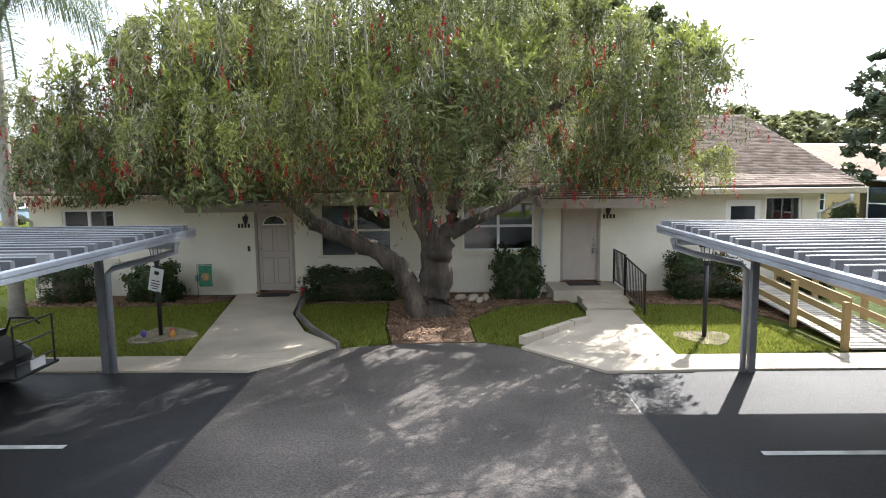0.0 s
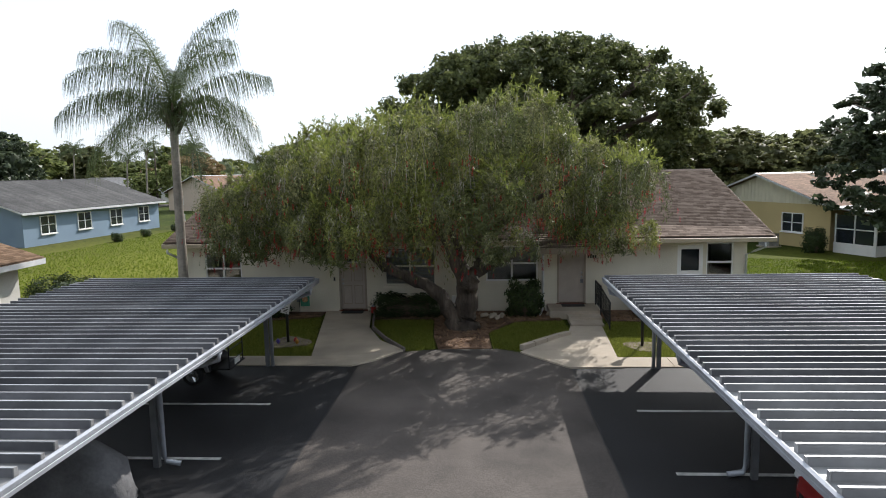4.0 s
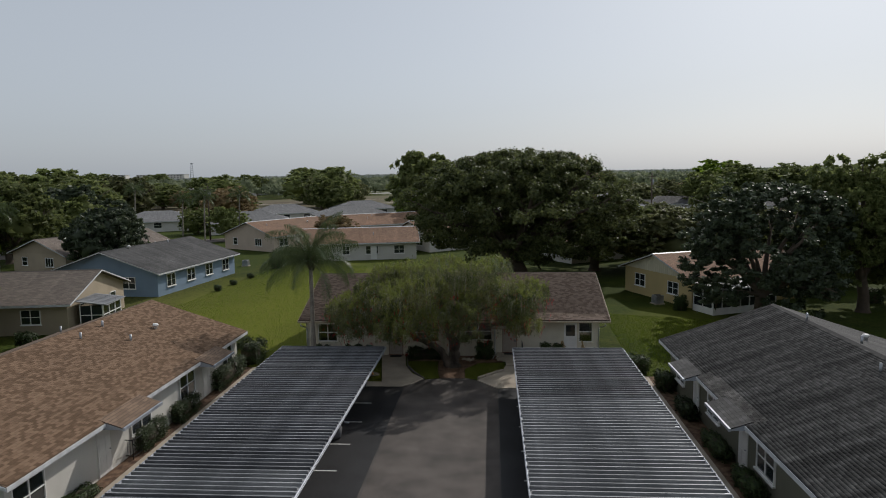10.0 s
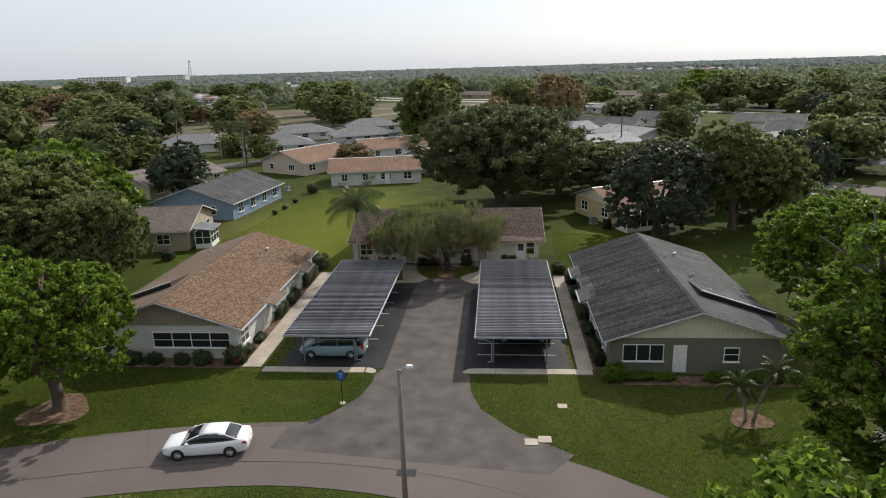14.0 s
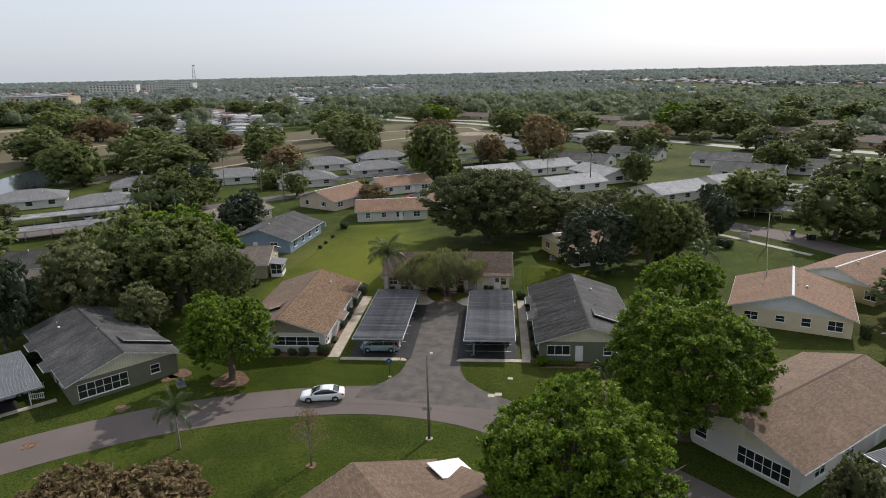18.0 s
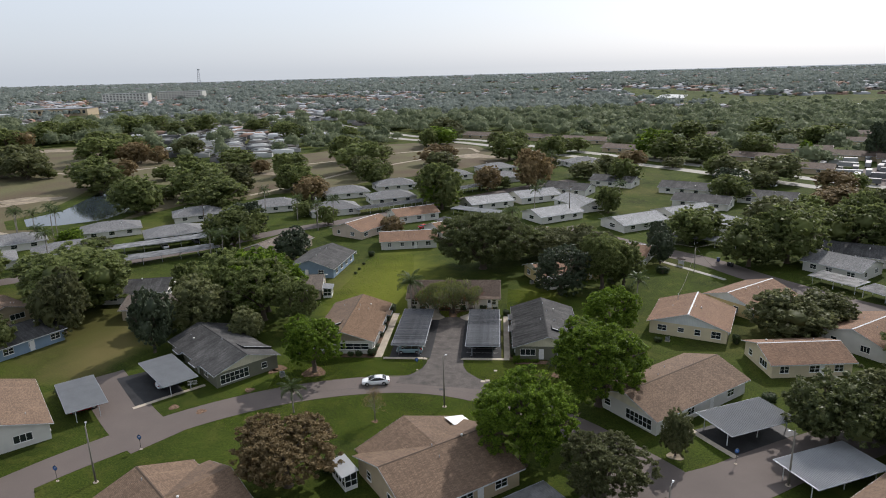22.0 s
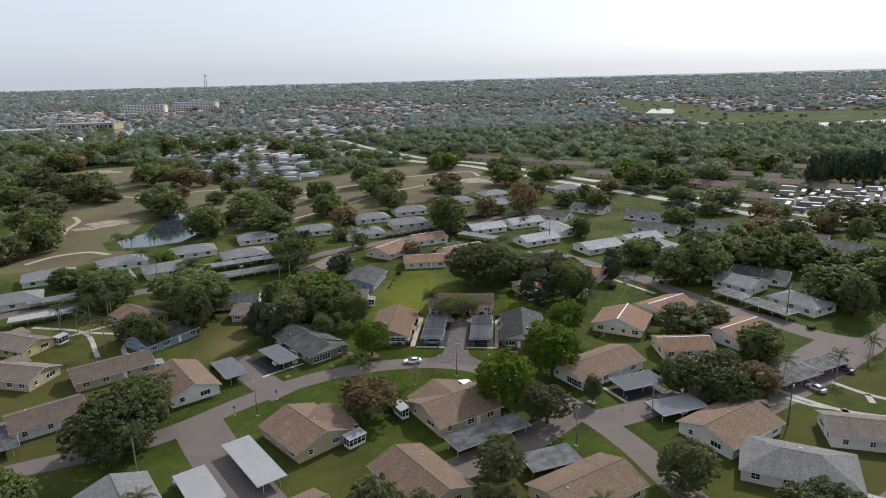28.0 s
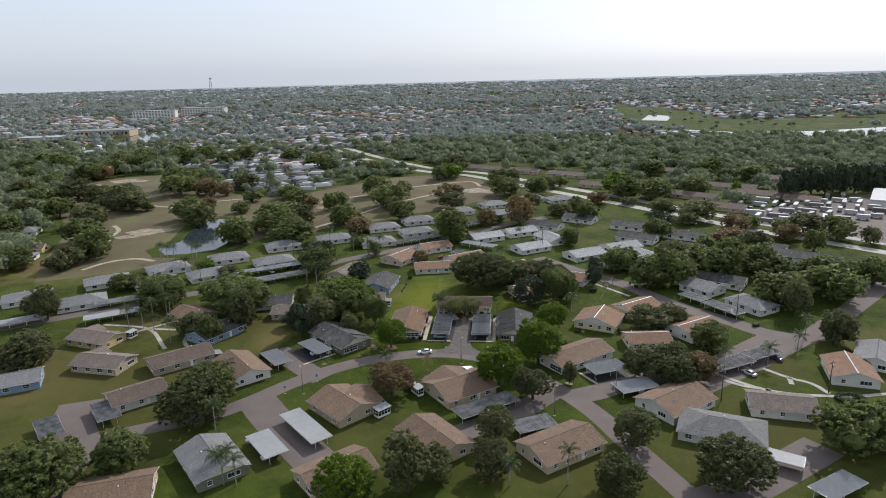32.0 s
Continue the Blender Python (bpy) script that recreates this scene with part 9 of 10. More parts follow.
# shrubs round the two long houses
for i, (x, y, sx, sy, sz) in enumerate(((-27.5, -25.6, 1.7, 1.2, 1.0), (-25.6, -25.6, 1.1, 1.0, 0.9), (-23.5, -25.6, 1.1, 1.0, 0.9), (-21.9, -25.6, 1.3, 1.1, 1.1), (-29.8, -25.5, 1.2, 1.0, 0.8), (-19.5, -15.4, 1.7, 2.7, 1.15), (-19.4, -12.0, 1.7, 2.8, 1.15), (-19.5, -6.0, 1.8, 4.8, 1.4), (-19.3, -1.8, 2.0, 2.4, 1.7))):
    bush(x, y, sx, sy, sz, "rounded clipped green shrub beside a white wall", 0, 0 if i < 5 else 2)
bush(-19.4, -25.3, 1.5, 1.4, 1.3, "green shrub with red flowers at the corner", 0, 1)
g = Geo()
rn = np.random.default_rng(4)
c = np.array([(-19.4, -25.3, 0.7)]) + rn.normal(size=(70, 3)) * np.array([0.45, 0.45, 0.3])
v, f = leaf_faces(rn, c, np.zeros_like(c), 0.08, 0.9)
tagged(put("hibiscus_flowers", raw_mesh("flowers", v, f, LEAF["flower"])), "red hibiscus flowers on a corner shrub", "flowers", kind="stuff")
for x, y, sx, sy, sz in ((-19.2, -23.4, 0.9, 1.6, 0.6), (-19.1, -21.0, 0.9, 1.8, 0.5), (7.5, -25.0, 0.9, 1.5, 1.2), (7.5, -22.6, 0.9, 2.6, 0.8), (7.5, -19.2, 0.9, 2.6, 0.8), (7.5, -15.4, 0.9, 3.0, 0.7), (7.5, -10.8, 1.0, 2.6, 0.8), (7.4, -6.8, 1.1, 2.0, 1.1), (6.5, -3.6, 1.5, 1.5, 1.2), (9.8, -27.4, 1.8, 0.8, 0.6), (11.6, -27.4, 1.4, 0.8, 0.55), (15.6, -27.5, 2.6, 1.0, 0.7), (18.3, -27.6, 2.0, 1.0, 0.8), (8.2, -27.6, 1.3, 1.3, 1.25), (-32.6, 43.5, 1.8, 1.8, 1.5), (33, 18.5, 2.4, 1.2, 1.4), (-33.6, 26, 0.8, 0.8, 0.7), (-33.4, 30, 0.8, 0.8, 0.6), (-33.2, 35, 0.8, 0.8, 0.6), (-38.5, 2.0, 1.4, 1.4, 1.2), (75.1, 48.2, 4.0, 2.2, 2.0), (47.2, 26.8, 3.2, 2.2, 1.9), (36.0, -17.5, 1.5, 1.2, 1.0), (38.6, -12.6, 0.9, 0.8, 0.7), (40.0, -13.4, 1.3, 1.1, 1.1), (43.3, -14.8, 1.2, 1.1, 1.0), (45.6, -16.0, 1.2, 1.1, 1.1), (47.2, -16.9, 1.0, 1.0, 1.1), (50.6, -18.0, 1.4, 1.4, 1.9)):
    bush(x, y, sx, sy, sz, "low dark green shrub in a bed beside a house" if y > -27 else "low yellow-green plants in a bed beside a house", 0, 0 if y > -27 else 1, None if y > -27 else "bright")
for x, y, sx, sy, sz, lf in ((-18, -62, 3, 3, 1.4, "hedge"), (30, -28, 3, 2, 1.4, "hedge"), (-57, -30, 5, 2, 1.6, "hedge"), (-70, -42, 4, 2, 1.4, "hedge"), (54, -3, 3, 3, 1.6, "hedge"), (62, -30, 4, 2.5, 2.0, "olive"), (100, -10, 3, 2, 1.2, "hedge"), (-100, 20, 4, 3, 2, "hedge"), (48, -41, 2.5, 2, 1.5, "hedge"), (22, -36, 5, 2, 1.6, "hedge")):
    bush(x, y, sx, sy, sz, "broad dark hedge between villas", 30, 0, lf if lf != "hedge" else None)

# roof panels, cooling units, sunrooms, awnings
PANEL = material("panel_white", (0.82, 0.82, 0.80), 0.5, 0.05, 1, 10, 0.0)
tagged(put("roof_panel", Geo().box(-1.6, 1.6, -1.3, 1.3, 0, 0.08).mesh("roof_panel", PANEL), None, pose(-1.0, -53.9, 3.16, 0, 12, 37)), "white flat skylight panel on a brown roof", "roof panel")
for x, y, r in ((-38.0, 46.0, 0), (13.2, 18.3, 23), (-33.8, -25.3, 0), (-34.0, -34.5, 40), (38, -17, 70), (22.3, -20.0, 0)):
    ac = thing("cooling_unit", pose(x, y, 0.0, 0, 0, r), "grey outdoor cooling unit on a concrete pad", "air conditioner", "cooling units")
    put("pad", Geo().box(-0.5, 0.5, -0.5, 0.5, -0.02, 0.08).mesh("pad", M["concrete"]), ac)
    put("cabinet", Geo().box(-0.4, 0.4, -0.4, 0.4, 0.08, 0.85).mesh("cabinet", M["aluminium"]), ac)
    put("fan_grille", Geo().tube([(0, 0, 0.85), (0, 0, 0.89)], [0.33, 0.31], 16).mesh("fan_grille", M["black_metal"]), ac)


def sunroom(x, y, rot, w, d, label, stripes=False):
    root = thing("sunroom", pose(x, y, 0, 0, 0, rot), label, "sunroom")
    put("base_wall", Geo().box(-w / 2, w / 2, -d, 0, 0, 0.6).mesh("base_wall", M["paint_white"]), root)
    put("glazing", Geo().box(-w / 2 + 0.05, w / 2 - 0.05, -d + 0.05, 0, 0.6, 2.2).mesh("glazing", M["glass"]), root)
    n = max(3, int(w / 0.9))
    for i in range(n + 1):
        px = -w / 2 + w * i / n
        put("mullion", Geo().box(px - 0.04, px + 0.04, -d - 0.02, -d + 0.06, 0.6, 2.25).mesh("mullion", M["paint_white"]), root)
    for s in (-1, 1):
        e = s * w / 2
        for k in (0.04, 0.5, 0.96):
            put("mullion", Geo().box(e - 0.03, e + 0.03, -d * k - 0.03, -d * k + 0.03, 0.6, 2.25).mesh("mullion", M["paint_white"]), root)
        put("rail", Geo().box(e - 0.025, e + 0.025, -d + 0.06, -0.05, 1.38, 1.44).mesh("rail", M["paint_white"]), root)
    put("rail", Geo().box(-w / 2 + 0.04, w / 2 - 0.04, -d - 0.01, -d + 0.055, 1.38, 1.44).mesh("rail", M["paint_white"]), root)
    put("roof", Geo().prism([(-d - 0.4, 2.25), (0.2, 2.6), (0.2, 2.68), (-d - 0.4, 2.33)], "x", -w / 2 - 0.2, w / 2 + 0.2).mesh("roof", M["deck_white"]), root)
    if stripes:
        for i in range(7):
            px = -w / 2 + w * (i + 0.5) / 7
            put("stripe", Geo().prism([(-d - 0.41, 2.345), (0.2, 2.69), (0.2, 2.70), (-d - 0.41, 2.355)], "x", px - 0.12, px + 0.12).mesh("stripe", M["post_dark"]), root)


sunroom(-37.6, 8.6, 98, 3.4, 2.0, "white sunroom with striped metal awning", True)
bush(14.5, 15.3, 1.1, 1.0, 1.3, "spiky dark shrub against the yellow wall", 0, 1)
sunroom(18.85, 16.79, 23, 7.0, 2.6, "glazed white sunroom along the yellow villa")
sunroom(-24.6, -76.8, 48, 4.2, 2.2, "glazed white sunroom at the end of a villa")
sunroom(-14.8, -64.3, -53, 4.2, 1.8, "glazed white sunroom at the end of a villa")
sunroom(-86.5, -44.0, 130, 3.6, 2.0, "small sunroom with ribbed white awning", True)
sunroom(-126.6, -26.0, 75, 3.4, 1.8, "small white sunroom on a yellow villa")


# ---- distance: woods, town and towers ----
def inside(px, py, poly):
    hit = np.zeros(len(px), bool)
    for (x0, y0), (x1, y1) in zip(poly, poly[1:] + poly[:1]):
        cross = ((y0 > py) != (y1 > py)) & (px < (x1 - x0) * (py - y0) / (y1 - y0 + 1e-12) + x0)
        hit ^= cross
    return hit


rng = np.random.default_rng(77)
# the villas, the dry field and all that lies this side of the highway
NEAR = [(-215, -260), (-230, 36), (-240, 74), (-270, 137), (-330, 207), (-380, 335), (-349, 360), (-312, 374), (-259, 338), (-205, 270), (-164, 248), (-139, 278), (-110, 316), (-85, 344), (-46, 358)] + [(x + 28, y + 24) for x, y in HIGHWAY[4:]] + [(290, -260)]
HOMES = [(-318, 473), (-275, 384), (-222, 285), (-164, 248), (-128, 290), (-140, 350), (-180, 440), (-206, 510), (-281, 520)]
LAKES = [[(225, 780), (324, 680), (432, 676), (538, 715), (780, 800), (730, 640), (470, 585), (387, 598), (310, 625), (262, 700)], [(280, 1400), (369, 1163), (385, 900), (640, 890), (900, 980), (900, 840), (538, 720), (432, 680), (324, 684), (215, 760), (215, 934)], [(-535, 625), (-578, 711), (-603, 801), (-586, 891), (-535, 832), (-514, 745), (-492, 640)], [(-553, 582), (-534, 629), (-468, 534), (-484, 488)]]
YARD = [(140, 183), (217, 232), (300, 262), (345, 190), (250, 90), (200, 90)]
ROWS = [(-6, 371), (66, 328), (144, 228), (151, 190), (196, 229), (236, 290), (82, 276), (115, 274), (152, 344), (210, 212), (178, 262), (262, 330), (30, 352)]


def clear_of(x, y):
    """Where no scattered tree or house stands."""
    hit = inside(x, y, NEAR) | inside(x, y, YARD)
    for poly in LAKES:
        hit |= inside(x, y, poly)
    for hx, hy in ROWS:
        hit |= (np.abs(x - hx + 6) < 19) & (np.abs(y - hy + 14) < 25)
    for (x0, y0), (x1, y1) in zip(HIGHWAY, HIGHWAY[1:]):
        u = np.clip(((x - x0) * (x1 - x0) + (y - y0) * (y1 - y0)) / ((x1 - x0) ** 2 + (y1 - y0) ** 2), 0, 1)
        hit |= np.hypot(x - x0 - u * (x1 - x0) - 7, y - y0 - u * (y1 - y0) - 6) < 20
    return hit


def scatter(n, y0, y1, spread, power=1.0):
    y = y0 + (y1 - y0) * rng.uniform(0, 1, n) ** power
    x = rng.uniform(-1, 1, n) * (spread * (y + 260))
    ok = ~clear_of(x, y)
    return x[ok], y[ok]


def woods(name, x, y, r, h, leaves, size, mat, label):
    """Many far trees: a lumpy crown each, broken up by leaf clumps."""
    n = len(x)
    dv, df = dome()
    ph = rng.uniform(0, 6.28, (n, 2))
    az = np.arctan2(dv[:, 1], dv[:, 0])
    bump = 1 + 0.2 * np.sin(3 * az[None] + ph[:, :1]) + 0.12 * np.sin(5 * az[None] + ph[:, 1:]) + rng.normal(size=(n, len(dv))) * 0.09
    core = np.stack([x, y, h * 0.5], 1)[:, None] + dv[None] * bump[..., None] * np.stack([r, r, h * 0.47], 1)[:, None] * 0.74
    faces = (np.arange(n) * len(dv))[:, None, None] + df[None]
    k = np.repeat(np.arange(n), leaves)
    d = rng.normal(size=(len(k), 3))
    d[:, 2] = np.abs(d[:, 2]) - 0.3
    d /= np.linalg.norm(d, axis=1, keepdims=True)
    lob = 1 + 0.2 * np.sin(3 * np.arctan2(d[:, 1], d[:, 0]) + ph[k, 0])
    c = np.stack([x[k], y[k], h[k] * 0.5], 1) + d * np.stack([r[k] * lob, r[k] * lob, h[k] * 0.5], 1) * rng.uniform(0.74, 1.06, len(k))[:, None]
    v, f = leaf_faces(rng, c, d + np.array([0, 0, 0.3]), size * r[k] / 6, 0.8, 0.8, True)
    core = core.reshape(-1, 3)
    me = raw_mesh(name, np.concatenate([core, v]), np.concatenate([faces.reshape(-1, 3), f + len(core)]), mat)
    tagged(put(name, me), label, "woods", kind="stuff")


def far_mask(x, y, cut):
    v = np.sin(x * 0.011 + 1.3) + np.sin(y * 0.009 + 0.4) + np.sin((x + y) * 0.021) + np.sin((x - 2 * y) * 0.013)
    return v > cut


x, y = scatter(8000, -40, 640, 0.85)
thick = (x > -120) & (y < 600) & ~((x > -40) & (x < 200) & (y < 430)) | (x < -330) & (y < 560)
m = np.where(thick, rng.uniform(size=len(x)) < 0.8, rng.uniform(size=len(x)) < 0.4) & ~(inside(x, y, HOMES) & (rng.uniform(size=len(x)) < 0.8))
x, y = x[m], y[m]
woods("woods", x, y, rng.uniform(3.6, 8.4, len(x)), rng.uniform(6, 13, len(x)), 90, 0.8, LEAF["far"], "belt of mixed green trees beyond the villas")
x, y = scatter(7000, 640, 1700, 0.85)
m = far_mask(x, y, -0.6) & (rng.uniform(size=len(x)) < np.where((x > -150) & (x < 230) & (y < 1000), 1.0, 0.55))
x, y = x[m], y[m]
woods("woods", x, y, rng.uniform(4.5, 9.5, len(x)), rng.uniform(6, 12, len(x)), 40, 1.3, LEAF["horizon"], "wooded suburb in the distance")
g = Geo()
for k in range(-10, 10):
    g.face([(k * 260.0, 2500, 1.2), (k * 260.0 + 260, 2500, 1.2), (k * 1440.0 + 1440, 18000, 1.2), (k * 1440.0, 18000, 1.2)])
tagged(put("backdrop", g.mesh("backdrop", M["far_plain_haze"])), "plain out to the horizon, haze painted in its colour", "backdrop", kind="structure")
x, y = scatter(4200, 1600, 4200, 0.85, 1.2)
woods("woods", x, y, rng.uniform(7, 18, len(x)), rng.uniform(6, 10, len(x)), 14, 2.0, LEAF["horizon"], "tree line out to the horizon, haze painted in its colour")


def town(name, x, y, mat, label, size=(14, 10), turn=None, rise=1.6):
    """Far small houses: walls and low roofs, one joined mass."""
    n = len(x)
    L, W = rng.uniform(0.8, 1.5, n) * size[0] / 2, rng.uniform(0.8, 1.2, n) * size[1] / 2
    a = (rng.choice([0.3, 0.5, 1.9, 2.1], n) if turn is None else np.full(n, turn)) + rng.normal(size=n) * 0.08
    ca, sa = np.cos(a), np.sin(a)

    def p(u, w, z):
        return np.stack([x + u * L * ca - w * W * sa, y + u * L * sa + w * W * ca, np.full(n, z)], 1)
    P = [p(-1, -1, 0), p(1, -1, 0), p(1, 1, 0), p(-1, 1, 0), p(-1, -1, 2.6), p(1, -1, 2.6), p(1, 1, 2.6), p(-1, 1, 2.6), p(-0.5, 0, 2.6 + rise), p(0.5, 0, 2.6 + rise)]
    v = np.stack(P, 1).reshape(-1, 3)
    base = (np.arange(n) * 10)[:, None]
    q = [(0, 1, 5, 4), (1, 2, 6, 5), (2, 3, 7, 6), (3, 0, 4, 7), (4, 5, 9, 8), (6, 7, 8, 9), (5, 6, 9, 9), (7, 4, 8, 8)]
    f = np.concatenate([base + np.array(t) for t in q])
    me = raw_mesh(name, v, f, mat)
    me.validate()
    tagged(put(name, me), label, "houses", kind="stuff")


def town_material(name, tones):
    m = bpy.data.materials.new(name)
    m.use_nodes = True
    n, ln = m.node_tree.nodes, m.node_tree.links
    geo, ramp = n.new("ShaderNodeNewGeometry"), n.new("ShaderNodeValToRGB")
    ramp.color_ramp.interpolation = "CONSTANT"
    el = ramp.color_ramp.elements
    for k, c in enumerate(tones):
        e = el[k] if k < 2 else el.new(k / len(tones))
        e.position, e.color = k / len(tones), (*c, 1)
    ln.new(geo.outputs["Random Per Island"], ramp.inputs[0])
    ln.new(ramp.outputs[0], n["Principled BSDF"].inputs["Base Color"])
    n["Principled BSDF"].inputs["Roughness"].default_value = 0.95
    n["Principled BSDF"].inputs["Specular IOR Level"].default_value = 0.1
    return m


TOWN = town_material("far_roofs", ((0.5, 0.5, 0.5), (0.3, 0.3, 0.31), (0.24, 0.17, 0.13), (0.4, 0.4, 0.41), (0.3, 0.2, 0.155), (0.2, 0.18, 0.17)))
WHITE_ROOFS = town_material("white_roofs", ((0.6, 0.6, 0.58), (0.3, 0.3, 0.29), (0.13, 0.13, 0.13), (0.44, 0.44, 0.42), (0.2, 0.185, 0.17)))
x, y = scatter(2200, 400, 900, 0.85)
m = (rng.uniform(size=len(x)) < 0.75) & ~((x > -120) & (y < 560)) & ~((x < -330) & (y < 540))
town("far_houses", x[m], y[m], TOWN, "scattered low houses among the trees")
x, y = scatter(11000, 850, 4200, 0.85, 1.2)
m = ~far_mask(x, y, 1.6)
town("far_houses", x[m], y[m], TOWN, "dense distant suburb of low houses", (16, 12))
# mobile homes stand in close parallel rows
for poly, turn, along, across in ((HOMES, 0.35, 19, 9), ([(-420, 560), (-250, 500), (-180, 620), (-300, 800), (-440, 760)], 0.5, 20, 11), ([(-210, 640), (-60, 640), (-70, 900), (-230, 900)], 0.2, 20, 12)):
    u, w = np.meshgrid(np.arange(-24, 24) * along, np.arange(-36, 36) * across)
    u, w = u.ravel() + rng.normal(size=u.size) * 1.5, w.ravel() + rng.normal(size=u.size)
    cx, cy = sum(p[0] for p in poly) / len(poly), sum(p[1] for p in poly) / len(poly)
    x, y = cx + u * math.cos(turn) - w * math.sin(turn), cy + u * math.sin(turn) + w * math.cos(turn)
    m = inside(x, y, poly) & (rng.uniform(size=len(x)) < 0.82)
    town("mobile_homes", x[m], y[m], WHITE_ROOFS, "rows of white mobile homes beyond the field", (14, 5), turn, 0.7)
x = np.linspace(250, 800, 34)
for dy in (-18, -58):
    edge = np.interp(x, [250, 310, 387, 470, 730, 800], [720, 625, 598, 585, 640, 660])
    town("lake_houses", x + rng.normal(size=34) * 3, edge + dy + rng.normal(size=34) * 4, TOWN, "row of roofs along the lake shore", (17, 14))
# palms and small trees dotted over the fairway
x, y = rng.uniform(240, 900, 90), rng.uniform(700, 1150, 90)
m = inside(x, y, LAKES[1])
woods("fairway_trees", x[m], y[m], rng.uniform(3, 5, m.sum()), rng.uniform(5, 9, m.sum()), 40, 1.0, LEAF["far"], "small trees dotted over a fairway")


def block(x, y, w, d, h, rot, label, floors, wall="white", roof="post_dark"):
    root = thing("apartment_block", pose(x, y, 0, 0, 0, rot), label, "building")
    put("wall", Geo().box(-w / 2, w / 2, -d / 2, d / 2, 0, h).mesh("wall", WALLS[wall]), root)
    put("roof", Geo().box(-w / 2 - 0.5, w / 2 + 0.5, -d / 2 - 0.5, d / 2 + 0.5, h, h + 0.6).mesh("roof", M[roof]), root)
    for k in range(floors):
        for i in range(int(w / 7)):
            z = h * (k + 0.35) / floors
            put("window", Geo().box(-w / 2 + 2 + i * 7, -w / 2 + 6 + i * 7, -d / 2 - 0.06, -d / 2, z, z + h / floors * 0.45).mesh("window", M["glass"]), root)


block(-770, 1200, 95, 18, 19, 6, "long pale grey apartment block with dark windows", 6, "white", "deck_white")
block(-700, 1300, 110, 18, 19, -5, "pale apartment block behind trees", 5, "white", "deck_white")
block(-645, 795, 100, 36, 10, 8, "low brown school building with flat dark roof", 1, "tan")
block(-700, 735, 80, 30, 6, 8, "low pale hall with flat roof", 1, "yellow", "deck_white")
block(265, 205, 46, 26, 5, 60, "wide white workshop beside the storage yard", 1, "white", "deck_white")
mast = thing("lattice_mast", pose(-1480, 3100, 0), "thin lattice transmission mast on the horizon", "mast")
for s, q in ((-1, -1), (1, -1), (0, 1)):
    put("leg", Geo().tube([(s * 9, q * 9, 0), (s * 3.5, q * 3.5, 78)], [1.3, 0.8], 5).mesh("leg", M["aluminium"]), mast)
for z in range(8, 78, 9):
    k = 9 - 5.5 * z / 78
    put("brace", Geo().tube([(-k, -k, z), (k, -k, z + 4), (0, k, z), (-k, -k, z + 4)], [0.5] * 4, 4).mesh("brace", M["aluminium"]), mast)
put("lantern", Geo().box(-5, 5, -5, 5, 76, 82).mesh("lantern", M["aluminium"]), mast)


# ---- grass on the near lawns ----
def grass(poly, n, h, label, w=0.008, blade="grass"):
    xs_, ys_ = [p[0] for p in poly], [p[1] for p in poly]
    gx, gy = rng.uniform(min(xs_), max(xs_), n), rng.uniform(min(ys_), max(ys_), n)
    ok = inside(gx, gy, poly)
    gx, gy = gx[ok], gy[ok]
    k = len(gx)
    a = rng.uniform(0, 6.28, k)
    hh = h * rng.uniform(0.5, 1.3, k)
    lean = rng.normal(size=(k, 2)) * 0.5 * hh[:, None]
    p0 = np.stack([gx - w * np.cos(a), gy - w * np.sin(a), np.zeros(k)], 1)
    p1 = np.stack([gx + w * np.cos(a), gy + w * np.sin(a), np.zeros(k)], 1)
    p2 = np.stack([gx + lean[:, 0], gy + lean[:, 1], hh], 1)
    v = np.stack([p0, p1, p2], 1).reshape(-1, 3)
    tagged(put("grass", raw_mesh("grass", v, np.arange(len(v)).reshape(-1, 3), LEAF[blade])), label, "grass", kind="stuff")


grass([(-15.8, -1.3), (-13, -1.5), (-11.2, -1.2), (-10.4, -0.9), (-9.5, -5.8), (-15.8, -5.8)], 60000, 0.07, "short green lawn before the duplex")
grass([(-8.4, -1.4), (-6.35, -1.4), (-6.2, -3.6), (-6.0, -5.0), (-6.9, -5.15), (-7.7, -4.1), (-8.3, -2.5)], 26000, 0.08, "small green lawn beside the walk")
grass([(-4.4, -3.2), (-3.5, -1.8), (-1.9, -1.6), (-1.8, -3.4), (-3.5, -5.2), (-4.3, -4.9)], 22000, 0.08, "small green lawn before a shrub")
grass([(-0.4, -1.7), (1.4, -1.9), (1.95, -5.7), (-0.9, -5.95), (-0.75, -2.6)], 30000, 0.08, "small sunlit lawn round a lamp")

grass([(-31.5, -26.3), (-9.4, -26.9), (-9.0, -30.4), (-10.4, -32.6), (-12.6, -34.2), (-20, -34.6), (-29, -37.2), (-35, -40.4), (-36, -30.0)], 90000, 0.09, "thick mown lawn along the lane", 0.016, "turf")
grass([(-1.3, -26.9), (7.8, -26.9), (7.8, -28.3), (20.3, -28.3), (22, -40), (14, -43.5), (8, -39.8), (1.2, -34.2), (-0.8, -31.8), (-1.6, -29.3)], 90000, 0.09, "thick mown lawn before the sage villa", 0.016, "turf")
grass([(-40, -50.2), (-30, -44.6), (-20, -41.5), (-10, -40.4), (0, -42.5), (7, -47), (10, -52), (-4, -52), (-14, -54), (-30, -58)], 90000, 0.09, "thick mown lawn inside the bend of the lane", 0.016, "turf")
grass([(-38, 2), (-17, -1.5), (-16.3, 12), (-20, 45), (-33, 45), (-34, 20)], 60000, 0.08, "mown lawn behind the duplex", 0.024, "turf")

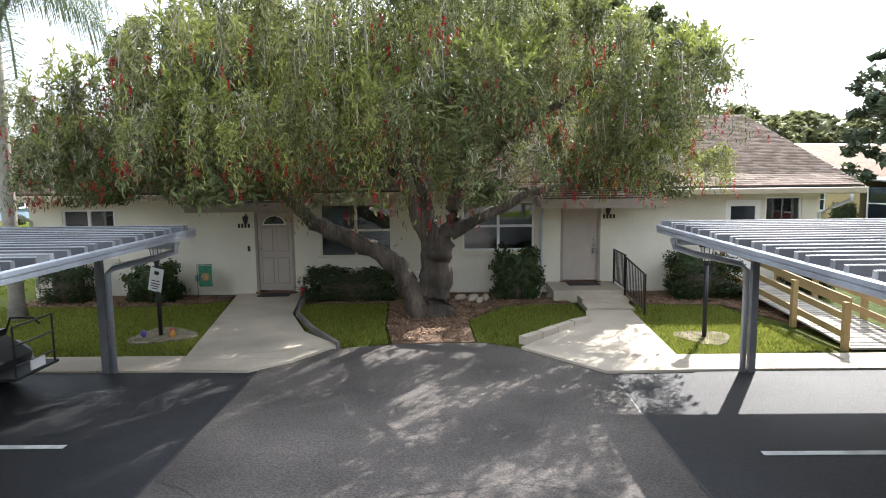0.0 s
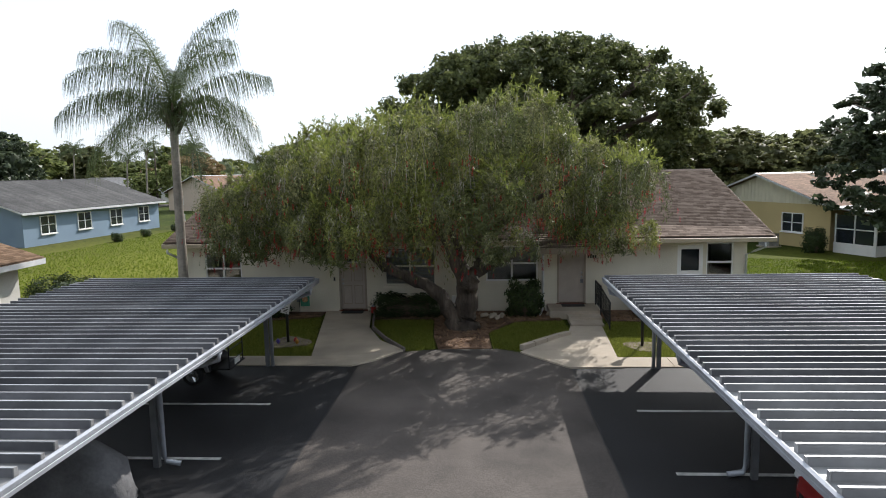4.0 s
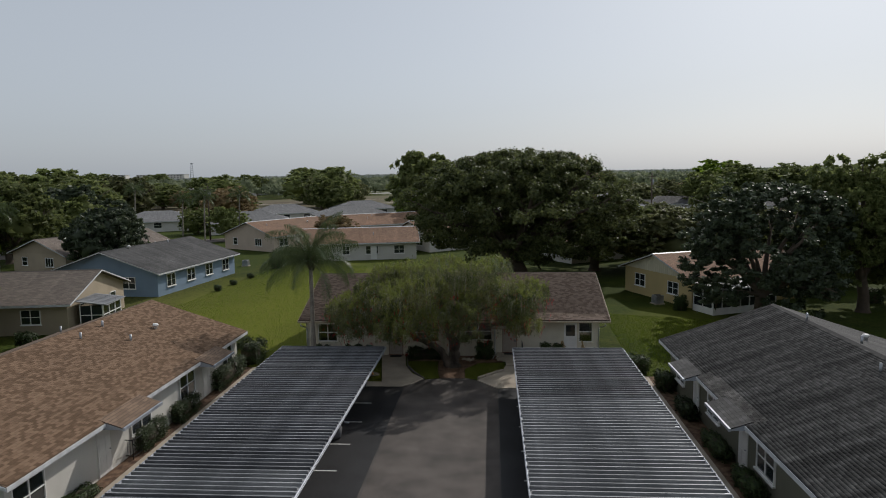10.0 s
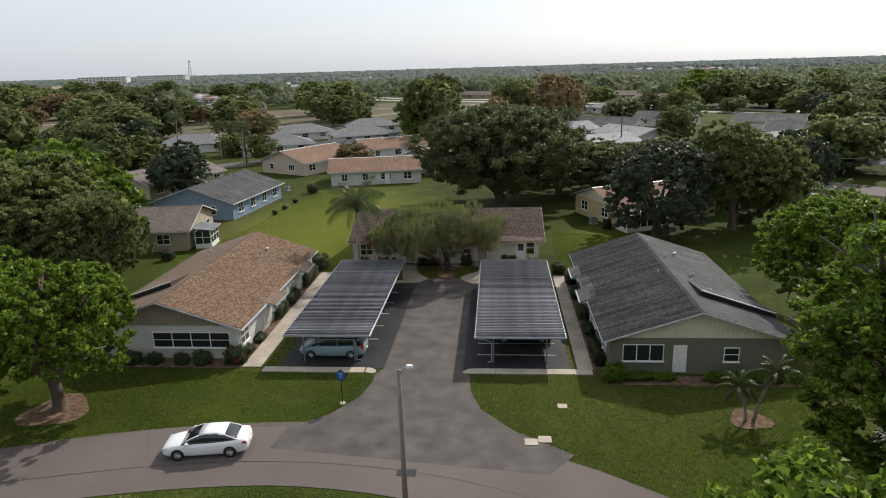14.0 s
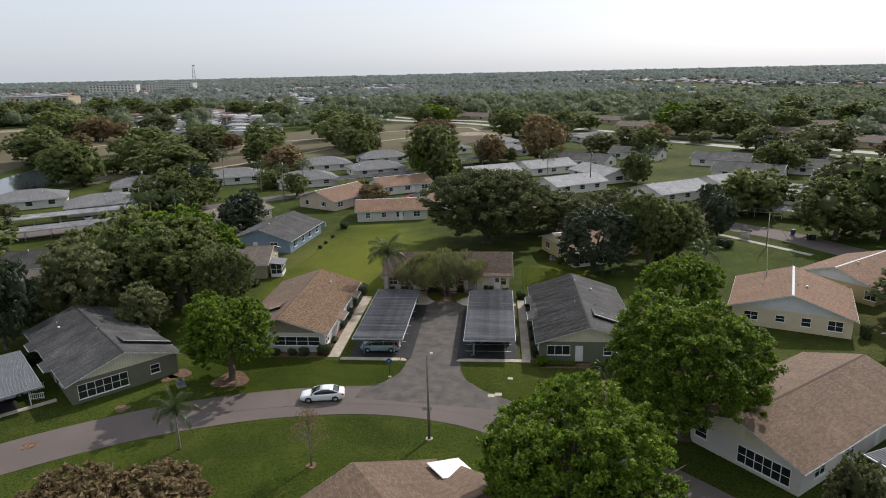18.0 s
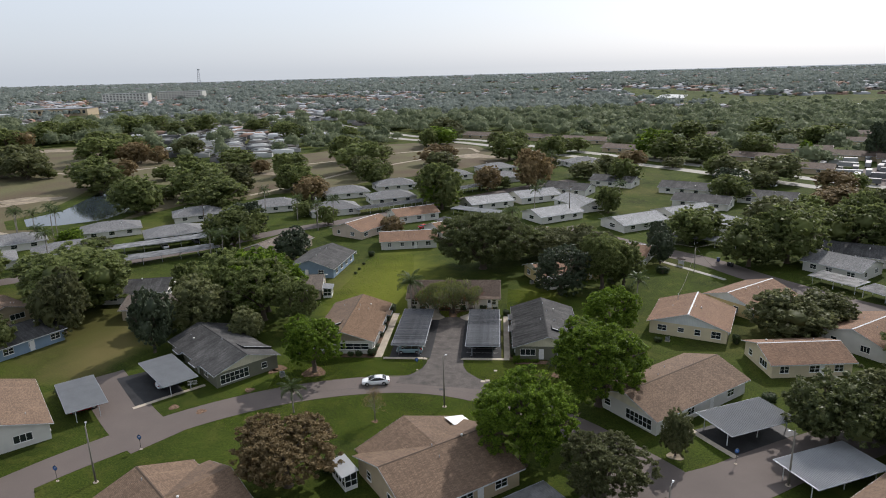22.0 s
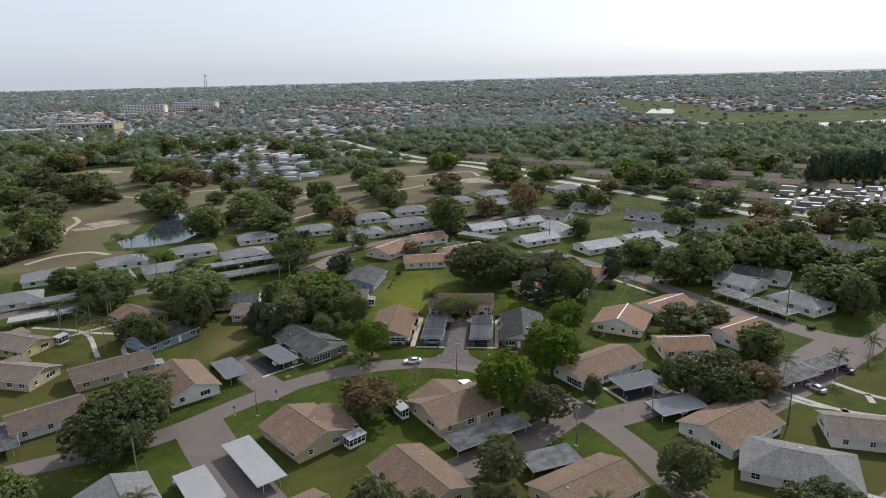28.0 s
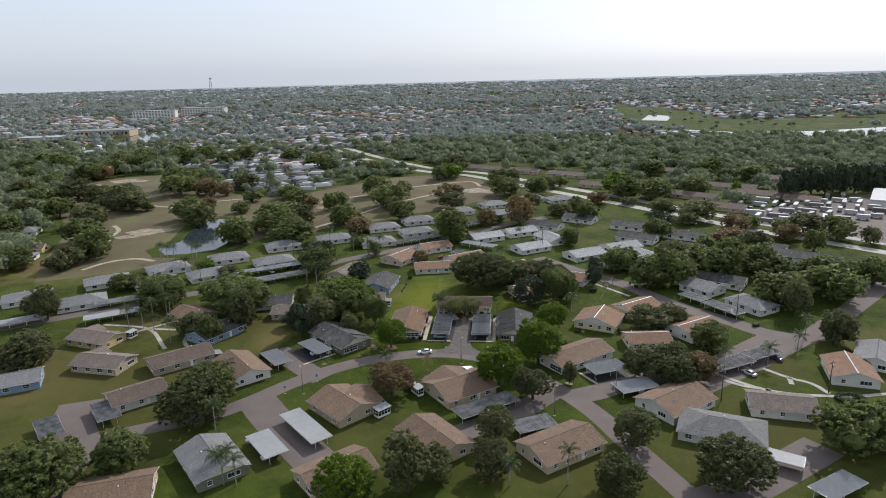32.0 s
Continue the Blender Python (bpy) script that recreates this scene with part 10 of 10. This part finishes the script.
grass([(6.5, -4.2), (7.2, 14), (17.5, 11), (20, 2), (14, -4.6)], 40000, 0.08, "sunlit mown lawn beside a yellow villa", 0.02, "turf")

# round clipped hedge with a stone feature, and its garden paths
ring = thing("hedge_ring", pose(106.0, -64.0, 0), "round clipped hedge ring round a small garden", "hedge")
rng = np.random.default_rng(9)
a = rng.uniform(0, 2 * math.pi, 9000)
b = rng.uniform(0, 2 * math.pi, 9000)
d = np.stack([np.cos(a) * np.cos(b), np.sin(a) * np.cos(b), np.sin(b)], 1)
c = np.stack([np.cos(a) * 3.4, np.sin(a) * 2.6, np.full(9000, 0.5)], 1) + d * np.array([0.7, 0.7, 0.5])
put("leaves", raw_mesh("leaves", *leaf_faces(rng, c, d, 0.1, 0.6, 0.5, True), LEAF["hedge"]), ring)
put("statue_base", Geo().tube([(0, 0, 0), (0, 0, 0.5), (0, 0, 1.0)], [0.45, 0.3, 0.2], 10).mesh("statue_base", M["concrete_far"], True), ring)
for pts in (((75.4, -53.0), (79.4, -56.5), (84, -58)), ((89.7, -44.8), (94.9, -50.8), (99.9, -54.5), (102.0, -60.5)), ((94.9, -50.8), (94.0, -55.2)), ((-143.8, -14.6), (-123.9, -18.4), (-107.9, -36.3)), ((-123.1, -18.2), (-106.5, -19.4)), ((49.1, 38.2), (61.5, 21.4))):
    strip("garden_path", list(pts), 1.4, 0.045, M["concrete_far"], "narrow concrete path across a lawn", "path")
# iron railing and flower pot at a side door
rail = thing("railing", pose(-19.5, -17.1, 0.05), "black iron railing beside a house door", "railing")
for x0, y0, x1, y1 in ((-0.5, 0.0, 0.5, -0.15), (0.5, -0.15, 0.6, 0.9)):
    n = 7
    for z in (0.15, 0.9):
        put("rail", Geo().tube([(x0, y0, z), (x1, y1, z)], [0.018] * 2, 6).mesh("rail", M["black_metal"]), rail)
    for i in range(n + 1):
        u = i / n
        px, py = x0 + (x1 - x0) * u, y0 + (y1 - y0) * u
        put("baluster", Geo().tube([(px, py, 0.0 if i in (0, n) else 0.15), (px, py, 0.92)], [0.016 if i in (0, n) else 0.009] * 2, 6).mesh("baluster", M["black_metal"]), rail)


# ---- roof shingles: single tabs on the slopes nearest the court ----
def tab_material(name, dark, light, streak=0.0):
    """Asphalt tabs, each its own tone between two, with weathering that runs across many of them."""
    m = material(name, (1, 1, 1), 0.92, 0.12, 0.5, 25.0, 0.3, world_space=True, spec=0.2)
    n, ln = m.node_tree.nodes, m.node_tree.links
    b = n["Principled BSDF"]
    old = b.inputs["Base Color"].links[0].from_socket
    info, geo, add, ramp = n.new("ShaderNodeObjectInfo"), n.new("ShaderNodeNewGeometry"), n.new("ShaderNodeMath"), n.new("ShaderNodeValToRGB")
    ln.new(info.outputs["Random"], add.inputs[0])
    ln.new(geo.outputs["Random Per Island"], add.inputs[1])
    wrap = n.new("ShaderNodeMath")
    wrap.operation = "FRACT"
    ln.new(add.outputs[0], wrap.inputs[0])
    ramp.color_ramp.elements[0].color, ramp.color_ramp.elements[1].color = (*dark, 1), (*light, 1)
    ramp.color_ramp.elements[0].position, ramp.color_ramp.elements[1].position = 0.2, 0.8
    ln.new(wrap.outputs[0], ramp.inputs[0])
    mul = n.new("ShaderNodeMixRGB")
    mul.blend_type = "MULTIPLY"
    mul.inputs[0].default_value = 1.0
    ln.new(ramp.outputs[0], mul.inputs[1])
    ln.new(old, mul.inputs[2])
    out = mul.outputs[0]
    if streak:
        mp, st, sr, sm = n.new("ShaderNodeMapping"), n.new("ShaderNodeTexNoise"), n.new("ShaderNodeMapRange"), n.new("ShaderNodeMixRGB")
        mp.inputs["Scale"].default_value = (0.22, 1.6, 0.22)
        st.inputs["Detail"].default_value, st.inputs["Scale"].default_value = 5.0, 1.0
        sr.inputs["From Min"].default_value, sr.inputs["From Max"].default_value = 0.35, 0.7
        sr.inputs["To Min"].default_value, sr.inputs["To Max"].default_value = 1 - 0.5 * streak, 1 + streak
        sm.blend_type = "MULTIPLY"
        sm.inputs[0].default_value = 1.0
        ln.new(geo.outputs["Position"], mp.inputs[0])
        ln.new(mp.outputs[0], st.inputs["Vector"])
        ln.new(st.outputs["Fac"], sr.inputs["Value"])
        ln.new(out, sm.inputs[1])
        ln.new(sr.outputs[0], sm.inputs[2])
        out = sm.outputs[0]
    ln.new(out, b.inputs["Base Color"])
    return m


def lay_shingles(root, x0, x1, y_low, z_low, y_high, z_high, mat, near, tab=0.24, course=0.14, skip=()):
    """Tabs in staggered courses up a slope; those within `near` (a stretch of x and the lowest courses) are single parts."""
    run = math.hypot(y_high - y_low, z_high - z_low)
    n = int(run / course)
    dy, dz = (y_high - y_low) / run, (z_high - z_low) / run
    ny, nz = -dz * (1 if dy > 0 else -1), abs(dy)
    rnd = random.Random(5)
    h0, h1, ln_ = 0.009, 0.003, course * 1.02

    def corners(x, a, w):
        out = []
        for u, h in ((a, 0.0), (a, h0), (a + ln_, h1)):
            y, z = y_low + dy * u + ny * h, z_low + dz * u + nz * h
            out += [(x, y, z), (x + w, y, z)]
        return out
    quads = [(0, 1, 3, 2), (2, 3, 5, 4), (0, 2, 4, 4), (1, 5, 3, 3)]
    V, F, singles = [], [], 0
    base = corners(0.0, 0.0, tab - 0.012)
    one = bpy.data.meshes.new("shingle")
    one.from_pydata(base, [], [(0, 1, 3, 2), (2, 3, 5, 4), (0, 2, 4), (1, 5, 3)])
    one.materials.append(mat)
    for i in range(n):
        a = i * course
        x = x0 - (i % 3) * tab / 3 + rnd.uniform(0, 0.03)
        while x < x1 - 0.02:
            xa, xb = max(x, x0), min(x + tab - 0.012, x1)
            x += tab
            if xb - xa < 0.06 or any(s0 < xa + 0.15 < s1 and i < rows for s0, s1, rows in skip):
                continue
            if singles < 130 and near[0] < xa < near[1] and xb - xa > tab - 0.02:
                singles += 1
                put("shingle", one, root, Matrix.Translation((xa, dy * a, dz * a + rnd.uniform(0, 0.003))))
                continue
            k = len(V)
            V += corners(xa, a, xb - xa)
            F += [(k, k + 1, k + 3, k + 2), (k + 2, k + 3, k + 5, k + 4)]
    tagged(put("shingles", raw_mesh("shingles", V, F, mat), root), kind="stuff")


lay_shingles(H1, -10.8, 10.8, -6.45, 2.66, -0.05, 2.66 + 0.33 * 6.4, tab_material("tab_brown", (0.128, 0.08, 0.049), (0.228, 0.149, 0.098)), (-3.0, 3.4), skip=((-5.2, -2.0, 2), (3.8, 6.6, 2)))
lay_shingles(H2, -10.75, 10.75, 6.55, 2.66, 0.05, 2.66 + 0.33 * 6.5, tab_material("tab_slate", (0.042, 0.04, 0.038), (0.076, 0.073, 0.069), 0.75), (-3.0, 3.4), skip=((-2.8, 0.4, 2), (3.5, 6.5, 2)))
lay_shingles(duplex, -16.1, 5.3, EAVE_Y, EAVE_Z + T0 + 0.03, RIDGE_Y - 0.1, RIDGE_Z + T0 + 0.03 - (RIDGE_Z - EAVE_Z) / (RIDGE_Y - EAVE_Y) * 0.1, tab_material("tab_duplex", (0.135, 0.096, 0.072), (0.235, 0.175, 0.138)), (0.3, 5.2), skip=((-11.4, -8.2, 3), (-2.9, 0.3, 3)))

# bark chips on the mulch round the old tree
rng = np.random.default_rng(31)
BEDS = (((-8.6, -0.1), (-8.5, -1.2), (-6.3, -1.3), (-6.15, -3.6), (-5.9, -5.0), (-4.4, -4.95), (-4.45, -3.2), (-3.6, -1.7), (-1.9, -1.4), (-2.4, -0.1)), ((-15.5, -0.1), (-15.5, -1.25), (-13, -1.45), (-11.2, -1.15), (-10.5, -0.7)), ((-0.45, -0.1), (-0.4, -1.55), (1.5, -1.75), (3.0, -5.5), (3.4, -5.5), (2.5, -0.5)))
CHIP = leaf_material("bark_chip", (0.09, 0.045, 0.025), (0.36, 0.23, 0.14), through_light=0.0)
for poly, n in zip(BEDS, (9000, 3500, 5000)):
    xs_, ys_ = [p[0] for p in poly], [p[1] for p in poly]
    cx, cy = rng.uniform(min(xs_), max(xs_), n), rng.uniform(min(ys_), max(ys_), n)
    ok = inside(cx, cy, poly)
    c = np.stack([cx[ok], cy[ok], rng.uniform(0.05, 0.075, ok.sum())], 1)
    v, f = leaf_faces(rng, c, np.tile((0.0, 0.0, 1.0), (len(c), 1)), 0.045, 0.35, 0.35)
    tagged(put("bark_chips", raw_mesh("bark_chips", v, f, CHIP)), "loose red-brown bark chips on a garden bed", "bark chips", kind="stuff")
